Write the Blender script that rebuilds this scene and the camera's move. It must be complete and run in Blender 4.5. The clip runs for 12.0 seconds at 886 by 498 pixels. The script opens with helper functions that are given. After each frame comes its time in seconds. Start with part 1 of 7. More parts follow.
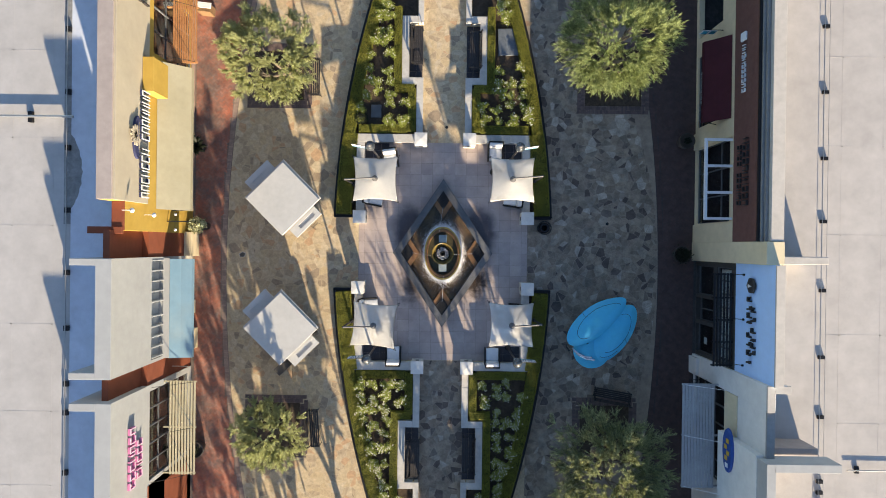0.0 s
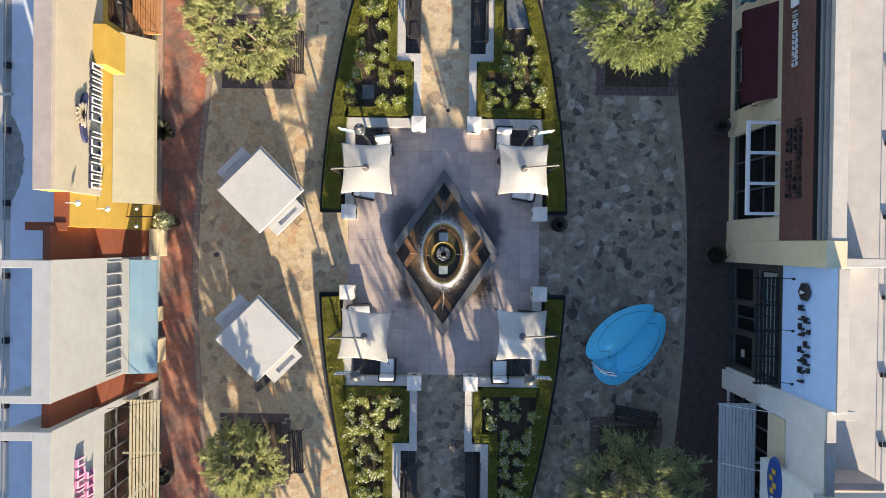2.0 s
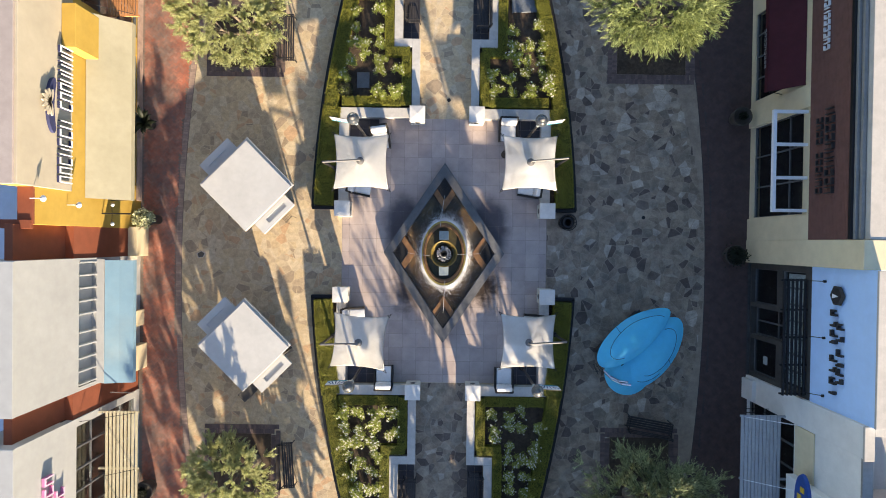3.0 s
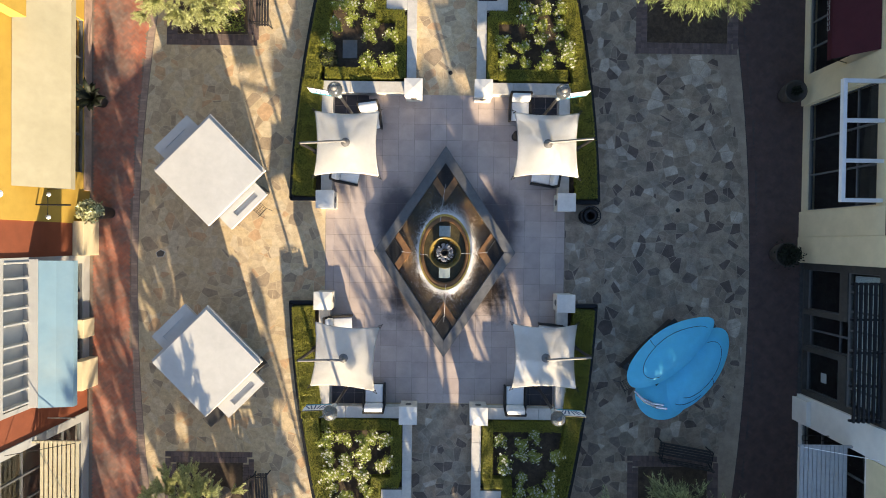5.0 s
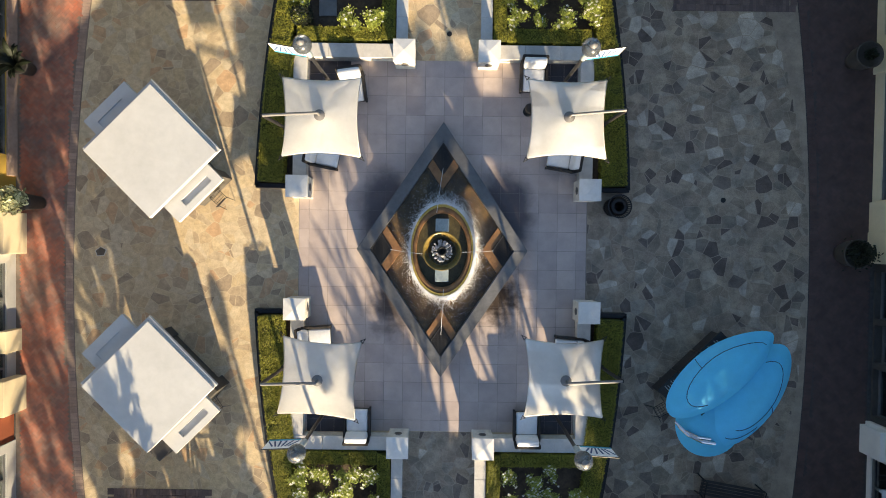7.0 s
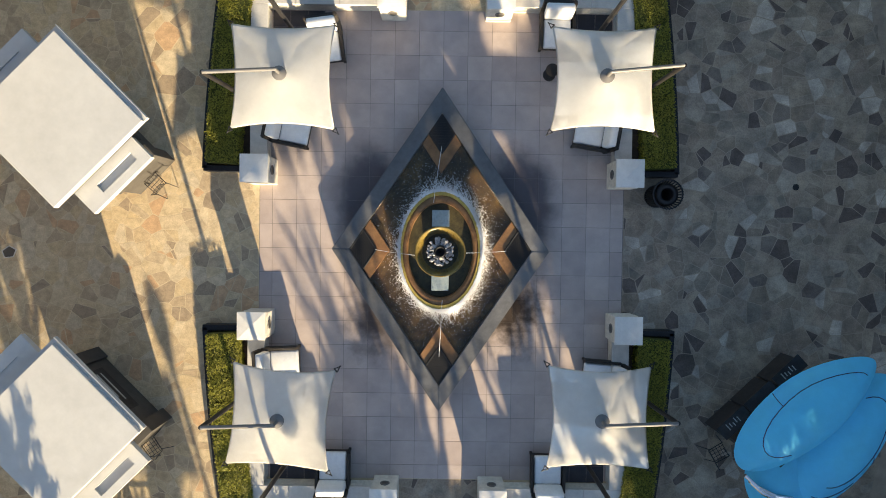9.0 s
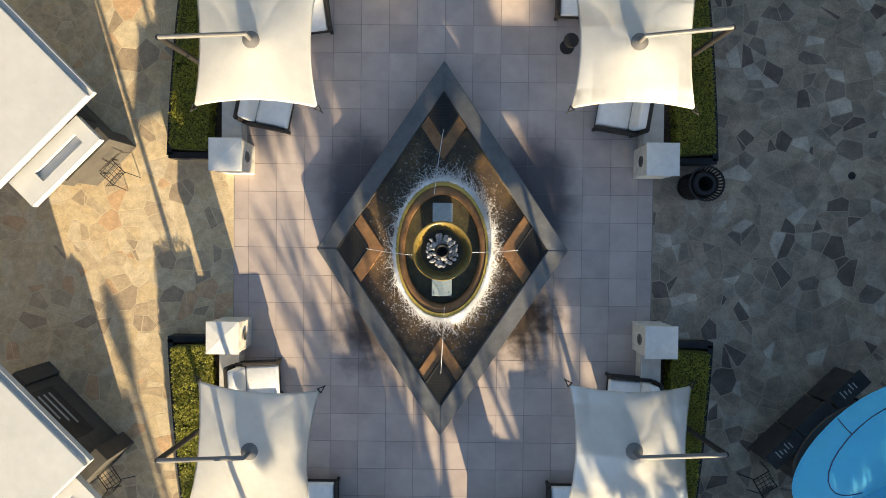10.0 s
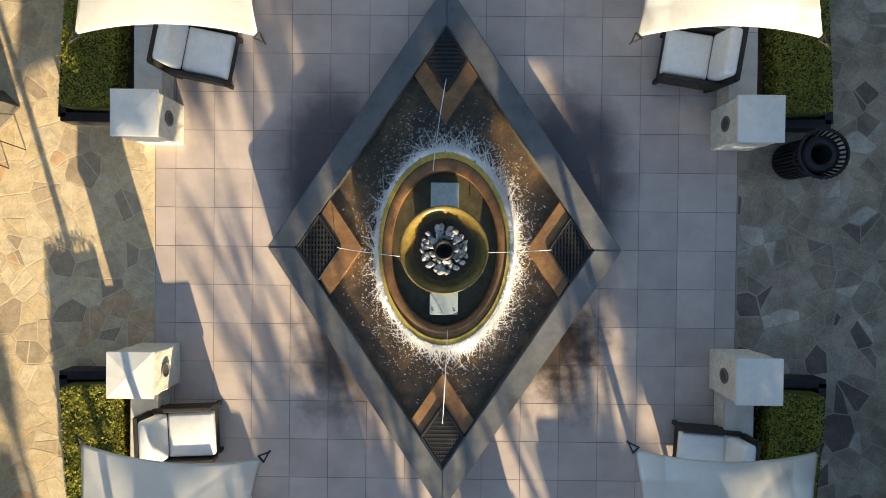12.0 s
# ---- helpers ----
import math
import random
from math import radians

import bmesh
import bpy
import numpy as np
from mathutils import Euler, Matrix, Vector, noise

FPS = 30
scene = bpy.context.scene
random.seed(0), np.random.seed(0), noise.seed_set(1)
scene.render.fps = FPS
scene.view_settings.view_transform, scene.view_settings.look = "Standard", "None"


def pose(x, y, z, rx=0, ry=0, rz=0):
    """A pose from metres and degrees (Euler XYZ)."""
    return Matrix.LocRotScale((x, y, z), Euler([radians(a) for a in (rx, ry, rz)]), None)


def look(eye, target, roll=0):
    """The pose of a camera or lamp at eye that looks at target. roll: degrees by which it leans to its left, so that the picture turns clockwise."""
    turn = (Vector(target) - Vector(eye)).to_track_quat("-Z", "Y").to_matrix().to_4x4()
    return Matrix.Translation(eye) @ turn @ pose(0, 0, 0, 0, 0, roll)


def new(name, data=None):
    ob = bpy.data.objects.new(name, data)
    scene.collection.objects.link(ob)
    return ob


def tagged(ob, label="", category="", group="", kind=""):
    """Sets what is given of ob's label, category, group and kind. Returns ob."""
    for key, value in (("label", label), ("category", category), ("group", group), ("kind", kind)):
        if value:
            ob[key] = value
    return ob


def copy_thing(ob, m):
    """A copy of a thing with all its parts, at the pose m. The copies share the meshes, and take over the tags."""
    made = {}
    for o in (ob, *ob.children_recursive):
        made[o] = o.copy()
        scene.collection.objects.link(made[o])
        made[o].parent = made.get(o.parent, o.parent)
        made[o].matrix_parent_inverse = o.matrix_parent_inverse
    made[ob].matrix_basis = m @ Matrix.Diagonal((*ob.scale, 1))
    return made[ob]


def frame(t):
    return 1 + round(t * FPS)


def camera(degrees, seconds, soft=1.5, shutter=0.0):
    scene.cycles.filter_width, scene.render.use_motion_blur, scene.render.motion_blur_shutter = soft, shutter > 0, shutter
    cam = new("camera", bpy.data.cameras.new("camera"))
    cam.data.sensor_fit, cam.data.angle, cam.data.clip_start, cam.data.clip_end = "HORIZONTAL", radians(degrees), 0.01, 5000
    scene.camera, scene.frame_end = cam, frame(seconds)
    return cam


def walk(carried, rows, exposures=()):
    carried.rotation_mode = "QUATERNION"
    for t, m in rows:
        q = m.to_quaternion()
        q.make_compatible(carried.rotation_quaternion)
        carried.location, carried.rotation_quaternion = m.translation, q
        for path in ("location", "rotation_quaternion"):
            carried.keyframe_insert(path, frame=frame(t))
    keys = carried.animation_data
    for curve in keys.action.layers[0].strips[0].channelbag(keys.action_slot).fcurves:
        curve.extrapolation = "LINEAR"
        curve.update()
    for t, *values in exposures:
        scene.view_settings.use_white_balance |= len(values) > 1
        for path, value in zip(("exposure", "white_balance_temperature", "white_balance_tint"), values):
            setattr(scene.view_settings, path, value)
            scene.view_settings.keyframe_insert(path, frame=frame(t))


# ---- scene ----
cam = camera(74.0, 12.0, soft=0.95)
PATH = [
    (0, 0.03, 0.204, 32.064, -0.314, -0.007, 0.708),
    (0.5, 0.031, 0.219, 31.122, -0.344, 0.019, 0.679),
    (1, 0.021, 0.215, 30.186, -0.329, 0.005, 0.752),
    (1.5, 0.009, 0.228, 29.205, -0.401, -0.004, 0.794),
    (2, -0.021, 0.245, 28.292, -0.49, -0.033, 0.746),
    (2.5, -0.043, 0.266, 27.362, -0.567, -0.022, 0.756),
    (3, -0.035, 0.287, 26.438, -0.669, -0.024, 0.762),
    (5, -0.087, 0.215, 22.616, -0.79, -0.101, 0.738),
    (5.5, -0.029, 0.178, 21.695, -0.768, 0.023, 0.726),
    (6, 0.053, 0.166, 20.73, -0.853, 0.037, 0.728),
    (6.5, 0.066, 0.213, 19.784, -1.078, 0.082, 0.782),
    (7, 0.063, 0.205, 18.8, -1.152, 0.06, 0.799),
    (9, 0.078, 0.152, 14.878, -1.266, -0.001, 0.81),
    (9.5, 0.071, 0.123, 13.921, -1.337, 0.064, 0.742),
    (10, 0.056, 0.055, 12.92, -1.127, 0.103, 0.673),
    (10.5, 0.001, -0.021, 11.952, -0.808, -0.026, 0.72),
    (11, 0.018, -0.072, 10.961, -0.674, 0.116, 0.667),
    (11.5, 0.035, -0.067, 10.048, -0.832, 0.225, 0.672),
    (12, 0.039, -0.099, 9.293, -0.682, 0.264, 0.62),
]
walk(cam, [(t, pose(x, y, z, rx, ry, rz)) for t, x, y, z, rx, ry, rz in PATH],
     exposures=[(0.0, 0.91, 6500, 13), (3.0, 1.17, 6600, 15), (5.0, 1.22, 6930, 13), (9.0, 1.11, 7130, 10), (12.0, 1.20, 7350, 7)])

# ---- light: a low morning sun from the south, slightly east ----
SUN_EL, SUN_AZ = radians(14.4), radians(163.6)      # azimuth clockwise from +y
world = bpy.data.worlds.new("sky")
scene.world = world
world.use_nodes = True
wn = world.node_tree
sky = wn.nodes.new("ShaderNodeTexSky")
sky.sky_type, sky.sun_disc = "NISHITA", False
sky.sun_elevation, sky.sun_rotation = SUN_EL, SUN_AZ
sky.air_density, sky.dust_density, sky.ozone_density = 1.0, 0.5, 2.5
wn.links.new(sky.outputs[0], wn.nodes["Background"].inputs["Color"])
wn.nodes["Background"].inputs["Strength"].default_value = 0.15
sun = new("sun", bpy.data.lights.new("sun", "SUN"))
sun.data.energy, sun.data.angle, sun.data.color = 7.7, radians(0.6), (1.0, 0.85, 0.60)
to_sun = Vector((math.sin(SUN_AZ) * math.cos(SUN_EL), math.cos(SUN_AZ) * math.cos(SUN_EL), math.sin(SUN_EL)))
sun.matrix_world = look(to_sun * 100, (0, 0, 0))


# ---- materials ----
def nodes_of(name):
    m = bpy.data.materials.new(name)
    m.use_nodes = True
    nt = m.node_tree
    return m, nt, nt.nodes["Principled BSDF"]


def noise_node(nt, scale, detail=5.0, rough=0.6, vector=None):
    n = nt.nodes.new("ShaderNodeTexNoise")
    n.inputs["Scale"].default_value, n.inputs["Detail"].default_value = scale, detail
    n.inputs["Roughness"].default_value = rough
    if vector:
        nt.links.new(vector, n.inputs["Vector"])
    return n.outputs["Fac"]


def ramp_node(nt, fac, stops, constant=False):
    r = nt.nodes.new("ShaderNodeValToRGB")
    r.color_ramp.interpolation = "CONSTANT" if constant else "LINEAR"
    el = r.color_ramp.elements
    while len(el) < len(stops):
        el.new(0.5)
    for e, (p, c) in zip(el, stops):
        e.position, e.color = p, (*c, 1)
    nt.links.new(fac, r.inputs[0])
    return r.outputs[0]


def mix_node(nt, a, b, fac, blend="MIX"):
    n = nt.nodes.new("ShaderNodeMix")
    n.data_type, n.blend_type = "RGBA", blend
    for slot, v in ((n.inputs["Factor"], fac), (n.inputs["A"], a), (n.inputs["B"], b)):
        if isinstance(v, (int, float)):
            slot.default_value = v
        elif isinstance(v, tuple):
            slot.default_value = (*v, 1)
        else:
            nt.links.new(v, slot)
    return n.outputs["Result"]


def grey(v):
    return (v, v, v)


def surface(name, colours, big=0.6, fine=40.0, vary=0.25, rough=0.75, bump=0.15, metal=0.0, piece="", soften=0.5, spec=0.3, tint=None):
    """Colours blended by a broad noise, or picked by piece ('object' or 'island'), with fine grain, blotches and relief, at world size."""
    m, nt, b = nodes_of(name)
    geo = nt.nodes.new("ShaderNodeNewGeometry")
    at = geo.outputs["Position"]
    n = len(colours)
    if piece:
        rnd = nt.nodes.new("ShaderNodeObjectInfo").outputs["Random"] if piece == "object" else geo.outputs["Random Per Island"]
        stops = [(i / n, c) for i, c in enumerate(colours)]
        col = ramp_node(nt, rnd, stops, True)
        mean = tuple(sum(c[k] for c in colours) / n for k in range(3))
        col = mix_node(nt, col, mean, 1 - soften)
    else:
        stops = [(0.3 + 0.4 * i / max(n - 1, 1), c) for i, c in enumerate(colours)]
        col = ramp_node(nt, noise_node(nt, big, 6, 0.62, at), stops)
    if tint:
        col = mix_node(nt, col, ramp_node(nt, noise_node(nt, big * 2.2, 5, 0.7, at), [(0.38, tint[0]), (0.62, tint[1])]), 1.0, "MULTIPLY")
    blot = ramp_node(nt, noise_node(nt, big * 5, 5, 0.65, at), [(0.3, grey(1 - vary)), (0.7, grey(1 + vary * 0.3))])
    grain = ramp_node(nt, noise_node(nt, fine, 4, 0.7, at), [(0.3, grey(1 - vary * 0.6)), (0.7, grey(1 + vary * 0.25))])
    col = mix_node(nt, mix_node(nt, col, blot, 1.0, "MULTIPLY"), grain, 1.0, "MULTIPLY")
    nt.links.new(col, b.inputs["Base Color"])
    rr = nt.nodes.new("ShaderNodeMapRange")
    rr.inputs["To Min"].default_value, rr.inputs["To Max"].default_value = max(0.03, rough - 0.12), min(1, rough + 0.12)
    nt.links.new(noise_node(nt, big * 8, 4, 0.6, at), rr.inputs["Value"])
    nt.links.new(rr.outputs[0], b.inputs["Roughness"])
    b.inputs["Metallic"].default_value, b.inputs["Specular IOR Level"].default_value = metal, spec
    if bump:
        bp = nt.nodes.new("ShaderNodeBump")
        bp.inputs["Strength"].default_value, bp.inputs["Distance"].default_value = bump, 0.02
        nt.links.new(noise_node(nt, fine * 0.6, 6, 0.7, at), bp.inputs["Height"])
        nt.links.new(bp.outputs[0], b.inputs["Normal"])
    return m


def leafy(name, dark, light, thin=0.35):
    """Leaves: colour varies from leaf to leaf, some light passes through."""
    m, nt, b = nodes_of(name)
    geo = nt.nodes.new("ShaderNodeNewGeometry")
    col = ramp_node(nt, geo.outputs["Random Per Island"], [(0.0, dark), (1.0, light)])
    patch = ramp_node(nt, noise_node(nt, 1.6, 3, 0.6, geo.outputs["Position"]), [(0.3, grey(0.7)), (0.7, grey(1.15))])
    col = mix_node(nt, col, patch, 1.0, "MULTIPLY")
    nt.links.new(col, b.inputs["Base Color"])
    b.inputs["Roughness"].default_value, b.inputs["Specular IOR Level"].default_value = 0.55, 0.3
    tr = nt.nodes.new("ShaderNodeBsdfTranslucent")
    nt.links.new(col, tr.inputs["Color"])
    mx = nt.nodes.new("ShaderNodeMixShader")
    mx.inputs[0].default_value = thin
    nt.links.new(b.outputs[0], mx.inputs[1])
    nt.links.new(tr.outputs[0], mx.inputs[2])
    nt.links.new(mx.outputs[0], nt.nodes["Material Output"].inputs["Surface"])
    return m


def glassy(name, tint, rough=0.04, transmission=1.0, ior=1.45):
    m, nt, b = nodes_of(name)
    b.inputs["Base Color"].default_value = (*tint, 1)
    b.inputs["Roughness"].default_value, b.inputs["Transmission Weight"].default_value = rough, transmission
    b.inputs["IOR"].default_value = ior
    return m


STONES = [(0.586, 0.446, 0.258), (0.642, 0.501, 0.304), (0.502, 0.382, 0.239), (0.605, 0.482, 0.313), (0.419, 0.319, 0.212), (0.660, 0.546, 0.368),
          (0.549, 0.410, 0.248), (0.558, 0.328, 0.175), (0.586, 0.491, 0.350), (0.484, 0.382, 0.258), (0.623, 0.491, 0.304), (0.586, 0.455, 0.276), (0.260, 0.196, 0.143)]
# the flagstones again, greyed and darkened to carry the east lane's shade
SHADED_STONES = [(0.335, 0.26, 0.195), (0.38, 0.30, 0.22), (0.28, 0.22, 0.165), (0.35, 0.285, 0.215), (0.20, 0.16, 0.13), (0.41, 0.345, 0.27),
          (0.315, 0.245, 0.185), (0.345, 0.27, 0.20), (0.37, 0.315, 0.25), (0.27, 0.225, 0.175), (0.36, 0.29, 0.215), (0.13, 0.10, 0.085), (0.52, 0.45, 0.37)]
M_STONE = surface("flagstone_piece", STONES, 1.1, 30, 0.3, 0.7, 0.25, piece="object", soften=0.62)
M_STONES = surface("flagstone_field", STONES, 1.1, 30, 0.3, 0.7, 0.25, piece="island", soften=0.62)
M_SHADESTONE = surface("shaded_stone_piece", SHADED_STONES, 0.45, 30, 0.45, 0.7, 0.25, piece="object", soften=0.92, tint=((0.80, 0.80, 0.81), (1.12, 1.10, 1.06)))
M_SHADESTONES = surface("shaded_stone_field", SHADED_STONES, 0.45, 30, 0.45, 0.7, 0.25, piece="island", soften=0.92, tint=((0.80, 0.80, 0.81), (1.12, 1.10, 1.06)))
M_SHADEJOINT = surface("shaded_mortar", [(0.31, 0.245, 0.185), (0.37, 0.295, 0.225)], 0.45, 50, 0.25, 0.9, 0.2, tint=((0.85, 0.85, 0.86), (1.1, 1.1, 1.08)))
M_MORTAR = surface("mortar", [(0.54, 0.43, 0.28), (0.62, 0.50, 0.33)], 1.0, 50, 0.25, 0.9, 0.2)
M_EARTH = surface("far_ground", [(0.20, 0.19, 0.17), (0.28, 0.26, 0.23)], 0.2, 8, 0.25, 0.9, 0.2)
M_TILE = None
M_GROUT = surface("grout", [(0.16, 0.145, 0.135), (0.2, 0.185, 0.17)], 1.0, 50, 0.2, 0.9, 0.1)
M_BRICK = surface("paving_brick", [(0.44, 0.195, 0.13), (0.50, 0.255, 0.18), (0.36, 0.18, 0.13), (0.46, 0.29, 0.22), (0.31, 0.205, 0.17)], 0.30, 60, 0.4, 0.85, 0.2, piece="island", soften=0.5, tint=((1.25, 0.86, 0.74), (0.66, 0.78, 0.88)))
# east walk's brick and joints: shade put in as a dark plum tone
M_SHADEBRICK = surface("shaded_paving_brick", [(0.098, 0.064, 0.058), (0.118, 0.072, 0.064), (0.088, 0.060, 0.056), (0.113, 0.075, 0.066)], 0.5, 60, 0.3, 0.85, 0.2, piece="island", soften=0.5)
M_SHADESAND = surface("shaded_sand_joint", [(0.07, 0.055, 0.055), (0.09, 0.075, 0.07)], 0.8, 70, 0.25, 0.95, 0.15)
M_BORDER = surface("border_brick", [(0.36, 0.255, 0.20), (0.43, 0.31, 0.25), (0.31, 0.225, 0.185)], 0.7, 60, 0.3, 0.85, 0.2, piece="island", soften=0.7)
M_PITBRICK = surface("dark_pit_brick", [(0.15, 0.11, 0.10), (0.19, 0.135, 0.12), (0.12, 0.09, 0.085)], 0.7, 60, 0.3, 0.85, 0.2, piece="island", soften=0.7)
M_JOINT = surface("sand_joint", [(0.20, 0.15, 0.12), (0.26, 0.21, 0.17)], 0.8, 70, 0.25, 0.95, 0.15)
M_CONC = surface("pale_concrete", [(0.48, 0.455, 0.42), (0.56, 0.535, 0.49)], 0.9, 45, 0.16, 0.8, 0.12)
M_PILLAR = surface("cast_stone", [(0.62, 0.58, 0.50), (0.72, 0.68, 0.60)], 1.5, 30, 0.22, 0.8, 0.5)
M_CAP = surface("cast_stone_cap", [(0.62, 0.60, 0.56), (0.70, 0.68, 0.64)], 1.2, 40, 0.1, 0.7, 0.06)
M_RIM = surface("fountain_stone", [(0.080, 0.081, 0.083), (0.165, 0.163, 0.161)], 0.7, 55, 0.35, 0.36, 0.05, spec=0.5)
M_POOL = surface("pool_bed", [(0.042, 0.034, 0.027), (0.078, 0.057, 0.040), (0.21, 0.142, 0.065)], 1.5, 12, 0.45, 0.35, 0.3)
M_RUST = surface("wet_terracotta", [(0.17, 0.085, 0.038), (0.29, 0.155, 0.07)], 3.0, 60, 0.3, 0.4, 0.3)
M_GOLD = surface("stained_basin", [(0.12, 0.085, 0.025), (0.27, 0.19, 0.05)], 2.5, 30, 0.35, 0.3, 0.2)
M_LIP = surface("gold_stained_lip", [(0.36, 0.26, 0.06), (0.52, 0.38, 0.10)], 3.0, 40, 0.3, 0.3, 0.1)
M_DARKBED = surface("dark_bed", [(0.04, 0.034, 0.018), (0.09, 0.074, 0.034)], 5, 40, 0.35, 0.4, 0.2)
M_PLATE = surface("blue_grey_plate", [(0.26, 0.315, 0.32), (0.36, 0.41, 0.41)], 4, 60, 0.2, 0.35, 0.1)
M_BLACK = surface("black_metal", [(0.018, 0.018, 0.02), (0.03, 0.03, 0.032)], 2, 60, 0.2, 0.45, 0.05, metal=0.4)
M_GRATE = surface("cast_iron_grate", [(0.02, 0.02, 0.022), (0.035, 0.034, 0.033)], 2, 60, 0.2, 0.55, 0.1, metal=0.3)
M_STEEL = surface("brushed_steel", [(0.36, 0.35, 0.34), (0.45, 0.44, 0.42)], 2, 80, 0.12, 0.38, 0.03, metal=0.75)
M_BRONZE = surface("dark_bronze_pole", [(0.025, 0.023, 0.022), (0.04, 0.036, 0.034)], 2, 60, 0.2, 0.45, 0.03, metal=0.3)
M_GREYPAINT = surface("grey_painted_steel", [(0.13, 0.125, 0.12), (0.18, 0.172, 0.165)], 2, 80, 0.12, 0.5, 0.03, metal=0.2)
# pale wall with the sky's blue shade mixed into its colour
M_SKYLITWALL = surface("skylit_stucco", [(0.44, 0.64, 0.95), (0.49, 0.68, 0.97)], 0.5, 50, 0.06, 0.85, 0.08)
M_CANVAS = surface("white_canvas", [(0.775, 0.755, 0.71), (0.825, 0.805, 0.76)], 0.8, 120, 0.07, 0.85, 0.06)
M_CUSHION = surface("off_white_cushion", [(0.66, 0.66, 0.66), (0.74, 0.74, 0.73)], 2, 120, 0.1, 0.9, 0.1)
M_WICKER = surface("dark_wicker", [(0.022, 0.019, 0.017), (0.045, 0.038, 0.033)], 4, 140, 0.4, 0.6, 0.5)
M_SOIL = surface("soil", [(0.05, 0.036, 0.025), (0.115, 0.082, 0.056)], 1.5, 25, 0.4, 0.95, 0.6)
M_KIOSK = surface("white_kiosk_paint", [(0.46, 0.45, 0.425), (0.52, 0.51, 0.48)], 0.7, 60, 0.08, 0.6, 0.03)
M_DARKPANEL = surface("dark_panel", [(0.06, 0.055, 0.05), (0.09, 0.083, 0.075)], 1.0, 60, 0.25, 0.5, 0.05)
M_LABEL = surface("pale_lettering", [(0.30, 0.32, 0.31), (0.38, 0.40, 0.39)], 3, 80, 0.1, 0.6, 0.0)
M_EGG = surface("blue_fibreglass", [(0.12, 0.73, 0.99), (0.14, 0.77, 0.99)], 0.8, 60, 0.06, 0.5, 0.02, spec=0.5)
M_HEDGE = leafy("hedge_leaf", (0.16, 0.165, 0.022), (0.29, 0.28, 0.04))
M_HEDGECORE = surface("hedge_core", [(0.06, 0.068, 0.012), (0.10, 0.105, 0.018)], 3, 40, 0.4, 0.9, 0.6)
M_ROSELEAF = leafy("rose_leaf", (0.14, 0.175, 0.025), (0.46, 0.50, 0.11))
M_PETAL = leafy("white_petal", (0.72, 0.68, 0.52), (0.85, 0.83, 0.74), 0.25)
M_OLIVE = leafy("olive_leaf", (0.06, 0.085, 0.025), (0.54, 0.61, 0.25), 0.30)
M_SHRUB = leafy("variegated_leaf", (0.10, 0.12, 0.03), (0.80, 0.78, 0.48), 0.25)
M_OLIVEGREY = leafy("grey_olive_leaf", (0.24, 0.255, 0.10), (0.68, 0.70, 0.36), 0.5)
# leaf tones spread wide to carry shaded depth and sunlit tips
M_OLIVECONTRAST = leafy("contrast_olive_leaf", (0.05, 0.068, 0.022), (0.60, 0.62, 0.30), 0.28)
M_BARK = surface("olive_bark", [(0.17, 0.13, 0.09), (0.30, 0.25, 0.19)], 3, 40, 0.4, 0.9, 0.6)
M_LAMPGLASS = glassy("frosted_globe", (0.22, 0.24, 0.26), 0.25, 0.8)
M_GLASS = glassy("window_glass", (0.80, 0.86, 0.86), 0.02)
M_INSIDE = surface("shop_interior", [(0.05, 0.05, 0.052), (0.10, 0.095, 0.09)], 0.8, 20, 0.4, 0.8, 0.0)
M_FRAME = surface("aluminium_frame", [(0.11, 0.115, 0.12), (0.15, 0.155, 0.16)], 2, 80, 0.1, 0.5, 0.02, metal=0.2)
M_CORNICE = surface("grey_sheet_metal", [(0.24, 0.235, 0.225), (0.30, 0.29, 0.28)], 1.2, 80, 0.14, 0.5, 0.02, metal=0.2)
M_CHROME = surface("polished_steel", [(0.62, 0.62, 0.62), (0.72, 0.72, 0.72)], 2, 80, 0.1, 0.14, 0.02, metal=1.0)
M_WHITE = surface("white_stucco", [(0.36, 0.36, 0.35), (0.41, 0.41, 0.40)], 0.5, 50, 0.08, 0.85, 0.1)
M_CREAM = surface("cream_stucco", [(0.42, 0.365, 0.275), (0.48, 0.42, 0.32)], 0.4, 50, 0.08, 0.85, 0.1)
M_YELLOW = surface("mustard_stucco", [(0.45, 0.285, 0.05), (0.52, 0.34, 0.07)], 0.5, 50, 0.1, 0.85, 0.1)
M_REDBROWN = surface("red_brown_stucco", [(0.20, 0.055, 0.025), (0.27, 0.08, 0.04)], 0.5, 50, 0.14, 0.85, 0.1)
M_BEIGE = surface("beige_stucco", [(0.66, 0.555, 0.36), (0.72, 0.61, 0.41)], 0.4, 50, 0.1, 0.85, 0.12)
# beige toned down for sunlit tops; the shaded walls keep the lighter M_BEIGE
M_SUNLITBEIGE = surface("beige_coping", [(0.46, 0.42, 0.37), (0.52, 0.48, 0.43)], 0.6, 50, 0.14, 0.85, 0.1)
M_GREYWALL = surface("grey_stucco", [(0.70, 0.675, 0.635), (0.77, 0.745, 0.70)], 0.4, 50, 0.1, 0.85, 0.1)
M_FASCIA = surface("brown_brick_fascia", [(0.135, 0.066, 0.056), (0.18, 0.085, 0.068)], 0.6, 60, 0.2, 0.85, 0.15, piece="island", soften=0.6)
M_PINKCAP = surface("pink_beige_coping", [(0.36, 0.30, 0.27), (0.42, 0.355, 0.32)], 0.5, 50, 0.14, 0.8, 0.08)
M_ROOF = surface("roof_membrane", [(0.42, 0.39, 0.365), (0.485, 0.45, 0.42)], 0.25, 25, 0.14, 0.8, 0.06)
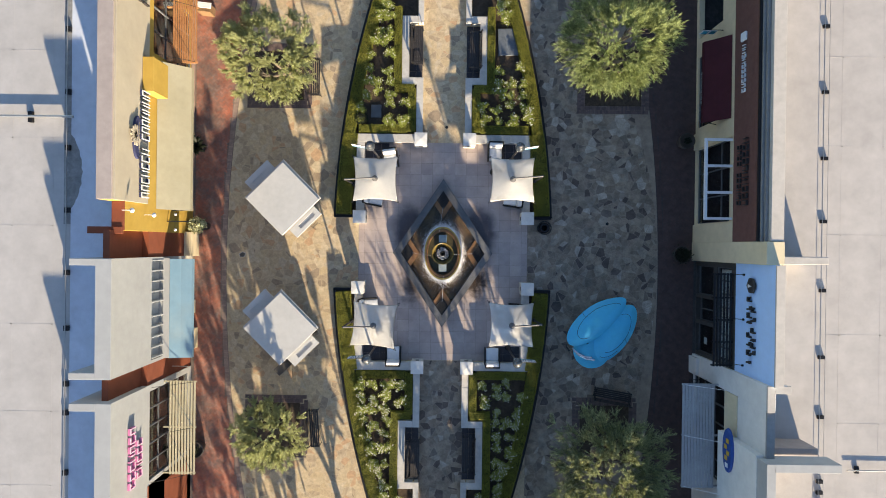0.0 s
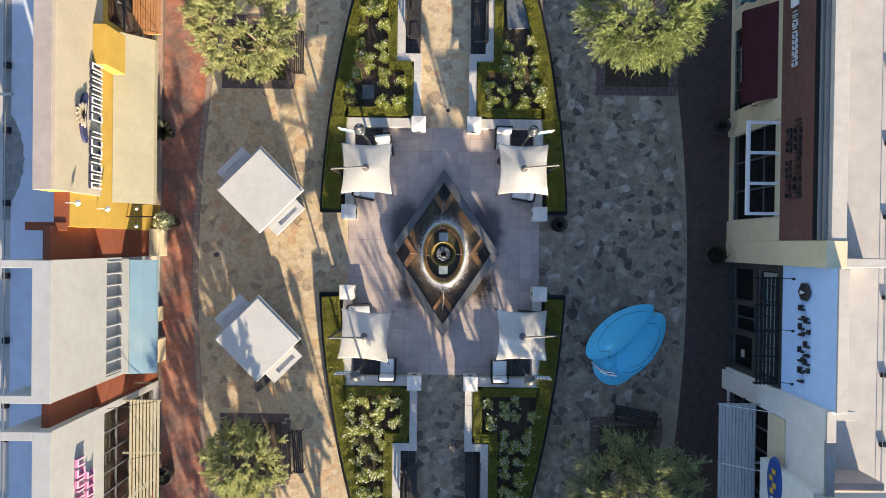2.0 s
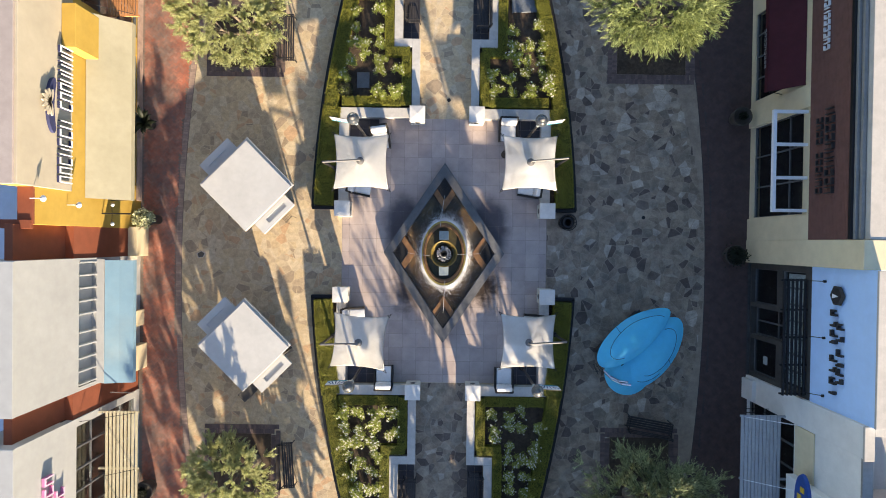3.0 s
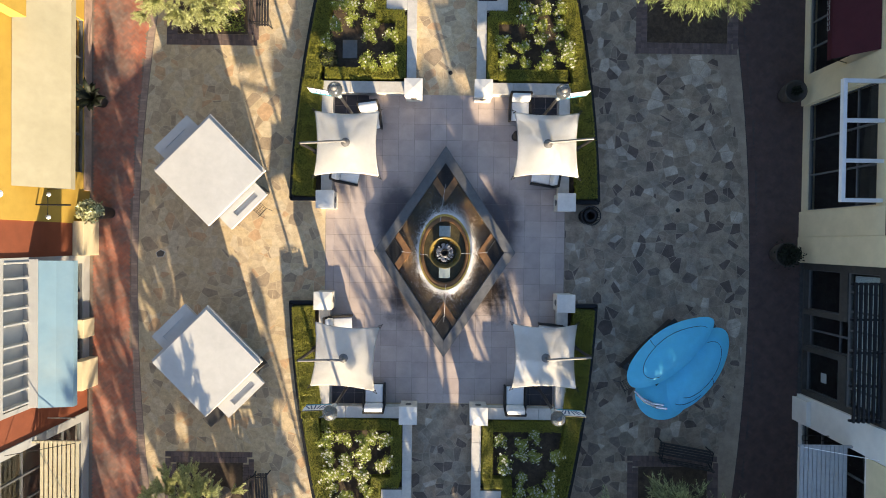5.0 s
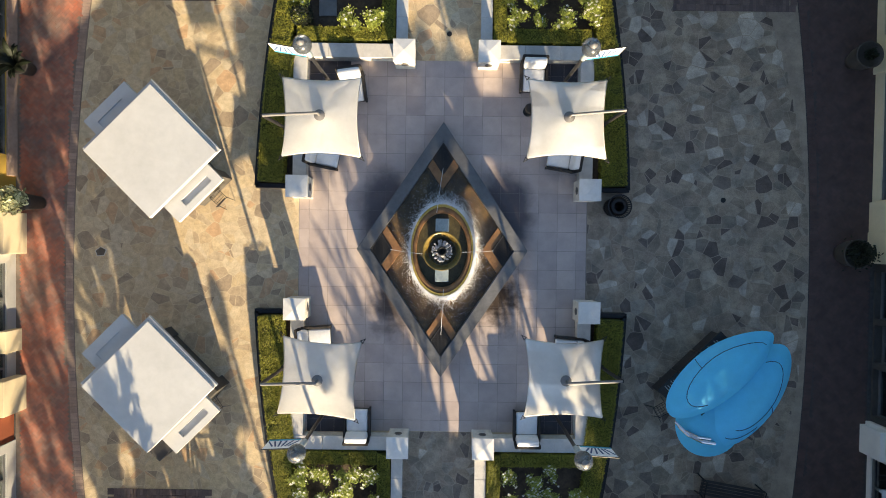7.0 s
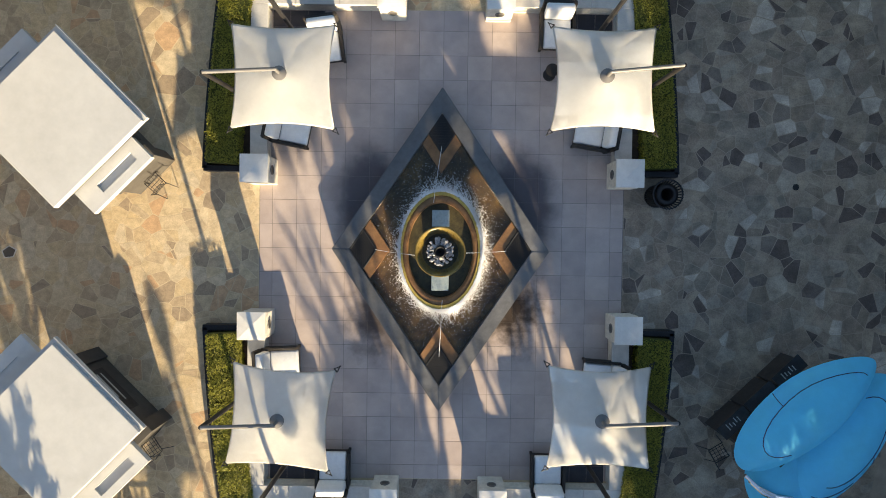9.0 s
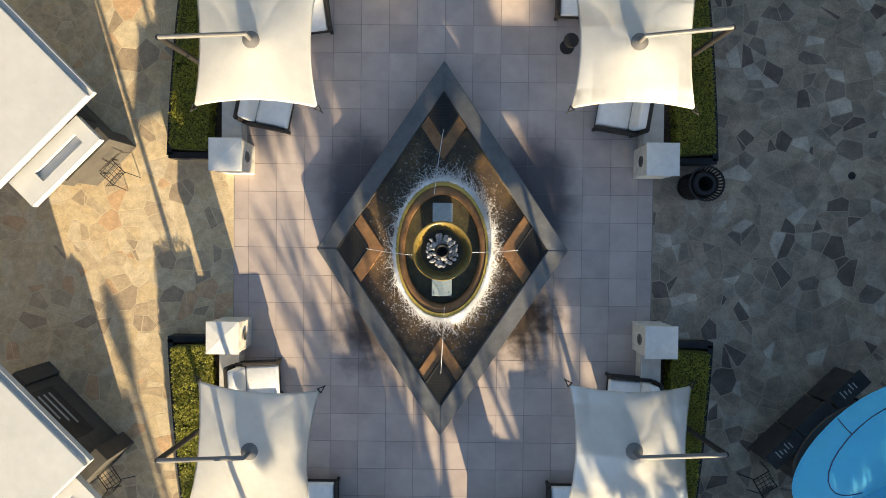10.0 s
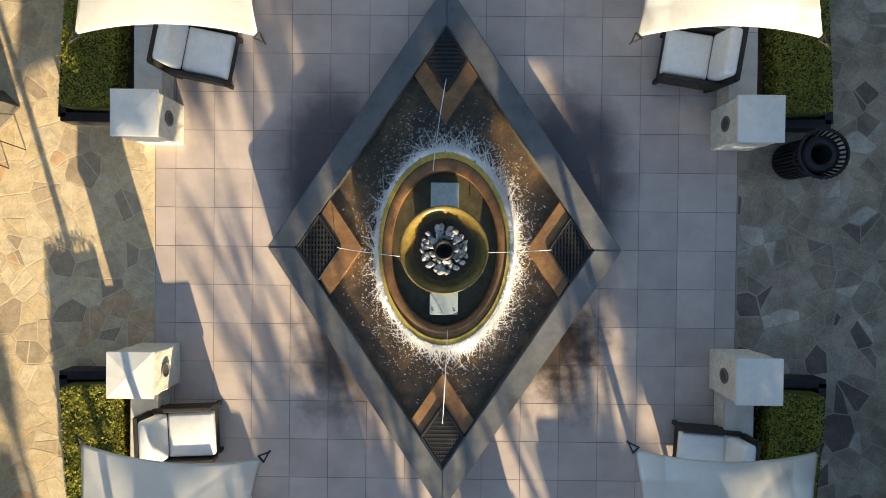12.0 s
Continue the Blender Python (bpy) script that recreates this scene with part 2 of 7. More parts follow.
M_ROOFWEST = surface("cool_roof_membrane", [(0.415, 0.397, 0.383), (0.475, 0.455, 0.44)], 0.25, 25, 0.14, 0.8, 0.06)
# roofing tinted pale blue for the skylit shade beside the parapet
M_ROOFSHADE = surface("skylit_shade_membrane", [(0.52, 0.555, 0.64), (0.60, 0.635, 0.71)], 0.4, 25, 0.12, 0.7, 0.05)
M_ROOFDIRT = surface("dirty_membrane", [(0.22, 0.215, 0.21), (0.34, 0.335, 0.33)], 0.8, 25, 0.3, 0.85, 0.06)
M_AWNCREAM = surface("cream_awning", [(0.33, 0.30, 0.205), (0.39, 0.355, 0.25)], 0.7, 120, 0.08, 0.85, 0.05)
M_AWNBLUE = surface("blue_awning", [(0.16, 0.28, 0.37), (0.20, 0.32, 0.40), (0.25, 0.335, 0.37)], 0.3, 120, 0.1, 0.85, 0.05)
M_AWNMAROON = surface("maroon_awning", [(0.05, 0.008, 0.015), (0.075, 0.014, 0.022)], 0.7, 120, 0.15, 0.8, 0.05)
M_SLATWOOD = surface("orange_timber_slat", [(0.42, 0.18, 0.07), (0.52, 0.25, 0.10)], 2, 50, 0.25, 0.7, 0.15)
M_SLATCREAM = surface("cream_slat", [(0.42, 0.375, 0.25), (0.48, 0.43, 0.30)], 1.5, 60, 0.12, 0.6, 0.05)
M_SLATWHITE = surface("white_slat", [(0.33, 0.335, 0.34), (0.39, 0.395, 0.40)], 1.5, 60, 0.1, 0.5, 0.03)
M_WHITEMETAL = surface("white_metal", [(0.74, 0.75, 0.76), (0.80, 0.80, 0.80)], 1.5, 60, 0.06, 0.45, 0.02)
M_NAVY = surface("navy_letter", [(0.035, 0.04, 0.10), (0.05, 0.055, 0.13)], 2, 60, 0.1, 0.5, 0.0)
M_PINK = surface("pink_letter", [(0.58, 0.17, 0.36), (0.66, 0.24, 0.44)], 2, 60, 0.1, 0.5, 0.0)
M_PINKFACE = surface("pale_pink_face", [(0.74, 0.46, 0.60), (0.80, 0.54, 0.66)], 2, 60, 0.1, 0.5, 0.0)
M_BLUESIGN = surface("blue_sign", [(0.02, 0.06, 0.25), (0.03, 0.09, 0.32)], 2, 60, 0.1, 0.5, 0.0)
M_GOLDSIGN = surface("gold_sign", [(0.60, 0.38, 0.04), (0.66, 0.44, 0.06)], 2, 60, 0.1, 0.5, 0.0)
M_BANNER = surface("white_banner", [(0.70, 0.71, 0.70), (0.76, 0.77, 0.76)], 2, 100, 0.05, 0.7, 0.03)
M_TEAL = surface("teal_print", [(0.02, 0.24, 0.36), (0.03, 0.30, 0.42)], 2, 100, 0.05, 0.6, 0.0)
M_NAVYPRINT = surface("navy_print", [(0.02, 0.05, 0.13), (0.03, 0.07, 0.17)], 2, 100, 0.05, 0.6, 0.0)
M_BENCH = surface("dark_bench_slat", [(0.03, 0.027, 0.027), (0.055, 0.05, 0.048)], 2, 70, 0.3, 0.55, 0.08)
M_FROND = leafy("dark_frond", (0.010, 0.014, 0.008), (0.024, 0.032, 0.016))
M_DARKSQUARE = surface("dark_floor_square", [(0.045, 0.042, 0.048), (0.065, 0.06, 0.066)], 1.2, 50, 0.25, 0.6, 0.1)
M_POT = surface("dark_pot", [(0.055, 0.048, 0.042), (0.09, 0.078, 0.068)], 2, 50, 0.2, 0.7, 0.1)
M_SPRAY = leafy("water_spray", (0.80, 0.81, 0.83), (0.92, 0.92, 0.92), 0.4)
M_FOAM = surface("water_foam", [(0.78, 0.80, 0.82), (0.86, 0.87, 0.88)], 8, 90, 0.1, 0.35, 0.2)
M_ROCK = surface("pale_rock", [(0.12, 0.115, 0.118), (0.60, 0.57, 0.55)], 14, 60, 0.35, 0.45, 0.4)
M_VAULT = surface("blue_grey_steel_lid", [(0.13, 0.15, 0.17), (0.20, 0.22, 0.24)], 2.5, 40, 0.35, 0.5, 0.05, metal=0.2)
M_TABLE = surface("teak_table", [(0.20, 0.12, 0.06), (0.28, 0.17, 0.09)], 3, 60, 0.3, 0.6, 0.1)


def tile_material():
    """Grey-mauve paving tile; two broad wet patches where the fountain's spray drifts, and brown scale at its southern edges."""
    m, nt, b = nodes_of("plaza_tile")
    geo = nt.nodes.new("ShaderNodeNewGeometry")
    at = geo.outputs["Position"]
    rnd = nt.nodes.new("ShaderNodeObjectInfo").outputs["Random"]
    col = ramp_node(nt, rnd, [(0.0, (0.41, 0.335, 0.305)), (0.5, (0.45, 0.37, 0.335)), (1.0, (0.49, 0.405, 0.365))])
    blot = ramp_node(nt, noise_node(nt, 1.7, 6, 0.65, at), [(0.3, grey(0.82)), (0.7, grey(1.06))])
    grain = ramp_node(nt, noise_node(nt, 55, 4, 0.7, at), [(0.3, grey(0.86)), (0.7, grey(1.05))])
    col = mix_node(nt, mix_node(nt, col, blot, 1.0, "MULTIPLY"), grain, 1.0, "MULTIPLY")

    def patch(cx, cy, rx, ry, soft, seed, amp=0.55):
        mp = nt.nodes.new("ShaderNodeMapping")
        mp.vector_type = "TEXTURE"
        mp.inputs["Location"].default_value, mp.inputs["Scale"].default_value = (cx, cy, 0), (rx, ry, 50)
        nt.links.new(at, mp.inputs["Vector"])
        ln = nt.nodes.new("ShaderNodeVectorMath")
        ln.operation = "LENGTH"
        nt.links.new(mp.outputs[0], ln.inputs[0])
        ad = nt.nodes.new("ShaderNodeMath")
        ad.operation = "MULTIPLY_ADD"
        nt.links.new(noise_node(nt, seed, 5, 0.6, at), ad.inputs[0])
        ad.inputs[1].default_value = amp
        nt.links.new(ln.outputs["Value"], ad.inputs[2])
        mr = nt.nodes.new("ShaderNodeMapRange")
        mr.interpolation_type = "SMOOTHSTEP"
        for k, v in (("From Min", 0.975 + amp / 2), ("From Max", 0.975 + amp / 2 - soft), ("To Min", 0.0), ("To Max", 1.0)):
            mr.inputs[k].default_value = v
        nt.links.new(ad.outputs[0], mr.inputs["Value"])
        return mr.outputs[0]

    b.inputs["Specular IOR Level"].default_value = 0.25
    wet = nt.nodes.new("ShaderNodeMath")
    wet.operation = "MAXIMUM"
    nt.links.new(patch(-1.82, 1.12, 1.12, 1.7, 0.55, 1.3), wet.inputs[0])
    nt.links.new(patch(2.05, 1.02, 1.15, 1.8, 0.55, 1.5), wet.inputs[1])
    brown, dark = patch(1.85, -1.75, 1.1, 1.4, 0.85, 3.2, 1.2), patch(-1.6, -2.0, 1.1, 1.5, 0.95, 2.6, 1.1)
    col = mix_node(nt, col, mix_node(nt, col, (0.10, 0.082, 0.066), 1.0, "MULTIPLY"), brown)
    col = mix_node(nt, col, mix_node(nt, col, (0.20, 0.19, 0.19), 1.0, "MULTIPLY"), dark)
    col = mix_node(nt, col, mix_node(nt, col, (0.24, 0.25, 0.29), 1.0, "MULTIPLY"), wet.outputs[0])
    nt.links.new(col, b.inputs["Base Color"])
    mr = nt.nodes.new("ShaderNodeMapRange")
    mr.inputs["To Min"].default_value, mr.inputs["To Max"].default_value = 0.62, 0.28
    nt.links.new(wet.outputs[0], mr.inputs["Value"])
    nt.links.new(mr.outputs[0], b.inputs["Roughness"])
    bp = nt.nodes.new("ShaderNodeBump")
    bp.inputs["Strength"].default_value, bp.inputs["Distance"].default_value = 0.12, 0.01
    nt.links.new(noise_node(nt, 30, 6, 0.7, at), bp.inputs["Height"])
    nt.links.new(bp.outputs[0], b.inputs["Normal"])
    return m


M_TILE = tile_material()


def water_material():
    m, nt, b = nodes_of("fountain_water")
    b.inputs["Base Color"].default_value = (0.90, 0.83, 0.68, 1)
    b.inputs["Roughness"].default_value, b.inputs["Transmission Weight"].default_value, b.inputs["IOR"].default_value = 0.05, 1.0, 1.33
    bp = nt.nodes.new("ShaderNodeBump")
    bp.inputs["Strength"].default_value, bp.inputs["Distance"].default_value = 0.8, 0.04
    geo = nt.nodes.new("ShaderNodeNewGeometry")
    nt.links.new(noise_node(nt, 7, 5, 0.6, geo.outputs["Position"]), bp.inputs["Height"])
    nt.links.new(bp.outputs[0], b.inputs["Normal"])
    return m


M_WATER = water_material()


# ---- mesh helpers ----
def box(bm, x0, y0, z0, x1, y1, z1, bevel=0.0):
    x0, x1, y0, y1, z0, z1 = min(x0, x1), max(x0, x1), min(y0, y1), max(y0, y1), min(z0, z1), max(z0, z1)
    m = Matrix.LocRotScale(((x0 + x1) / 2, (y0 + y1) / 2, (z0 + z1) / 2), None, (x1 - x0, y1 - y0, z1 - z0))
    vs = bmesh.ops.create_cube(bm, size=1, matrix=m)["verts"]
    if bevel:
        es = list({e for v in vs for e in v.link_edges})
        bmesh.ops.bevel(bm, geom=es, offset=bevel, segments=2, affect="EDGES", profile=0.6)
    return bm


def rod(bm, p0, p1, r0, r1=None, seg=12, caps=True):
    p0, p1 = Vector(p0), Vector(p1)
    d = p1 - p0
    q = Vector((0, 0, 1)).rotation_difference(d.normalized())
    m = Matrix.Translation((p0 + p1) / 2) @ q.to_matrix().to_4x4()
    bmesh.ops.create_cone(bm, cap_ends=caps, segments=seg, radius1=r0, radius2=r0 if r1 is None else r1, depth=d.length, matrix=m)
    return bm


def path_rod(bm, pts, r, seg=10):
    for a, b in zip(pts[:-1], pts[1:]):
        rod(bm, a, b, r, r, seg)
    for p in pts[1:-1]:
        bmesh.ops.create_uvsphere(bm, u_segments=seg, v_segments=6, radius=r, matrix=Matrix.Translation(p))
    return bm


def prism(bm, pts, z0, z1):
    """A slab on a polygon (x, y points, anticlockwise)."""
    lo = [bm.verts.new((x, y, z0)) for x, y in pts]
    hi = [bm.verts.new((x, y, z1)) for x, y in pts]
    bm.faces.new(hi)
    bm.faces.new(lo[::-1])
    n = len(pts)
    for i in range(n):
        bm.faces.new((lo[i], lo[(i + 1) % n], hi[(i + 1) % n], hi[i]))
    return bm


def turned(bm, profile, seg=32, sx=1.0, sy=1.0, centre=(0, 0)):
    """A body of revolution from (radius, z) points, closed where the radius is 0."""
    rings = []
    for r, z in profile:
        if r < 1e-6:
            rings.append([bm.verts.new((centre[0], centre[1], z))])
        else:
            rings.append([bm.verts.new((centre[0] + r * sx * math.cos(2 * math.pi * k / seg), centre[1] + r * sy * math.sin(2 * math.pi * k / seg), z)) for k in range(seg)])
    for a, b in zip(rings[:-1], rings[1:]):
        for k in range(seg):
            j = (k + 1) % seg
            if len(a) == 1 and len(b) > 1:
                bm.faces.new((a[0], b[k], b[j]))
            elif len(b) == 1 and len(a) > 1:
                bm.faces.new((a[k], b[0], a[j]))
            elif len(a) > 1:
                bm.faces.new((a[k], b[k], b[j], a[j]))
    bmesh.ops.recalc_face_normals(bm, faces=bm.faces)
    return bm


def part(name, bm, material, parent=None, label="", smooth=False):
    me = bpy.data.meshes.new(name)
    if smooth:
        for f in bm.faces:
            f.smooth = True
    bm.to_mesh(me)
    bm.free()
    me.materials.append(material)
    ob = new(name, me)
    if parent:
        ob.parent = parent
    return tagged(ob, label)


def raw(name, verts, faces, material, parent=None, label="", smooth=False):
    me = bpy.data.meshes.new(name)
    me.from_pydata(verts, [], faces)
    me.materials.append(material)
    if smooth:
        me.polygons.foreach_set("use_smooth", [True] * len(me.polygons))
    ob = new(name, me)
    if parent:
        ob.parent = parent
    return tagged(ob, label)


def thing(name, m, label, category, group="", kind=""):
    ob = new(name)
    ob.matrix_world = m
    ob.empty_display_size = 0.2
    return tagged(ob, label, category, group, kind)


def B():
    return bmesh.new()


# ---- plan: half widths of the two curved lanes and the planters ----
def brick_edge(y):
    """Half width at which flagstone turns into brick."""
    return 11.76 - 0.0072 * (y + 1.2) ** 2


def planter_edge(y):
    """Half width of the planters' outer curve."""
    return 5.80 - 0.0107 * (y - 0.1) ** 2


WALL_L, WALL_R, REACH = -13.62, 13.72, 15.5

# ---- ground ----
bm = B()
box(bm, -600, -600, -0.4, 600, 600, -0.045)
tagged(part("ground", bm, M_EARTH), "pale concrete ground beyond the paved court", "ground", kind="structure")
bm = B()
box(bm, -13.9, -32, -0.3, 14.0, 32, -0.0085)
flag_field = tagged(part("pavement", bm, M_MORTAR), "irregular flagstone paving in beige and grey with pale mortar", "paving", kind="structure")
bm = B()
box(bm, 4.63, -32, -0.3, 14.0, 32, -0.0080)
shaded_stone_field = tagged(part("pavement", bm, M_SHADEJOINT), "crazy paving of the east lane, coloured darker for its shade", "paving", kind="structure")
bm = B()
box(bm, -1.3, -32, -0.3, 1.3, -6.06, -0.0080)
tagged(part("pavement", bm, M_SHADEJOINT), "paving of the walk between the beds, coloured darker for its shade", "paving", kind="structure")
plaza_bed = B()
box(plaza_bed, -4.57, -6.05, -0.0075, 4.63, 5.8, -0.0065)
plaza = tagged(part("plaza_floor", plaza_bed, M_GROUT), "square grey-mauve tiles round the fountain, stained and wet in places", "tiled floor", kind="structure")
brick_lanes = []
for side, wall in ((-1, WALL_L), (1, WALL_R)):
    ys = [-32 + i for i in range(65)]
    edge = [(side * brick_edge(max(-REACH, min(REACH, y))), y) for y in ys]
    out = [(wall - side * 0.0 + side * 0.3, y) for y in ys]
    pts = edge + out[::-1]
    if side < 0:
        pts = pts[::-1]
    bm = B()
    prism(bm, pts, -0.01, -0.004)
    brick_lanes.append(tagged(part("brick_walk", bm, M_JOINT if side < 0 else M_SHADESAND), "red brick walk laid in herringbone along the shopfronts" if side < 0 else "brick walk along the east shopfronts, coloured dark plum for the shade", "brick paving", kind="structure"))


# ---- planters: soil, black edging, hedges ----
def inner_line(sy):
    """Inner edge of a planter along the walk, as (half width, y from the plaza outwards)."""
    return [(1.50, 6.35), (1.50, 8.95), (2.28, 8.95), (2.28, 12.6), (1.50, 12.6), (1.50, 24)] if sy > 0 else \
           [(1.50, -6.65), (1.50, -9.25), (2.30, -9.25), (2.30, -12.95), (1.50, -12.95), (1.50, -24)]


CORNER = {1: 6.2, -1: -6.5}      # where the seat walls turn
END = {1: 1.75, -1: -2.2}        # ends of the side hedges


def planter(sx, sy):
    t = thing("planter_bed", pose(0, 0, 0), "curved planting bed edged with black metal, dark soil inside", "planter", "planting beds round the plaza", "structure")
    ys = [END[sy] + (24 * sy - END[sy]) * i / 46 for i in range(47)]
    outer = [(sx * planter_edge(max(-REACH - 2, min(REACH + 2, y))), y) for y in ys]
    inner = [(sx * x, y) for x, y in inner_line(sy)]
    pts = outer + inner[::-1] + [(sx * 4.75, CORNER[sy]), (sx * 4.75, END[sy])]
    if sx * sy < 0:
        pts = pts[::-1]
    bm = B()
    prism(bm, pts[::-1] if sx * sy > 0 else pts[::-1], -0.02, 0.16)
    bmesh.ops.recalc_face_normals(bm, faces=bm.faces)
    part("soil", bm, M_SOIL, t)
    bm = B()
    for (xa, ya), (xb, yb) in zip(outer[:-1], outer[1:]):
        q = [(xa, ya), (xb, yb), (xb + sx * 0.12, yb), (xa + sx * 0.12, ya)]
        prism(bm, q, 0, 0.34)
    bmesh.ops.recalc_face_normals(bm, faces=bm.faces)
    part("metal_edging", bm, M_BLACK, t, "black metal edging")
    bm = B()
    box(bm, sx * 4.62, END[sy] - 0.07, 0, sx * 5.86, END[sy] + 0.07, 0.34, 0.01)
    part("metal_edging", bm, M_BLACK, t, "black metal edging")
    return t


for sx in (-1, 1):
    for sy in (-1, 1):
        planter(sx, sy)


def leaf_cards(rng, centres, size, lift=0.5):
    """Small folded leaves at the given centres, as verts and faces."""
    n = len(centres)
    a = rng.uniform(0, 2 * np.pi, n)
    tilt = rng.normal(0, lift, n)
    s = size * rng.uniform(0.7, 1.35, n)
    u = np.stack([np.cos(a), np.sin(a), tilt], 1)
    u /= np.linalg.norm(u, axis=1)[:, None]
    v = np.stack([-np.sin(a), np.cos(a), rng.normal(0, lift, n)], 1)
    v /= np.linalg.norm(v, axis=1)[:, None]
    c = np.asarray(centres)
    u, v = u * s[:, None], v * (s * 0.5)[:, None]
    verts = np.concatenate([c - u, c + v, c + u, c - v], 0)
    i = np.arange(n)
    return verts, np.stack([i, i + n, i + 2 * n, i + 3 * n], 1)


def hedge(line, width, top, name="hedge", label="low clipped yellow-green box hedge inside the planter edging", density=2300, seed=1):
    """A clipped hedge along a line of points: a rough core under a skin of many small leaves."""
    rng = np.random.default_rng(seed)
    t = thing(name, pose(line[0][0], line[0][1], 0.1), label, "hedge", "clipped hedges")
    inv = Matrix.Translation((-line[0][0], -line[0][1], -0.1))
    bm = B()
    cents = []
    for (xa, ya), (xb, yb) in zip(line[:-1], line[1:]):
        a, b = Vector((xa, ya, 0)), Vector((xb, yb, 0))
        d = (b - a).normalized()
        nrm = Vector((-d.y, d.x, 0))
        length = (b - a).length
        w = width / 2
        pts = [(a - d * 0.02 + nrm * w), (a - d * 0.02 - nrm * w), (b + d * 0.02 - nrm * w), (b + d * 0.02 + nrm * w)]
        prism(bm, [(p.x, p.y) for p in pts], 0.1, top - 0.075)
        n = int(density * length * width)
        s, o = rng.uniform(0, length, n), rng.uniform(-w, w, n)
        bumpy = np.array([noise.noise((a.x + d.x * si + nrm.x * oi, a.y + d.y * si + nrm.y * oi, 0.3)) for si, oi in zip(s * 2.2, o * 2.2)])
        z = top - 0.03 + 0.085 * bumpy + rng.normal(0, 0.018, n) - 0.06 * (np.abs(o) / w) ** 6
        cents.append(np.stack([a.x + d.x * s + nrm.x * o, a.y + d.y * s + nrm.y * o, z], 1))
        n = int(density * length * (top - 0.15) * 0.9)
        for sgn in (-1, 1):
            s, zz = rng.uniform(0, length, n), rng.uniform(0.15, top, n)
            o = sgn * (w + rng.normal(0, 0.02, n))
            cents.append(np.stack([a.x + d.x * s + nrm.x * o, a.y + d.y * s + nrm.y * o, zz], 1))
    bmesh.ops.recalc_face_normals(bm, faces=bm.faces)
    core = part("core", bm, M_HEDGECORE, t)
    core.data.transform(inv)
    v, f = leaf_cards(rng, np.concatenate(cents), 0.022, 0.5)
    leaves = raw("foliage", v.tolist(), f.tolist(), M_HEDGE, t)
    leaves.data.transform(inv)
    tagged(leaves, kind="stuff")
    return t


k = 0
for sx in (-1, 1):
    for sy in (-1, 1):
        k += 1
        c = CORNER[sy]
        ys = np.linspace(END[sy] + sy * 0.12, c, 6)
        hedge([(sx * (planter_edge(y) - 0.43), y) for y in ys], 0.74, 0.60, seed=50 + k, label="broad clipped box hedge between the edging and the seat wall")
        ys = np.linspace(c, 15.2 * sy, 12)
        hedge([(sx * (planter_edge(y) - 0.36), y) for y in ys], 0.52, 0.60, seed=k, label="curved clipped box hedge along the planter's outer edge")
        step, far = inner_line(sy)[1][1], inner_line(sy)[3][1]
        hedge([(sx * 4.55, c + sy * 0.26), (sx * 1.95, c + sy * 0.26)], 0.36, 0.56, seed=10 + k)
        hedge([(sx * 1.73, c + sy * 0.12), (sx * 1.73, step - sy * 0.32)], 0.34, 0.56, seed=20 + k)
        hedge([(sx * 1.60, step - sy * 0.30), (sx * 2.66, step - sy * 0.30)], 0.34, 0.56, seed=40 + k)
        hedge([(sx * 2.50, step - sy * 0.12), (sx * 2.50, far + sy * 0.4)], 0.34, 0.56, seed=30 + k)


# ---- seat walls of pale concrete and the eight pillars ----
def seat_wall(x0, y0, x1, y1):
    t = thing("seat_wall", pose((x0 + x1) / 2, (y0 + y1) / 2, 0), "low pale concrete seat wall with a smooth cap beside the planter", "seat wall", "seat walls", "structure")
    w, d = abs(x1 - x0), abs(y1 - y0)
    bm = B()
    box(bm, -w / 2 + 0.03, -d / 2 + 0.03, -0.01, w / 2 - 0.03, d / 2 - 0.03, 0.37)
    part("wall_base", bm, M_PILLAR, t)
    n = max(1, round(max(w, d) / 1.25))
    for i in range(n):
        bm = B()
        if w > d:
            box(bm, -w / 2 + w * i / n + 0.002, -d / 2, 0.37, -w / 2 + w * (i + 1) / n - 0.002, d / 2, 0.46, 0.012)
        else:
            box(bm, -w / 2, -d / 2 + d * i / n + 0.002, 0.37, w / 2, -d / 2 + d * (i + 1) / n - 0.002, 0.46, 0.012)
        part("cap", bm, M_CONC, t)
    return t


for sx in (-1, 1):
    seat_wall(sx * 1.45, 5.74, sx * 4.67, 6.18)
    seat_wall(sx * 4.25, 1.75, sx * 4.67, 5.74)
    seat_wall(sx * 1.55, -6.52, sx * 4.70, -6.08)
    seat_wall(sx * 4.28, -6.08, sx * 4.70, -2.1)
    for sy, a, b, c in ((1, 5.9, 8.87, 12.53), (-1, -6.3, -9.24, -12.92)):
        o = 0.36 * sy
        xi = 1.13
        seat_wall(sx * xi, a, sx * (xi + 0.36), b + o)
        seat_wall(sx * (xi + 0.36), b, sx * 2.28, b + o)
        seat_wall(sx * 1.90, b + o, sx * 2.28, c - o)
        seat_wall(sx * (xi + 0.30), c - o, sx * 2.28, c)
        seat_wall(sx * xi, c - o, sx * (xi + 0.30), 17.5 * sy)


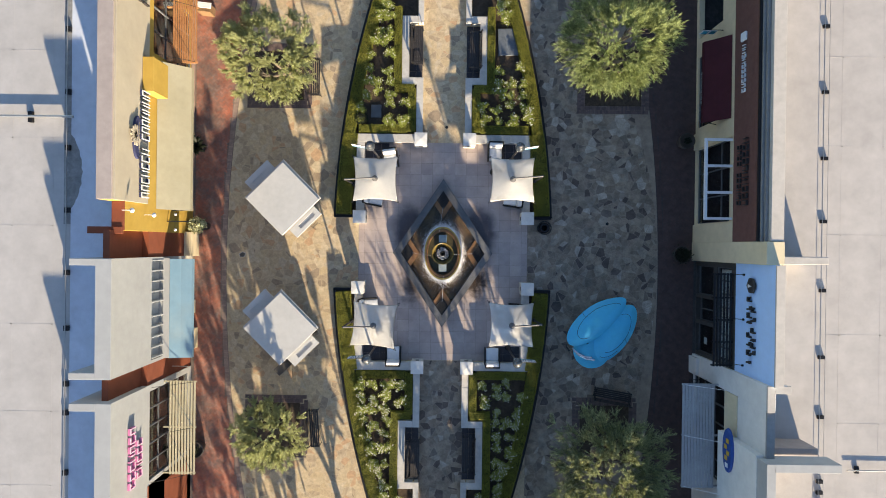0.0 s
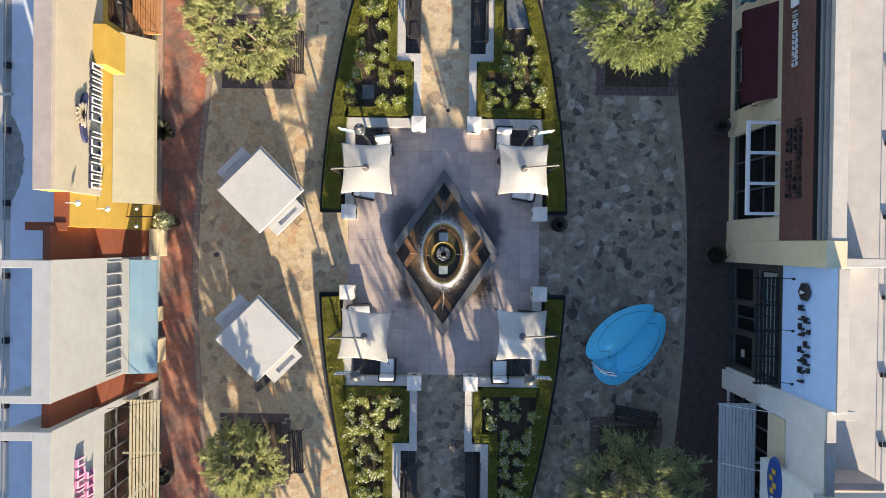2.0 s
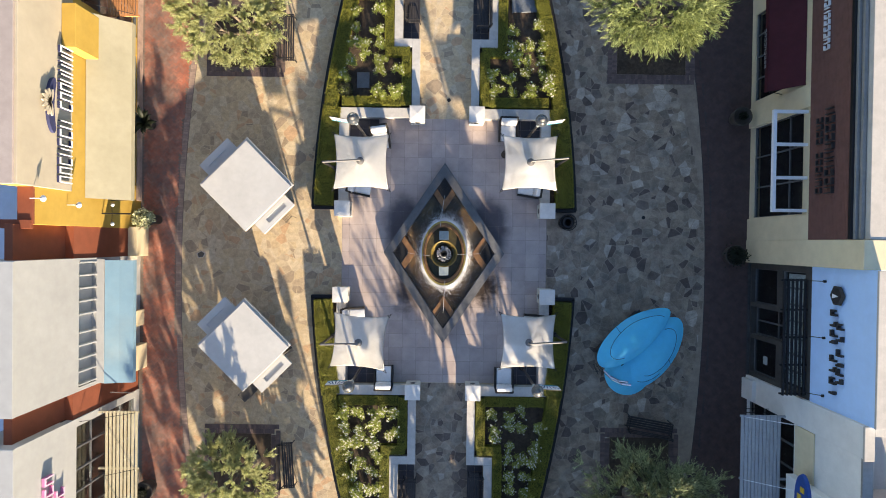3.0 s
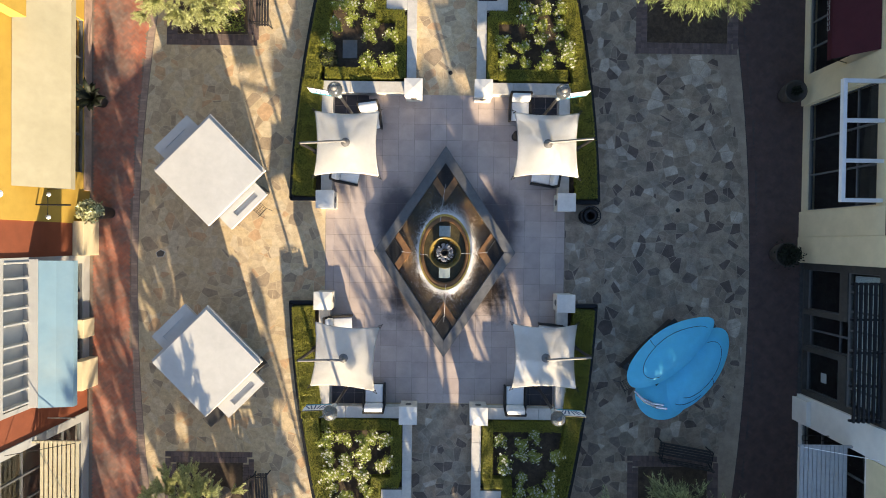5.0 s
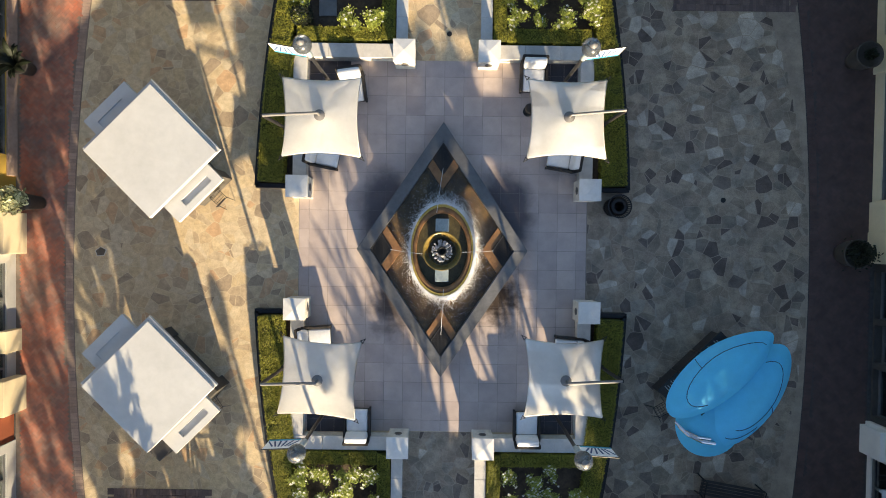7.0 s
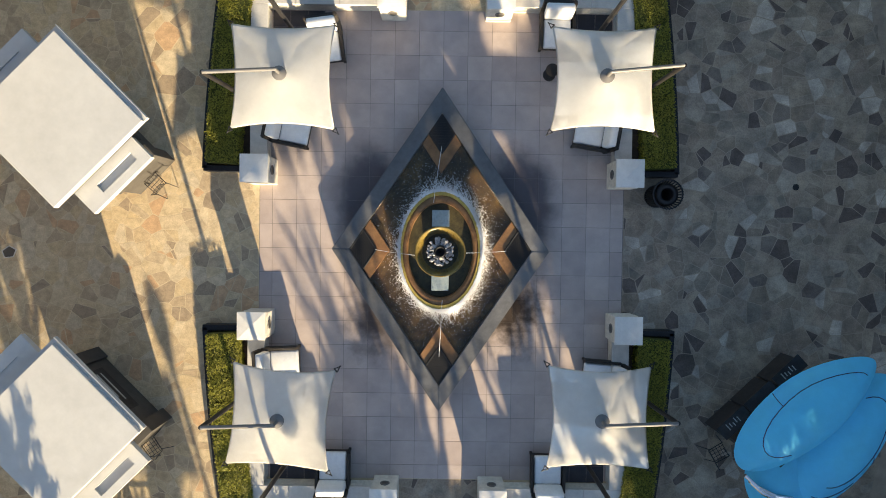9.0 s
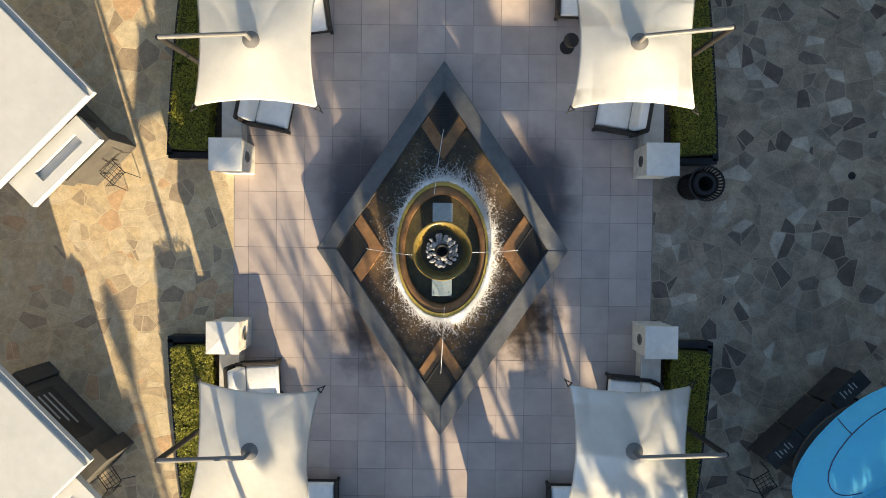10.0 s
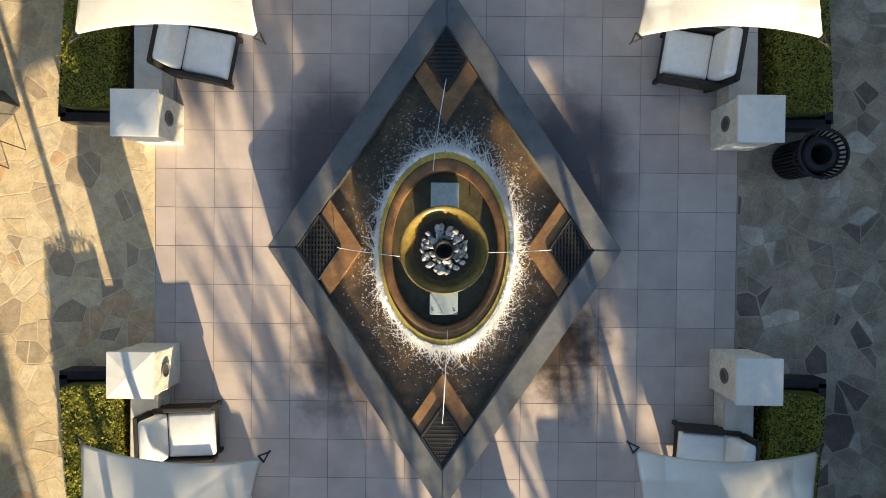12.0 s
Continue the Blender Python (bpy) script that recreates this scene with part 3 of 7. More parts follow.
def pillar_thing():
    t = thing("pillar", pose(0, 0, 0), "square cast-stone pillar with a shallow pyramid cap and round light", "pillar", "pillars round the plaza")
    rng = random.Random(4)
    bm = B()
    box(bm, -0.315, -0.315, -0.01, 0.315, 0.315, 0.86, 0.02)
    bmesh.ops.subdivide_edges(bm, edges=bm.edges[:], cuts=5, use_grid_fill=True)
    for v in bm.verts:
        if v.co.z > 0.03 and v.co.z < 0.84:
            n = noise.noise(v.co * 9.0)
            v.co.x += 0.018 * n * (1 if v.co.x > 0 else -1)
            v.co.y += 0.018 * noise.noise(v.co * 9.0 + Vector((7, 3, 1))) * (1 if v.co.y > 0 else -1)
    part("block", bm, M_PILLAR, t)
    bm = B()
    lo = [bm.verts.new((sx * 0.335, sy * 0.335, 0.862)) for sx, sy in ((-1, -1), (1, -1), (1, 1), (-1, 1))]
    hi = [bm.verts.new((sx * 0.335, sy * 0.335, 0.915)) for sx, sy in ((-1, -1), (1, -1), (1, 1), (-1, 1))]
    tip = bm.verts.new((0, 0, 0.955))
    bm.faces.new(lo[::-1])
    for i in range(4):
        j = (i + 1) % 4
        bm.faces.new((lo[i], lo[j], hi[j], hi[i]))
        bm.faces.new((hi[i], hi[j], tip))
    part("pyramid_cap", bm, M_CAP, t, "smooth pale pyramid cap")
    bm = B()
    turned(bm, [(0.088, -0.02), (0.088, 0.010), (0.096, 0.016), (0.112, 0.016), (0.118, 0.008), (0.118, -0.02)], 24)
    light = part("round_light", bm, M_GREYPAINT, t, "grey ring of a round recessed light")
    light.matrix_local = pose(0.325, 0, 0.52, 0, 90, 0)
    bm = B()
    turned(bm, [(0.0, 0.002), (0.03, 0.002), (0.036, 0.006), (0.088, 0.006), (0.088, -0.01)], 20)
    part("lens", bm, M_DARKPANEL, light, "dark lens")
    return t


first = pillar_thing()
SPOTS = [(-4.43, 1.70, 0), (4.50, 1.70, 180), (-4.47, -2.06, 0), (4.54, -2.05, 180),
         (-1.21, 5.85, -90), (1.38, 5.85, -90), (-1.27, -6.28, 90), (1.36, -6.28, 90)]
for x, y, a in SPOTS[1:]:
    copy_thing(first, pose(x, y, 0, 0, 0, a))
first.matrix_world = pose(SPOTS[0][0], SPOTS[0][1], 0)

# ---- fountain ----
FY = -0.20
fountain = thing("fountain", pose(0.02, FY, 0), "diamond-shaped stone fountain with an oval basin, raised bowl and running water", "fountain")
RIM_Z = 0.42
A_OUT, BN_OUT, A_IN, BN_IN = 2.68, 4.0, 2.25, 3.36


def ring_side(bm, a, b, c, d, z0, z1):
    """One mitred side of a diamond rim: outer a to b, inner d to c."""
    prism(bm, [a, b, c, d], z0, z1)
    return bm


outs = [(0, BN_OUT), (-A_OUT, 0), (0, -BN_OUT), (A_OUT, 0)]
ins = [(0, BN_IN), (-A_IN, 0), (0, -BN_IN), (A_IN, 0)]
for i in range(4):
    j = (i + 1) % 4
    bm = B()
    ring_side(bm, outs[i], outs[j], ins[j], ins[i], 0.0, RIM_Z)
    bmesh.ops.bevel(bm, geom=bm.edges[:], offset=0.015, segments=2, affect="EDGES")
    part("rim", bm, M_RIM, fountain, "honed grey stone rim with water stains")
bm = B()
prism(bm, ins, 0.0, 0.20)
part("pool_bed", bm, M_POOL, fountain, "dark brown stained pool floor")
bm = B()
lim = [(x * 0.999, y * 0.999) for x, y in ins]
prism(bm, lim, 0.30, 0.34)
water = part("water", bm, M_WATER, fountain, "clear rippled water")
water.visible_shadow = False
for ang, reach in ((0, BN_IN), (90, A_IN), (180, BN_IN), (270, A_IN)):
    ns = ang in (0, 180)
    s = A_IN / BN_IN if ns else BN_IN / A_IN
    L = 0.96 if ns else 0.65
    W = L * s
    bm = B()
    rod_w = 0.012
    tip = reach - 0.02
    half = W / 2
    # lattice of the grate, inside a small diamond
    n = 15 if ns else 13
    frame_pts = [(0, tip), (-half, tip - L / 2), (0, tip - L), (half, tip - L / 2)]
    for q in range(4):
        a, b2 = frame_pts[q], frame_pts[(q + 1) % 4]
        rod(bm, (a[0], a[1], 0.385), (b2[0], b2[1], 0.385), 0.022, seg=6)
    for q in range(1, n):
        f = q / n
        yy = tip - L * f
        wx = half * (1 - abs(2 * f - 1))
        box(bm, -wx, yy - rod_w, 0.372, wx, yy + rod_w, 0.392)
        xx = -half + W * f
        wy = L / 2 * (1 - abs(2 * f - 1))
        box(bm, xx - rod_w, tip - L / 2 - wy, 0.366, xx + rod_w, tip - L / 2 + wy, 0.390)
    gr = part("grate", bm, M_GRATE, fountain, "black cast-iron lattice grate")
    gr.matrix_local = pose(0, 0, 0, 0, 0, ang)
    bm = B()
    prism(bm, [(x * 0.99, tip - L / 2 + (y - tip + L / 2) * 0.99) for x, y in frame_pts], 0.30, 0.345)
    sh = part("sump", bm, M_GRATE, fountain, "dark sump under the grate")
    sh.matrix_local = pose(0, 0, 0, 0, 0, ang)
    for sgn in (-1, 1):
        bm = B()
        low = tip - L
        e = 0.50
        q = [(0, low - 0.01), (sgn * half * 0.99, low + L / 2 - 0.01), (sgn * half * (1 + e), low + L / 2 - e * L / 2), (0, low - e * L)]
        prism(bm, q, 0.2, 0.365)
        bmesh.ops.recalc_face_normals(bm, faces=bm.faces)
        ch = part("chevron", bm, M_RUST, fountain, "wet terracotta chevron kerb")
        ch.matrix_local = pose(0, 0, 0, 0, 0, ang)
# oval basin
OX, OY = 0.94, 1.37
bm = B()
turned(bm, [(0.98, 0.05), (1.0, 0.15), (1.0, 0.60), (0.99, 0.63), (0.85, 0.63), (0.84, 0.60), (0.84, 0.40)], 56, OX, OY)
part("oval_basin", bm, M_RUST, fountain, "terracotta-coloured oval basin wall streaming with water", True)
bm = B()
turned(bm, [(1.042, 0.62), (1.035, 0.655), (0.978, 0.655), (0.972, 0.62)], 64, OX, OY)
part("basin_lip", bm, M_LIP, fountain, "thin gold-stained lip")
bm = B()
turned(bm, [(0.0, 0.42), (0.845, 0.42), (0.845, 0.40)], 48, OX, OY)
part("basin_bed", bm, M_DARKBED, fountain, "dark basin floor under water")
for sgn in (-1, 1):
    bm = B()
    box(bm, -0.21, sgn * 0.78 - 0.20, 0.42, 0.21, sgn * 0.78 + 0.20, 0.585, 0.012)
    for ux in (-0.16, 0.16):
        for uy in (-0.15, 0.15):
            rod(bm, (ux, sgn * 0.78 + uy, 0.58), (ux, sgn * 0.78 + uy, 0.60), 0.014, seg=8)
    part("light_plate", bm, M_PLATE, fountain, "blue-grey metal cover plate")
bm = B()
turned(bm, [(0.34, 0.42), (0.30, 0.55), (0.16, 0.75), (0.14, 1.2), (0.22, 1.35), (0.40, 1.50), (0.53, 1.72), (0.565, 1.86), (0.545, 1.88), (0.50, 1.80), (0.36, 1.66), (0.0, 1.62)], 48)
part("bowl", bm, M_GOLD, fountain, "round stained metal bowl on a pedestal", True)
# dark disc that colours in the shade of the bowl's inside
bm = B()
turned(bm, [(0.0, 1.70), (0.40, 1.70), (0.475, 1.765), (0.478, 1.75), (0.40, 1.685)], 40)
part("bowl_bed", bm, M_DARKBED, fountain, "dark olive bed inside the bowl, shade in its colour", True)
bm = B()
turned(bm, [(0.0, 1.775), (0.50, 1.775), (0.50, 1.765)], 40)
bw = part("bowl_water", bm, M_WATER, fountain)
bw.visible_shadow = False
bm = B()
turned(bm, [(0.12, 1.66), (0.13, 1.90), (0.11, 1.92), (0.10, 1.90), (0.0, 1.74)], 24)
part("nozzle", bm, M_BLACK, fountain, "black round nozzle ring")
rng = random.Random(12)
for i in range(57):
    a = 2 * math.pi * i / 19 + rng.uniform(-0.14, 0.14)
    bm = B()
    bmesh.ops.create_icosphere(bm, subdivisions=1, radius=rng.uniform(0.036, 0.060))
    for v in bm.verts:
        v.co *= 1 + rng.uniform(-0.35, 0.35)
        v.co.z *= 0.7
    rk = part("rock", bm, M_ROCK, fountain, "small wet pale rock")
    rr = (rng.uniform(0.155, 0.175), rng.uniform(0.21, 0.24), rng.uniform(0.27, 0.29))[i // 19]
    rk.matrix_local = pose(rr * math.cos(a), rr * math.sin(a), 1.79 + rng.uniform(-0.015, 0.03), rng.uniform(0, 90), rng.uniform(0, 90), rng.uniform(0, 360))
# falling sheet and splash: ragged tendrils thrown outwards, each a chain of drops that thins towards its tip
rng = np.random.default_rng(5)


def splash(n_arm, per, reach, big, small, name, label):
    ang = rng.uniform(0, 2 * np.pi, n_arm)
    ang = ang[rng.uniform(0, 1, n_arm) < 0.72 + 0.24 * np.cos(ang) - 0.18 * np.sin(ang)]
    n_arm = len(ang)
    long = np.minimum(rng.exponential(reach, n_arm) * (1 + 0.35 * np.cos(ang)) + 0.03, 0.34)
    lean, curl = rng.normal(0, 0.5, n_arm), rng.normal(0, 0.9, n_arm)
    f = (np.arange(per)[None, :] + rng.uniform(0, 1, (n_arm, per))) / per
    out = f ** 1.3 * long[:, None]
    a = ang[:, None] + (lean[:, None] + curl[:, None] * f) * out + rng.normal(0, 0.0035, (n_arm, per))
    r = 1.052 + out
    z = 0.36 + 0.28 * np.exp(-out * 10) + 0.10 * f * (1 - f) + rng.uniform(0, 0.03, (n_arm, per))
    base = np.stack([OX * r * np.cos(a), OY * r * np.sin(a), z], 2).reshape(-1, 3)
    n = len(base)
    aim = (a + lean[:, None] * 0.5 + curl[:, None] * f * 0.6 + rng.normal(0, 0.16, a.shape)).ravel()
    d = np.stack([np.cos(aim), np.sin(aim), rng.normal(0.05, 0.35, n)], 1)
    w = np.stack([-np.sin(aim), np.cos(aim), rng.normal(0, 0.3, n)], 1)
    size = (big + (small - big) * f).ravel() * rng.uniform(0.5, 1.4, n)
    u, v = d * (size * 1.7)[:, None], w * (size * 0.46)[:, None]
    verts = np.concatenate([base - u, base + v, base + u, base - v], 0)
    i = np.arange(n)
    tagged(raw(name, verts.tolist(), np.stack([i, i + n, i + 2 * n, i + 3 * n], 1).tolist(), M_SPRAY, fountain, label), kind="stuff")


splash(1250, 34, 0.105, 0.017, 0.006, "splash", "white splashing water thrown out in tendrils")
splash(1700, 9, 0.022, 0.014, 0.009, "foam_collar", "dense white foam where the water falls")
splash(1500, 7, 0.075, 0.008, 0.004, "fine_spray", "fine white drops round the basin")
# broken ripples that run outwards over the pool
n = 2600
a = rng.uniform(0, 2 * np.pi, n)
r = 1.12 + rng.exponential(0.22, n)
x, y = OX * r * np.cos(a), OY * r * np.sin(a)
ok = np.abs(x) / A_IN + np.abs(y) / BN_IN < 0.93
a, x, y = a[ok], x[ok], y[ok]
n = len(a)
base = np.stack([x, y, np.full(n, 0.344)], 1)
tang = a + np.pi / 2 + rng.normal(0, 0.9, n)
ln, wd = rng.uniform(0.006, 0.03, n), rng.uniform(0.0015, 0.004, n)
u = np.stack([np.cos(tang), np.sin(tang), np.zeros(n)], 1) * ln[:, None]
v = np.stack([-np.sin(tang), np.cos(tang), np.zeros(n)], 1) * wd[:, None]
verts = np.concatenate([base - u, base + v, base + u, base - v], 0)
i = np.arange(n)
tagged(raw("foam_fleck", verts.tolist(), np.stack([i, i + n, i + 2 * n, i + 3 * n], 1).tolist(), M_SPRAY, fountain, "specks of foam on the pool"), kind="stuff")
for ang, r0, r1, drift in ((0, 2.55, 1.15, -0.18), (90, 1.62, 0.62, -0.12), (180, 2.65, 1.2, -0.06), (270, 1.62, 0.62, 0.05)):
    bm = B()
    pts = []
    for q in range(11):
        f = q / 10
        pts.append((drift * f, r0 + (r1 - r0) * f, 0.40 + 1.3 * f * (1 - f) + 0.25 * f))
    path_rod(bm, pts, 0.0055, 6)
    jet = part("water_jet", bm, M_FOAM, fountain, "thin arched jet of water")
    jet.matrix_local = pose(0, 0, 0, 0, 0, ang)

# thin dark squares set on the floor behind the lounge chairs
for sx in (-1, 1):
    for y0, y1 in ((4.95, 5.76), (-6.09, -5.25)):
        for i in range(3):
            for j in range(2):
                bm = B()
                xa, ya, w, d = 2.95 + 0.435 * i, y0 + (y1 - y0) / 2 * j, 0.428, (y1 - y0) / 2 - 0.006
                box(bm, sx * xa, ya, -0.004, sx * (xa + w), ya + d, 0.0045)
                part("floor_square", bm, M_DARKSQUARE, plaza, "thin dark square on the floor")


for sx in (-1, 1):
    for y0, y1 in ((9.26, 12.15), (-12.54, -9.62)):
        for i in range(7):
            bm = B()
            d = (y1 - y0) / 7
            box(bm, sx * 1.20, y0 + d * i, -0.004, sx * 1.545, y0 + d * (i + 1) - 0.008, 0.0045)
            box(bm, sx * 1.553, y0 + d * i, -0.004, sx * 1.90, y0 + d * (i + 1) - 0.008, 0.0045)
            part("floor_square", bm, M_DARKSQUARE, plaza, "thin dark square on the floor")


# ---- shop buildings ----
def shop(name, label, group):
    return thing(name, pose(0, 0, 0), label, "shop building", group, "structure")


def slab(parent, name, x0, y0, z0, x1, y1, z1, material, label="", bevel=0.015):
    bm = B()
    box(bm, x0, y0, z0, x1, y1, z1, bevel)
    return part(name, bm, material, parent, label)


def window(parent, wall, side, y0, y1, z0, z1, bars=3, rails=1, depth=0.10):
    """A glazed shopfront in an opening of the wall: frame, mullions, glass. side: +1 where the shop looks towards +x."""
    w = new("window")
    w.parent = parent
    x = wall - side * depth
    bm = B()
    t = 0.05
    box(bm, x - t, y0, z0, x + t, y1, z0 + 0.09)
    box(bm, x - t, y0, z1 - 0.07, x + t, y1, z1)
    for i in range(bars + 1):
        y = y0 + (y1 - y0) * i / bars
        box(bm, x - t, max(y0, y - 0.03), z0 + 0.09, x + t, min(y1, y + 0.03), z1 - 0.07)
    for i in range(1, rails + 1):
        z = z0 + (z1 - z0) * (0.72 if rails == 1 else i / (rails + 1))
        box(bm, x - t * 0.8, y0 + 0.03, z - 0.025, x + t * 0.8, y1 - 0.03, z + 0.025)
    part("frame", bm, M_FRAME, w, "grey aluminium frame")
    for i in range(bars):
        a, b = y0 + (y1 - y0) * i / bars + 0.03, y0 + (y1 - y0) * (i + 1) / bars - 0.03
        bm = B()
        box(bm, x - 0.006, a, z0 + 0.09, x + 0.006, b, z1 - 0.07)
        p = part("pane", bm, M_GLASS, w)
        p.visible_shadow = False
    return w


def letters(parent, wall, side, y0, y1, z0, z1, count, material, label, depth=0.09, seed=0, gaps=(), face=None):
    """A sign as plain raised bars, one for each letter, on a wall."""
    rng = random.Random(seed)
    s = new("sign")
    s.parent = parent
    tagged(s, label)
    pitch = (y1 - y0) / count
    for i in range(count):
        if i in gaps:
            continue
        ya = y0 + pitch * (i + 0.12)
        yb = y0 + pitch * (i + 0.86)
        st = min(0.055, (z1 - z0) * 0.14)
        kind = rng.randrange(4)

        def strokes(xa, xb):
            bm = B()
            box(bm, xa, ya, z0, xb, ya + (yb - ya) * 0.17, z1)
            if kind != 3:
                box(bm, xa, ya + (yb - ya) * 0.17, z1 - st, xb, yb, z1)
            if kind in (0, 2):
                box(bm, xa, ya + (yb - ya) * 0.17, z0, xb, yb, z0 + st)
            if kind in (1, 3):
                box(bm, xa, yb - (yb - ya) * 0.17, z0, xb, yb, z1 - st)
            return bm

        front = wall + side * (0.03 + depth)
        part("letter_bar", strokes(wall + side * 0.03, front), material, s)
        if face:
            part("letter_face", strokes(front, front + side * 0.03), face, s, "pale letter face")
    return s


def awning(parent, name, wall, side, y0, y1, z_in, z_out, out, material, label, valance=0.22):
    """A fabric awning: sloped sheet with thickness, end cheeks and a hanging valance."""
    x0, x1 = wall + side * 0.02, wall + side * out
    w = new(name)
    w.parent = parent
    tagged(w, label)
    bm = B()
    n = 10
    top, low = [], []
    for i in range(n + 1):
        y = y0 + (y1 - y0) * i / n
        sag = 0.003 * math.sin(i * 2.1)
        top.append([bm.verts.new((x0, y, z_in + sag)), bm.verts.new(((x0 + x1) / 2, y, (z_in + z_out) / 2 - 0.03 + sag)), bm.verts.new((x1, y, z_out + sag))])
        low.append([bm.verts.new((x0, y, z_in - 0.03)), bm.verts.new(((x0 + x1) / 2, y, (z_in + z_out) / 2 - 0.06)), bm.verts.new((x1, y, z_out - 0.03))])
    for i in range(n):
        for q in range(2):
            bm.faces.new((top[i][q], top[i][q + 1], top[i + 1][q + 1], top[i + 1][q]))
            bm.faces.new((low[i][q], low[i + 1][q], low[i + 1][q + 1], low[i][q + 1]))
    bmesh.ops.recalc_face_normals(bm, faces=bm.faces)
    part("sheet", bm, material, w)
    bm = B()
    box(bm, x1 - side * 0.01, y0, z_out - valance, x1 + side * 0.02, y1, z_out - 0.004)
    part("valance", bm, material, w)
    bm = B()
    for y in (y0 + 0.03, (y0 + y1) / 2, y1 - 0.03):
        rod(bm, (x0, y, z_in - 0.08), (x1, y, z_out - 0.06), 0.02, seg=6)
        rod(bm, (x0, y, z_out - 0.55), (x1 - side * 0.05, y, z_out - 0.08), 0.018, seg=6)
    part("arms", bm, M_BLACK, w, "black steel arms")
    return w


def slatted(parent, wall, side, y0, y1, z, out, n, material, label, width=0.09, tie=M_BLACK):
    """A flat canopy of slats that run along the shopfront, on cross arms, hung by rods."""
    w = new("slatted_canopy")
    w.parent = parent
    tagged(w, label)
    for i in range(n):
        x = wall + side * (0.35 + (out - 0.40) * i / (n - 1))
        bm = B()
        box(bm, x - width / 2, y0, z + 0.05, x + width / 2, y1, z + 0.09, 0.006)
        part("slat", bm, material, w)
    for y in (y0 + 0.06, (y0 + y1) / 2, y1 - 0.06):
        bm = B()
        box(bm, wall, y - 0.035, z - 0.06, wall + side * out, y + 0.035, z + 0.046)
        part("cross_arm", bm, material, w)
        bm = B()
        rod(bm, (wall + side * 0.02, y, z + 1.3), (wall + side * (out - 0.1), y, z + 0.1), 0.012, seg=6)
        part("tie_rod", bm, tie, w, "thin hanging rod")
    return w


def sign_lamp(parent, wall, side, y, z):
    w = new("sign_lamp")
    w.parent = parent
    bm = B()
    path_rod(bm, [(wall, y, z), (wall + side * 0.22, y, z + 0.10), (wall + side * 0.40, y, z + 0.05)], 0.014, 6)
    part("arm", bm, M_WHITEMETAL if side > 0 else M_BLACK, w)
    bm = B()
    turned(bm, [(0.03, 0.10), (0.05, 0.06), (0.11, -0.03), (0.10, -0.03), (0.0, 0.05)], 14)
    h = part("shade", bm, M_WHITEMETAL if side > 0 else M_BLACK, w)
    h.matrix_local = pose(wall + side * 0.42, y, z)
    return w


def shell(parent, wall, side, y0, y1, z_roof, z_top, openings, material, cap=0.6, cap_material=None, back=26.0, coping_label="coping", base=None, low_material=None, split=None):
    """Front wall with real openings (y0, y1, z0, z1), parapet and coping, roof, side and back walls, a dim interior."""
    th = 0.28
    xb = wall - side * th
    cuts = sorted({y0, y1, *[o[0] for o in openings], *[o[1] for o in openings]})
    cuts = [c for c in cuts if y0 <= c <= y1]
    spl = split if split else z_top
    for a, b in zip(cuts[:-1], cuts[1:]):
        ops = [o for o in openings if o[0] <= a + 1e-6 and o[1] >= b - 1e-6]
        z = 0.0
        for o in sorted(ops, key=lambda q: q[2]):
            if o[2] > z:
                slab(parent, "wall", xb, a, z, wall, b, o[2], low_material or material, bevel=0)
            z = o[3]
        if low_material and z < spl:
            slab(parent, "wall", xb, a, z, wall, b, spl, low_material, bevel=0)
            z = spl
        slab(parent, "wall", xb, a, z, wall, b, z_top, material, bevel=0)
    slab(parent, "coping", wall + side * 0.03, y0, z_top, wall - side * cap, y1, z_top + 0.09, cap_material or material, coping_label)
    slab(parent, "parapet", xb, y0, z_roof - 0.2, wall - side * (cap - 0.03), y1, z_top, material, bevel=0)
    return parent


ROOF_L, ROOF_R = 5.2, 5.6
# roofs and building masses behind the shopfronts
for side, wall, zr in ((1, WALL_L, ROOF_L), (-1, WALL_R, ROOF_R)):
    t = shop("roof_deck", "wide pale membrane roof with seams behind the parapets", "roofs")
    xb = wall - side * 1.6
    slab(t, "roof_deck", wall - side * 0.4, -60, zr - 0.3, wall - side * 34, 45, zr, M_ROOFWEST if side > 0 else M_ROOF, bevel=0)
    # thin sheet on the deck that paints the parapet's shade a paler blue
    if side > 0:
        slab(t, "shade_strip", wall - side * 0.66, -40, zr, wall - side * 3.37, 40, zr + 0.004, M_ROOFSHADE, "roof strip along the parapet, pale blue shade in its colour", bevel=0)
    slab(t, "inner_wall", wall - side * 2.6, -60, 0, wall - side * 2.8, 45, zr - 0.3, M_INSIDE, bevel=0)
    slab(t, "inner_floor", wall - side * 0.02, -60, -0.2, wall - side * 2.6, 45, 0.02, M_INSIDE, bevel=0)
    for i in range(8):
        x = wall - side * (4.2 + 1.85 * i)
        bm = B()
        box(bm, x - 0.03, -40, zr, x + 0.03, 40, zr + 0.003)
        part("seam", bm, M_ROOFWEST if side > 0 else M_ROOF, t)
    for y in (-11, -7.6, -3.6, 0.9, 4.9, 8.9, 12.6):
        bm = B()
        box(bm, wall - side * 3.4, y - 0.02, zr, wall - side * 20, y + 0.02, zr + 0.003)
        part("seam", bm, M_ROOFWEST if side > 0 else M_ROOF, t)


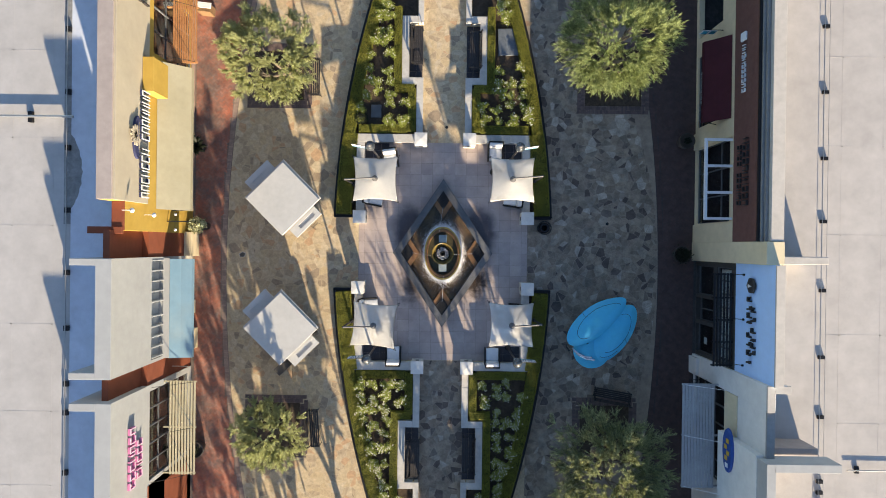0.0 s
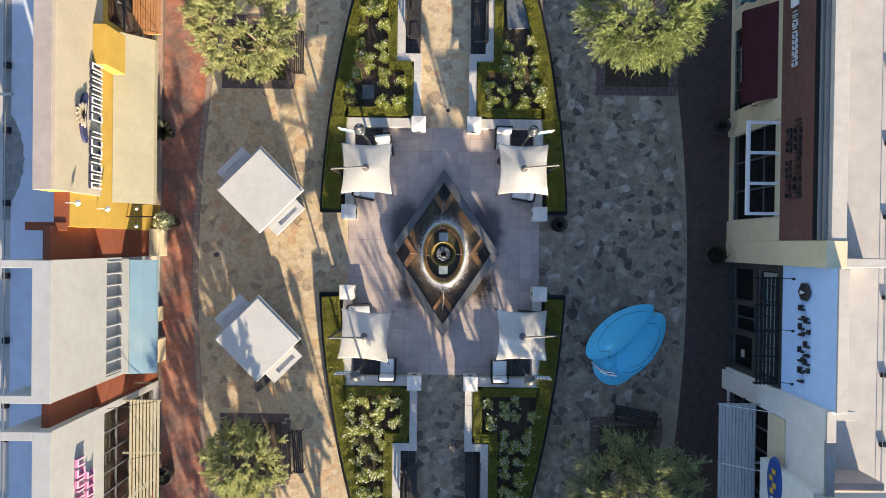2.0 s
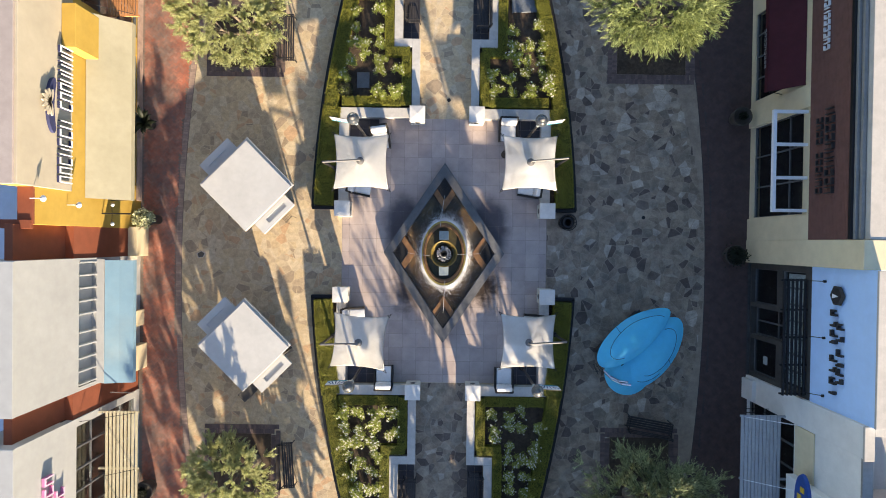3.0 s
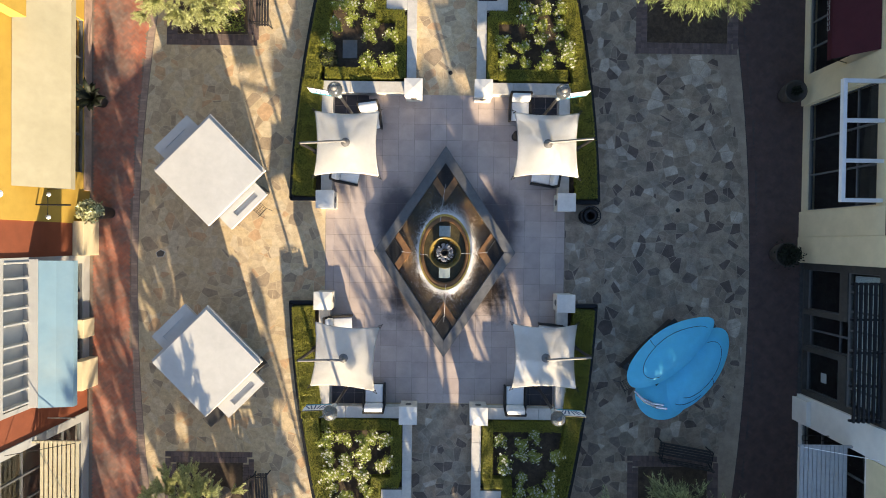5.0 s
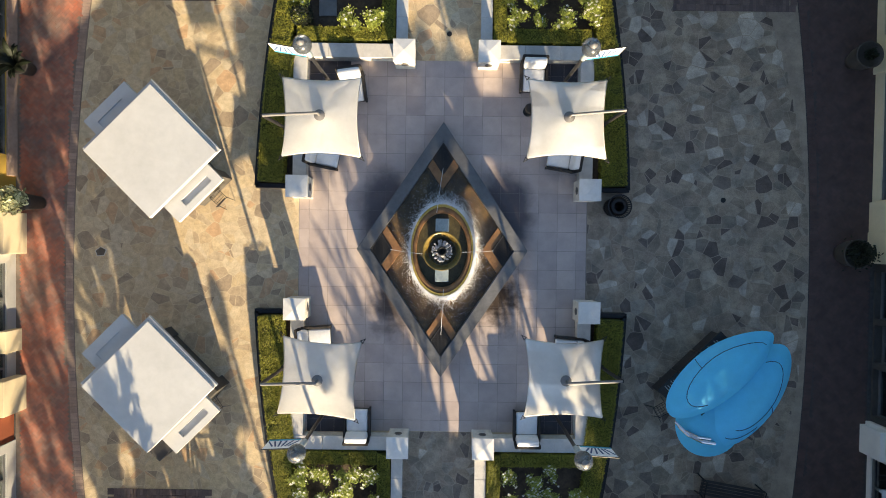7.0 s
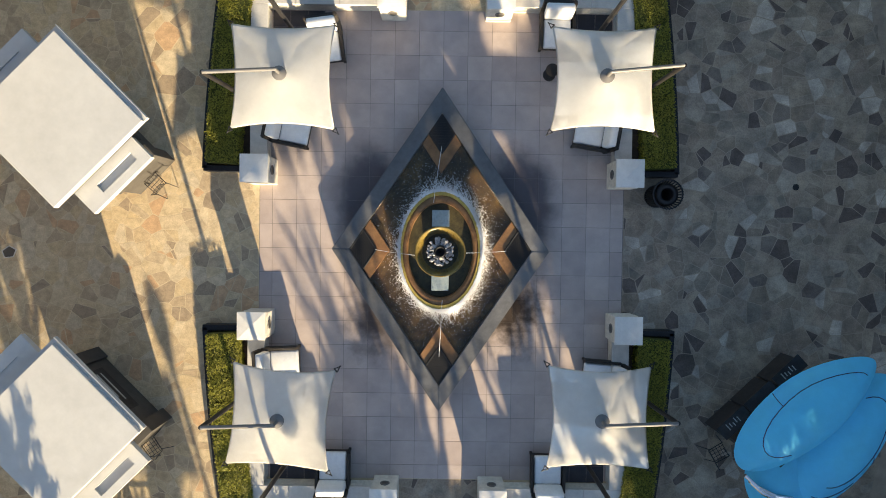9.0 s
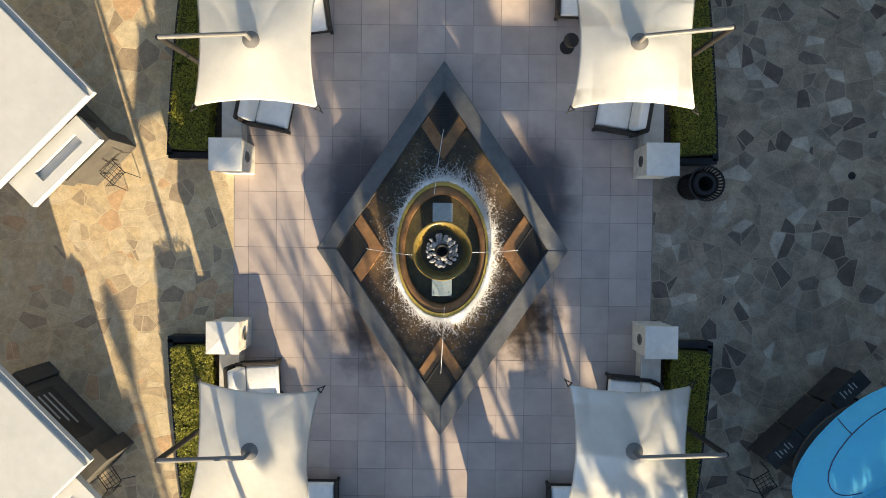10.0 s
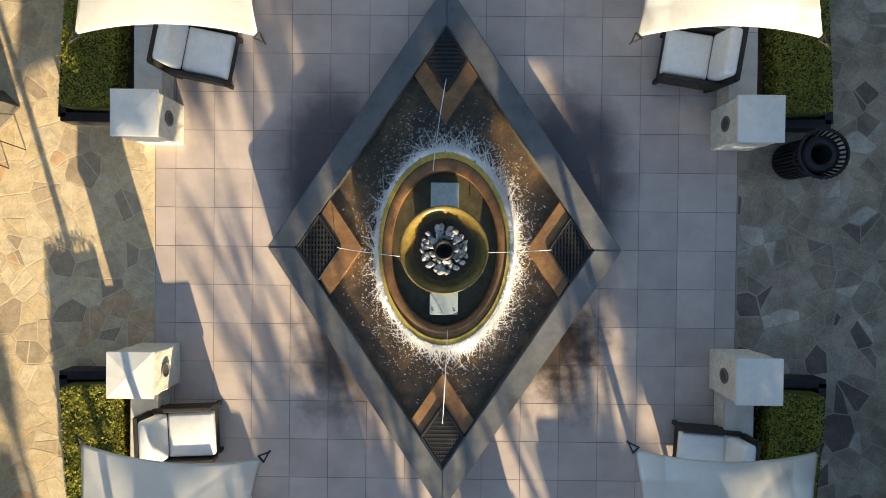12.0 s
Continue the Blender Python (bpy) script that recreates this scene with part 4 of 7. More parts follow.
deck = thing("roof_stain", pose(-17.15, 5.58, ROOF_L), "dark gutter line and dried puddle stain on the roof", "stain", kind="structure")
bm = B()
box(bm, -0.16, -4.6, 0, 0.16, 9.0, 0.008)
part("gutter_line", bm, M_ROOFDIRT, deck)
bm = B()
prism(bm, [(0.15, -3.9)] + [(0.15 + 0.52 * math.sin(math.pi * q / 18) ** 0.7 * (1 + 0.07 * math.sin(2.3 * q)), -3.9 + 3.4 * q / 18) for q in range(1, 18)] + [(0.15, -0.5)], 0.004, 0.008)
part("puddle_stain", bm, M_ROOFDIRT, deck)


def conduit(side, wall, xs, ys, z):
    t = thing("roof_conduit", pose(xs, 0, z), "thin roof conduit run on small dark rubber blocks", "conduit", "roof conduits")
    bm = B()
    z = 0.17 if side > 0 else 0.14
    rod(bm, (0, -25, z), (0, 25, z), 0.022 if side > 0 else 0.010, seg=8)
    part("pipe", bm, M_STEEL, t)
    if side < 0:
        bm = B()
        rod(bm, (0.22, -25, z), (0.22, 25, z), 0.010, seg=8)
        part("pipe", bm, M_STEEL, t)
    for y in ys:
        bm = B()
        k = 0.12 if side > 0 else 0.08
        box(bm, -0.10 if side > 0 else -0.03, y - k, 0.0, 0.12 if side > 0 else 0.25, y + k, 0.148 if side > 0 else 0.125, 0.01)
        part("support_block", bm, M_BLACK, t, "black rubber block")
    return t


conduit(1, WALL_L, -17.1, (9.84, 7.0, 4.46, 1.62, -1.22, -3.76, -6.3, -7.62, -10.36), ROOF_L)
conduit(-1, WALL_R, 17.0, (10.25, 7.3, 4.33, 1.5, -1.6, -4.6, -7.29, -10.2, -10.7, -11.2), ROOF_R)
t = thing("roof_pipe", pose(18.3, -9.65, ROOF_R), "thin grey roof pipe on a black rubber block", "pipe")
bm = B()
rod(bm, (0, 0, 0.14), (6, -0.05, 0.14), 0.03, seg=8)
part("pipe", bm, M_STEEL, t)
bm = B()
box(bm, 0.38, -0.16, 0, 0.56, 0.16, 0.105, 0.01)
part("support_block", bm, M_BLACK, t)
t = thing("roof_pipe", pose(-18.78, 5.84, ROOF_L), "grey roof pipe on low supports", "pipe")
bm = B()
rod(bm, (-6, 0, 0.22), (2.0, 0, 0.22), 0.06, seg=10)
part("pipe", bm, M_STEEL, t)
bm = B()
box(bm, -0.1, -0.25, 0, 0.1, 0.25, 0.16, 0.01)
part("support_block", bm, M_BLACK, t)

# -- west side --
W = WALL_L
a = shop("shop_building", "cream and mustard stucco shop with a raised sign wall and pale awning", "shopfronts")
shell(a, W, 1, 1.95, 16.5, ROOF_L, 7.85, [(2.6, 8.3, 0.4, 3.0), (9.1, 12.4, 0.4, 4.5), (13, 16, 0.4, 3)], M_YELLOW, 0.62, M_PINKCAP, low_material=M_YELLOW, split=4.5)
slab(a, "sign_wall", W + 0.02, 1.95, 5.1, W + 0.12, 16.4, 7.86, M_CREAM, "flat cream sign wall")
slab(a, "sign_block", W + 0.13, 6.95, 4.35, W + 0.62, 8.5, 5.75, M_YELLOW, "projecting mustard block")
slab(a, "plinth", W + 0.003, 1.95, 0, W + 0.06, 16.4, 0.42, M_BORDER, "taupe wall base")
window(a, W, 1, 2.6, 8.3, 0.4, 3.0, 4)
window(a, W, 1, 9.1, 12.4, 0.4, 4.5, 3, 2)
awning(a, "awning", W, 1, 1.78, 8.82, 4.15, 3.0, 1.15, M_AWNCREAM, "plain pale cream fabric awning")
letters(a, W + 0.12, 1, 2.15, 7.0, 5.30, 5.98, 15, M_NAVY, "raised sign letters with white faces and navy sides", 0.09, 3, gaps=(7,), face=M_BANNER)
bm = B()
hill = [(4.8 + 0.95 * math.cos(math.pi * q / 16), 6.22 + 0.36 * math.sin(math.pi * q / 16)) for q in range(17)]
hill += [(4.8 - 0.80 + 1.6 * q / 8, 6.16 + 0.10 * math.sin(math.pi * q / 8)) for q in range(9)]
lo = [bm.verts.new((W + 0.13, y, z)) for y, z in hill]
hi = [bm.verts.new((W + 0.24, y, z)) for y, z in hill]
bm.faces.new(lo)
bm.faces.new(hi)
for q in range(len(hill)):
    p = (q + 1) % len(hill)
    bm.faces.new((lo[q], lo[p], hi[p], hi[q]))
bmesh.ops.recalc_face_normals(bm, faces=bm.faces)
em = part("emblem", bm, M_NAVY, a, "dark blue hill-shaped emblem with a pale flower")
for q in range(9):
    bm = B()
    turned(bm, [(0.0, 0.05), (0.22, 0.05), (0.22, 0.0)], 12, 1.0, 0.30)
    pt = part("petal", bm, M_CREAM, em, "pale petal")
    an = radians(-10 + 25 * q)
    pt.matrix_local = Matrix.Translation((W + 0.25, 4.85 + 0.24 * math.cos(an), 6.50 + 0.24 * math.sin(an))) @ Matrix.Rotation(radians(90), 4, "Y") @ Matrix.Rotation(math.atan2(math.cos(an), -math.sin(an)), 4, "Z")
letters(a, W + 0.12, 1, 10.75, 12.6, 6.05, 6.5, 4, M_BENCH, "dark raised sign letters", 0.12, 8)
letters(a, W + 0.12, 1, 10.75, 12.6, 5.45, 5.9, 3, M_BENCH, "dark raised sign letters", 0.12, 9)
slatted(a, W, 1, 9.0, 14.5, 3.15, 1.5, 11, M_SLATWOOD, "orange timber slat canopy", 0.075)


def red_recess(parent, y0, y1):
    """Red-brown bay between two shops: the lower wall flush, the panel above it set back under a coping."""
    slab(parent, "wall", W - 0.62, y0, 0, W - 0.05, y1, 4.7, M_REDBROWN, bevel=0)
    slab(parent, "upper_panel", W - 0.62, y0, 4.7, W - 0.36, y1, 7.3, M_REDBROWN, "red-brown panel set back in shade", bevel=0)
    slab(parent, "coping", W - 0.34, y0, 7.3, W - 0.62, y1, 7.39, M_REDBROWN)


b = shop("shop_building", "mustard and red-brown stucco shop recess with beige base", "shopfronts")
shell(b, W, 1, 0.70, 1.95, ROOF_L, 6.9, [], M_YELLOW, 0.5, M_REDBROWN)
red_recess(b, -0.5, 0.70)
slab(b, "plinth", W - 0.04, -0.5, 0, W + 0.36, 0.78, 1.0, M_BEIGE, "beige base")
slab(b, "ledge", W - 0.02, 0.55, 6.9, W - 1.5, 0.85, 7.05, M_REDBROWN)
sign_lamp(b, W, 1, 1.55, 7.1)
sign_lamp(b, W, 1, 1.45, 5.2)
br = new("lamp_bracket")
br.parent = b
tagged(br, "dark wall bracket with two small white lamps")
bm = B()
rod(bm, (W, 1.25, 3.0), (W + 1.15, 1.25, 3.0), 0.03, seg=8)
part("bar", bm, M_BLACK, br)
for y in (0.84, 1.60):
    bm = B()
    rod(bm, (W + 0.40, 1.25, 3.0), (W + 0.40, y, 3.02), 0.012, seg=6)
    part("arm", bm, M_BLACK, br)
    bm = B()
    turned(bm, [(0.03, 0.06), (0.05, 0.02), (0.08, -0.05), (0.0, 0.03)], 14)
    part("shade", bm, M_WHITEMETAL, br).matrix_local = pose(W + 0.40, y, 3.02)
c = shop("shop_building", "white stucco shop with bracketed transom lights and blue awning", "shopfronts")
shell(c, W, 1, -5.5, -0.5, ROOF_L, 7.8, [(-5.2, -0.8, 0.4, 3.0), (-5.35, -0.65, 3.3, 4.45)], M_WHITE, 0.64, M_WHITE)
for y0, y1 in ((-0.78, -0.5), (-5.5, -5.22)):
    slab(c, "parapet_return", W - 0.64, y0, ROOF_L - 0.1, W - 1.72, y1, 7.89, M_WHITE)
window(c, W, 1, -5.2, -0.8, 0.4, 3.0, 4)
for i in range(10):
    y = -5.3 + 0.49 * i + (0.2 if i > 4 else 0)
    slab(c, "transom_fin", W - 0.20, y, 3.32, W + 0.02, y + 0.07, 4.43, M_WHITE)
slab(c, "transom_back", W - 0.24, -5.35, 3.3, W - 0.20, -0.65, 4.45, M_WHITE)
slab(c, "transom_beam", W - 0.02, -5.45, 3.16, W + 0.30, -0.55, 3.34, M_WHITE)
awning(c, "awning", W + 0.3, 1, -5.46, -0.60, 3.34, 3.12, 1.02, M_AWNBLUE, "faded sky-blue fabric awning")
slab(c, "plinth", W - 0.05, -5.5, 0, W + 0.34, -4.4, 1.0, M_BEIGE, "beige base")
slab(c, "plinth", W - 0.05, -3.6, 0, W + 0.2, -2.9, 0.7, M_BEIGE, "beige base")
d = shop("shop_building", "red-brown stucco shop recess between white parapets", "shopfronts")
red_recess(d, -6.5, -5.5)
bm = B()
rod(bm, (W + 0.15, -6.0, 2.6), (W + 1.1, -6.0, 2.6), 0.025, seg=8)
part("bracket", bm, M_STEEL, d, "steel wall bracket")
e = shop("shop_building", "white stucco shop with raised pink sign and slatted canopy", "shopfronts")
shell(e, W, 1, -16.5, -6.5, ROOF_L, 7.75, [(-11.0, -6.8, 0.4, 4.55), (-15, -11.6, 0.4, 3)], M_WHITE, 0.64, M_WHITE)
for y0, y1 in ((-6.82, -6.5), (-11.45, -11.15)):
    slab(e, "parapet_return", W - 0.64, y0, ROOF_L - 0.1, W - 1.72, y1, 7.84, M_WHITE)
window(e, W, 1, -11.0, -6.8, 0.4, 4.55, 5, 3)
letters(e, W, 1, -10.7, -7.9, 6.05, 6.5, 7, M_PINK, "raised pale pink sign letters", 0.10, 5, face=M_PINKFACE)
letters(e, W, 1, -10.4, -8.6, 5.45, 5.9, 5, M_PINK, "raised pale pink sign letters", 0.10, 6, face=M_PINKFACE)
slatted(e, W, 1, -11.2, -6.58, 3.12, 1.58, 9, M_SLATCREAM, "cream painted slat canopy", 0.09)
shell(e, W, 1, -16.5, -11.2, ROOF_L, 4.6, [], M_REDBROWN, 0.3)

# -- east side --
E = WALL_R
f = shop("shop_building", "beige stucco shop with brown brick fascia and metal cornice", "shopfronts")
shell(f, E, -1, 0.55, 16.5, ROOF_R, 6.85, [(1.55, 5.5, 0.35, 3.9), (6.7, 10.5, 0.3, 3.9), (11.5, 15, 0.3, 3)], M_BEIGE, 0.5, M_FRAME)
window(f, E, -1, 1.55, 5.5, 0.35, 3.9, 3, 1)
window(f, E, -1, 6.7, 10.5, 0.3, 3.9, 4, 1)
for i in range(31):
    z0 = 4.45 + i * 0.076
    slab(f, "brick_course", E - 0.10, 0.56, z0, E - 0.004, 16.4, z0 + 0.068, M_FASCIA, "thin brown brick course", bevel=0)
for q, (dx, z) in enumerate(((-0.24, 6.80), (-0.15, 6.90), (-0.06, 7.06))):
    slab(f, "cornice", E + dx, 0.56, z, E + dx + 0.12, 16.4, z + 0.13, M_BLACK if q == 0 else M_CORNICE, "dark metal cornice")
slab(f, "parapet", E + 0.08, 0.56, ROOF_R - 0.1, E + 0.62, 16.4, 7.40, M_SUNLITBEIGE)
awning(f, "awning", E, -1, 6.46, 10.45, 4.0, 2.95, 0.88, M_AWNMAROON, "dark maroon fabric awning with pale lettering")
letters(f, E - 0.92, -1, 7.4, 9.0, 2.78, 2.90, 9, M_LABEL, "small pale lettering on the valance", 0.012, 2)
letters(f, E - 0.10, -1, 2.15, 5.25, 5.50, 5.90, 10, M_BENCH, "black raised sign letters", 0.1, 4)
letters(f, E - 0.10, -1, 2.2, 5.0, 4.97, 5.27, 11, M_BENCH, "black raised sign letters", 0.08, 7, gaps=(6,))
letters(f, E - 0.10, -1, 7.3, 9.5, 5.28, 5.55, 10, M_WHITEMETAL, "white raised sign letters", 0.08, 14)
slab(f, "sign_emblem", E - 0.22, 9.65, 5.15, E - 0.11, 10.05, 5.6, M_WHITEMETAL, "white emblem block", 0.05)
slab(f, "pier", E - 0.09, 0.55, 0, E + 0.05, 1.50, 4.42, M_BEIGE, "beige pier")
slab(f, "pier", E - 0.09, 5.55, 0, E + 0.05, 6.42, 4.42, M_BEIGE, "beige pier")
fr = new("canopy_frame")
fr.parent = f
tagged(fr, "open white steel canopy frame")
for y in (1.66, 2.90, 4.16, 5.40):
    bm = B()
    box(bm, E - 1.2, y - 0.06, 4.08, E, y + 0.06, 4.20, 0.008)
    part("cross_bar", bm, M_WHITEMETAL, fr)
bm = B()
box(bm, E - 1.32, 1.6, 4.06, E - 1.2, 5.46, 4.22, 0.008)
part("front_bar", bm, M_WHITEMETAL, fr)
# tall pier portal
g = shop("pier_portal", "tall beige stucco pier with a long parapet wall behind it", "shopfronts")
slab(g, "pier", E - 0.12, -0.44, 0, E + 0.64, 0.55, 7.43, M_BEIGE, bevel=0.02)
slab(g, "cap_wall", E + 0.64, -0.40, ROOF_R - 0.2, E + 2.5, -0.08, 7.42, M_SUNLITBEIGE, bevel=0.02)
h = shop("shop_building", "pale stucco shop, blue shade in its wall colour, black sign letters and dark steel canopy", "shopfronts")
shell(h, E + 0.12, -1, -5.5, -0.44, ROOF_R, 7.75, [(-2.2, -0.7, 0.1, 2.1), (-3.6, -2.4, 0.1, 3.2), (-5.3, -3.8, 0.1, 2.1), (-5.3, -0.7, 2.5, 4.0)], M_SKYLITWALL, 0.35, M_SUNLITBEIGE, low_material=M_DARKPANEL, split=4.4)
window(h, E + 0.12, -1, -2.2, -0.7, 0.1, 2.1, 1, 0, 0.22)
window(h, E + 0.12, -1, -5.3, -3.8, 0.1, 2.1, 1, 0, 0.22)
window(h, E + 0.12, -1, -3.6, -2.4, 0.1, 2.45, 2, 1, 0.3)
window(h, E + 0.12, -1, -5.3, -0.7, 2.5, 4.0, 7, 0)
slab(h, "poster", E + 0.05, -4.75, 1.3, E + 0.062, -4.40, 1.6, M_LABEL, "small pale notice on the glass")
slab(h, "window_blind", E + 0.36, -5.2, 2.55, E + 0.38, -0.8, 3.95, M_BANNER, "pale blind behind the upper glass", bevel=0)
cf = new("canopy_frame")
cf.parent = h
tagged(cf, "dark steel bar canopy")
for i in range(6):
    bm = B()
    x = E - 0.02 - 0.155 * i
    box(bm, x - 0.035, -5.35, 4.18, x + 0.035, -0.92, 4.26, 0.005)
    part("bar", bm, M_BLACK, cf)
for y in (-5.3, -4.2, -3.15, -2.1, -0.98):
    bm = B()
    box(bm, E - 0.88, y - 0.035, 4.08, E + 0.12, y + 0.035, 4.175, 0.005)
    part("cross_bar", bm, M_BLACK, cf)
sg = new("sign")
sg.parent = h
tagged(sg, "two rows of small black raised letters")
for z, ys in ((6.0, (-2.47, -2.89, -3.38, -3.79, -4.05, -4.35)), (5.66, (-2.02, -2.41, -2.74, -3.04, -3.62, -4.0, -4.41, -4.82))):
    for q, y in enumerate(ys):
        bm = B()
        w = (0.11, 0.09, 0.12, 0.06)[q % 4]
        box(bm, E - 0.02, y - w, z, E + 0.09, y - w + 0.07, z + 0.29)
        box(bm, E - 0.02, y - w + 0.07, z + (0.20 if q % 2 else 0.0), E + 0.09, y + w, z + (0.29 if q % 2 else 0.09))
        if q % 3 == 0:
            box(bm, E - 0.02, y + w - 0.06, z + 0.09, E + 0.09, y + w, z + 0.20)
        part("letter_bar", bm, M_BENCH, sg)
bm = B()
turned(bm, [(0.0, 0.0), (0.36, 0.0), (0.38, 0.04), (0.30, 0.10), (0.0, 0.10)], 6, 1.0, 1.0)
em = part("emblem", bm, M_BENCH, h, "black gem-shaped emblem")
em.matrix_local = pose(E + 0.06, -1.40, 5.97, 0, -90, 0)
bm = B()
prism(bm, [(-0.16, -0.10), (0.16, -0.02), (-0.16, 0.06)], 0.10, 0.115)
part("mark", bm, M_WHITEMETAL, em, "pale wedge")
for y in (-0.95, -3.0, -5.1):
    bm = B()
    rod(bm, (E - 0.78, y, 4.24), (E + 0.10, y, 5.2), 0.014, seg=6)
    rod(bm, (E + 0.04, y, 5.2), (E + 0.118, y, 5.2), 0.05, seg=10)
    part("tie_rod", bm, M_BLACK, cf, "thin black hanging rod")
i2 = shop("shop_building", "pale grey stucco shop with fin wall, round sign and white louvred canopy", "shopfronts")
slab(i2, "fin_wall", E - 0.02, -6.58, 0, E + 0.35, -5.5, 7.45, M_GREYWALL, bevel=0.02)
slab(i2, "fin_foot", E - 0.20, -6.5, 0, E - 0.022, -5.6, 0.9, M_GREYWALL, bevel=0.02)
slab(i2, "fin_cap", E - 0.05, -6.62, 7.452, E + 0.28, -5.5, 7.55, M_SUNLITBEIGE)
slab(i2, "fin_cap", E + 0.28, -5.82, 7.452, E + 0.95, -5.5, 7.55, M_SUNLITBEIGE)
slab(i2, "fin_return", E + 0.352, -5.80, ROOF_R - 0.1, E + 0.93, -5.52, 7.45, M_GREYWALL, bevel=0)
shell(i2, E + 0.05, -1, -16.5, -6.58, ROOF_R, 7.3, [(-11.3, -6.6, 0.2, 3.6)], M_GREYWALL, 0.32, M_CORNICE)
window(i2, E + 0.05, -1, -11.3, -6.6, 0.2, 3.6, 5, 2)
slab(i2, "panel", E - 0.02, -8.5, 3.75, E + 0.04, -6.6, 4.9, M_BEIGE, "flat beige panel")
slab(i2, "bulkhead", E - 0.30, -12.4, 3.7, E + 0.04, -8.52, 7.2, M_GREYWALL)
slatted(i2, E + 0.05, -1, -11.55, -6.42, 3.1, 1.85, 11, M_SLATWHITE, "white louvred metal canopy", 0.125, M_WHITEMETAL)
bm = B()
turned(bm, [(0.0, 0.0), (1.0, 0.0), (1.03, 0.06), (0.98, 0.14), (0.0, 0.14)], 32, 0.42, 1.0)
em = part("round_sign", bm, M_BLUESIGN, i2, "oval blue sign with gold and white marks")
em.matrix_local = pose(E - 0.30, -9.1, 4.9, 0, -90, 0)
for q, (yy, zz, mt) in enumerate(((0.45, 0.08, M_GOLDSIGN), (0.15, -0.1, M_GOLDSIGN), (-0.1, 0.12, M_GOLDSIGN), (-0.35, -0.05, M_GOLDSIGN), (-0.68, 0.0, M_WHITEMETAL))):
    bm = B()
    box(bm, zz - 0.12, yy - 0.10, 0.14, zz + 0.12, yy + 0.10, 0.165, 0.008)
    part("mark", bm, mt, em)
# sunlit parapets take M_WHITE, darker than the shaded walls' M_GREYWALL
slab(i2, "parapet", E + 0.05, -8.95, 7.0, E + 2.8, -8.6, 8.0, M_WHITE)
slab(i2, "parapet", E - 0.28, -16.0, 7.2, E + 0.1, -8.6, 8.0, M_WHITE)
slab(i2, "parapet_panel", E + 0.46, -8.6, ROOF_R - 0.1, E + 2.5, -8.3, 6.9, M_PINKCAP)
hang = thing("wall_bracket", pose(E - 0.1, -6.62, 1.9), "dark green steel sign bracket on the pale fin wall", "bracket")
for p, q in (((-0.85, -0.06, 0.0), (0.45, -0.06, 0.02)), ((-0.85, 0.10, 0.0), (0.45, 0.10, 0.02)), ((-0.85, -0.06, 0.0), (-0.85, 0.10, 0.0))):
    bm = B()
    rod(bm, p, q, 0.016, seg=8)
    part("bar", bm, M_BLACK, hang)
bm = B()
box(bm, 0.42, -0.16, -0.06, 0.46, 0.20, 0.10, 0.006)
part("mounting_plate", bm, M_BLACK, hang)
blade = thing("hanging_sign", pose(E - 0.1, 11.0, 2.5), "small teal and white blade sign on a wall bracket", "sign")
bm = B()
box(bm, -0.85, -0.025, 0, -0.15, 0.025, 0.5, 0.01)
board = part("board", bm, M_BANNER, blade)
for x0, x1 in ((-0.82, -0.55), (-0.45, -0.18)):
    bm = B()
    box(bm, x0, -0.032, 0.06, x1, 0.032, 0.44, 0.004)
    part("print_panel", bm, M_TEAL, board, "teal print")
bm = B()
rod(bm, (-0.9, 0, 0.54), (0.1, 0, 0.54), 0.02, seg=8)
part("bracket", bm, M_BLACK, blade)
# plain masses that close the rows beyond the view; the east height is set for the shade it casts
for side, wall in ((1, W), (-1, E)):
    for y0, y1 in ((-60, -16.5), (16.5, 45)):
        t = shop("shop_building", "plain unseen wall that stands in for the shop row", "shopfronts")
        slab(t, "wall", wall, y0, 0, wall - side * 0.7, y1, 7.8 if side > 0 else 8.4, M_WHITE)


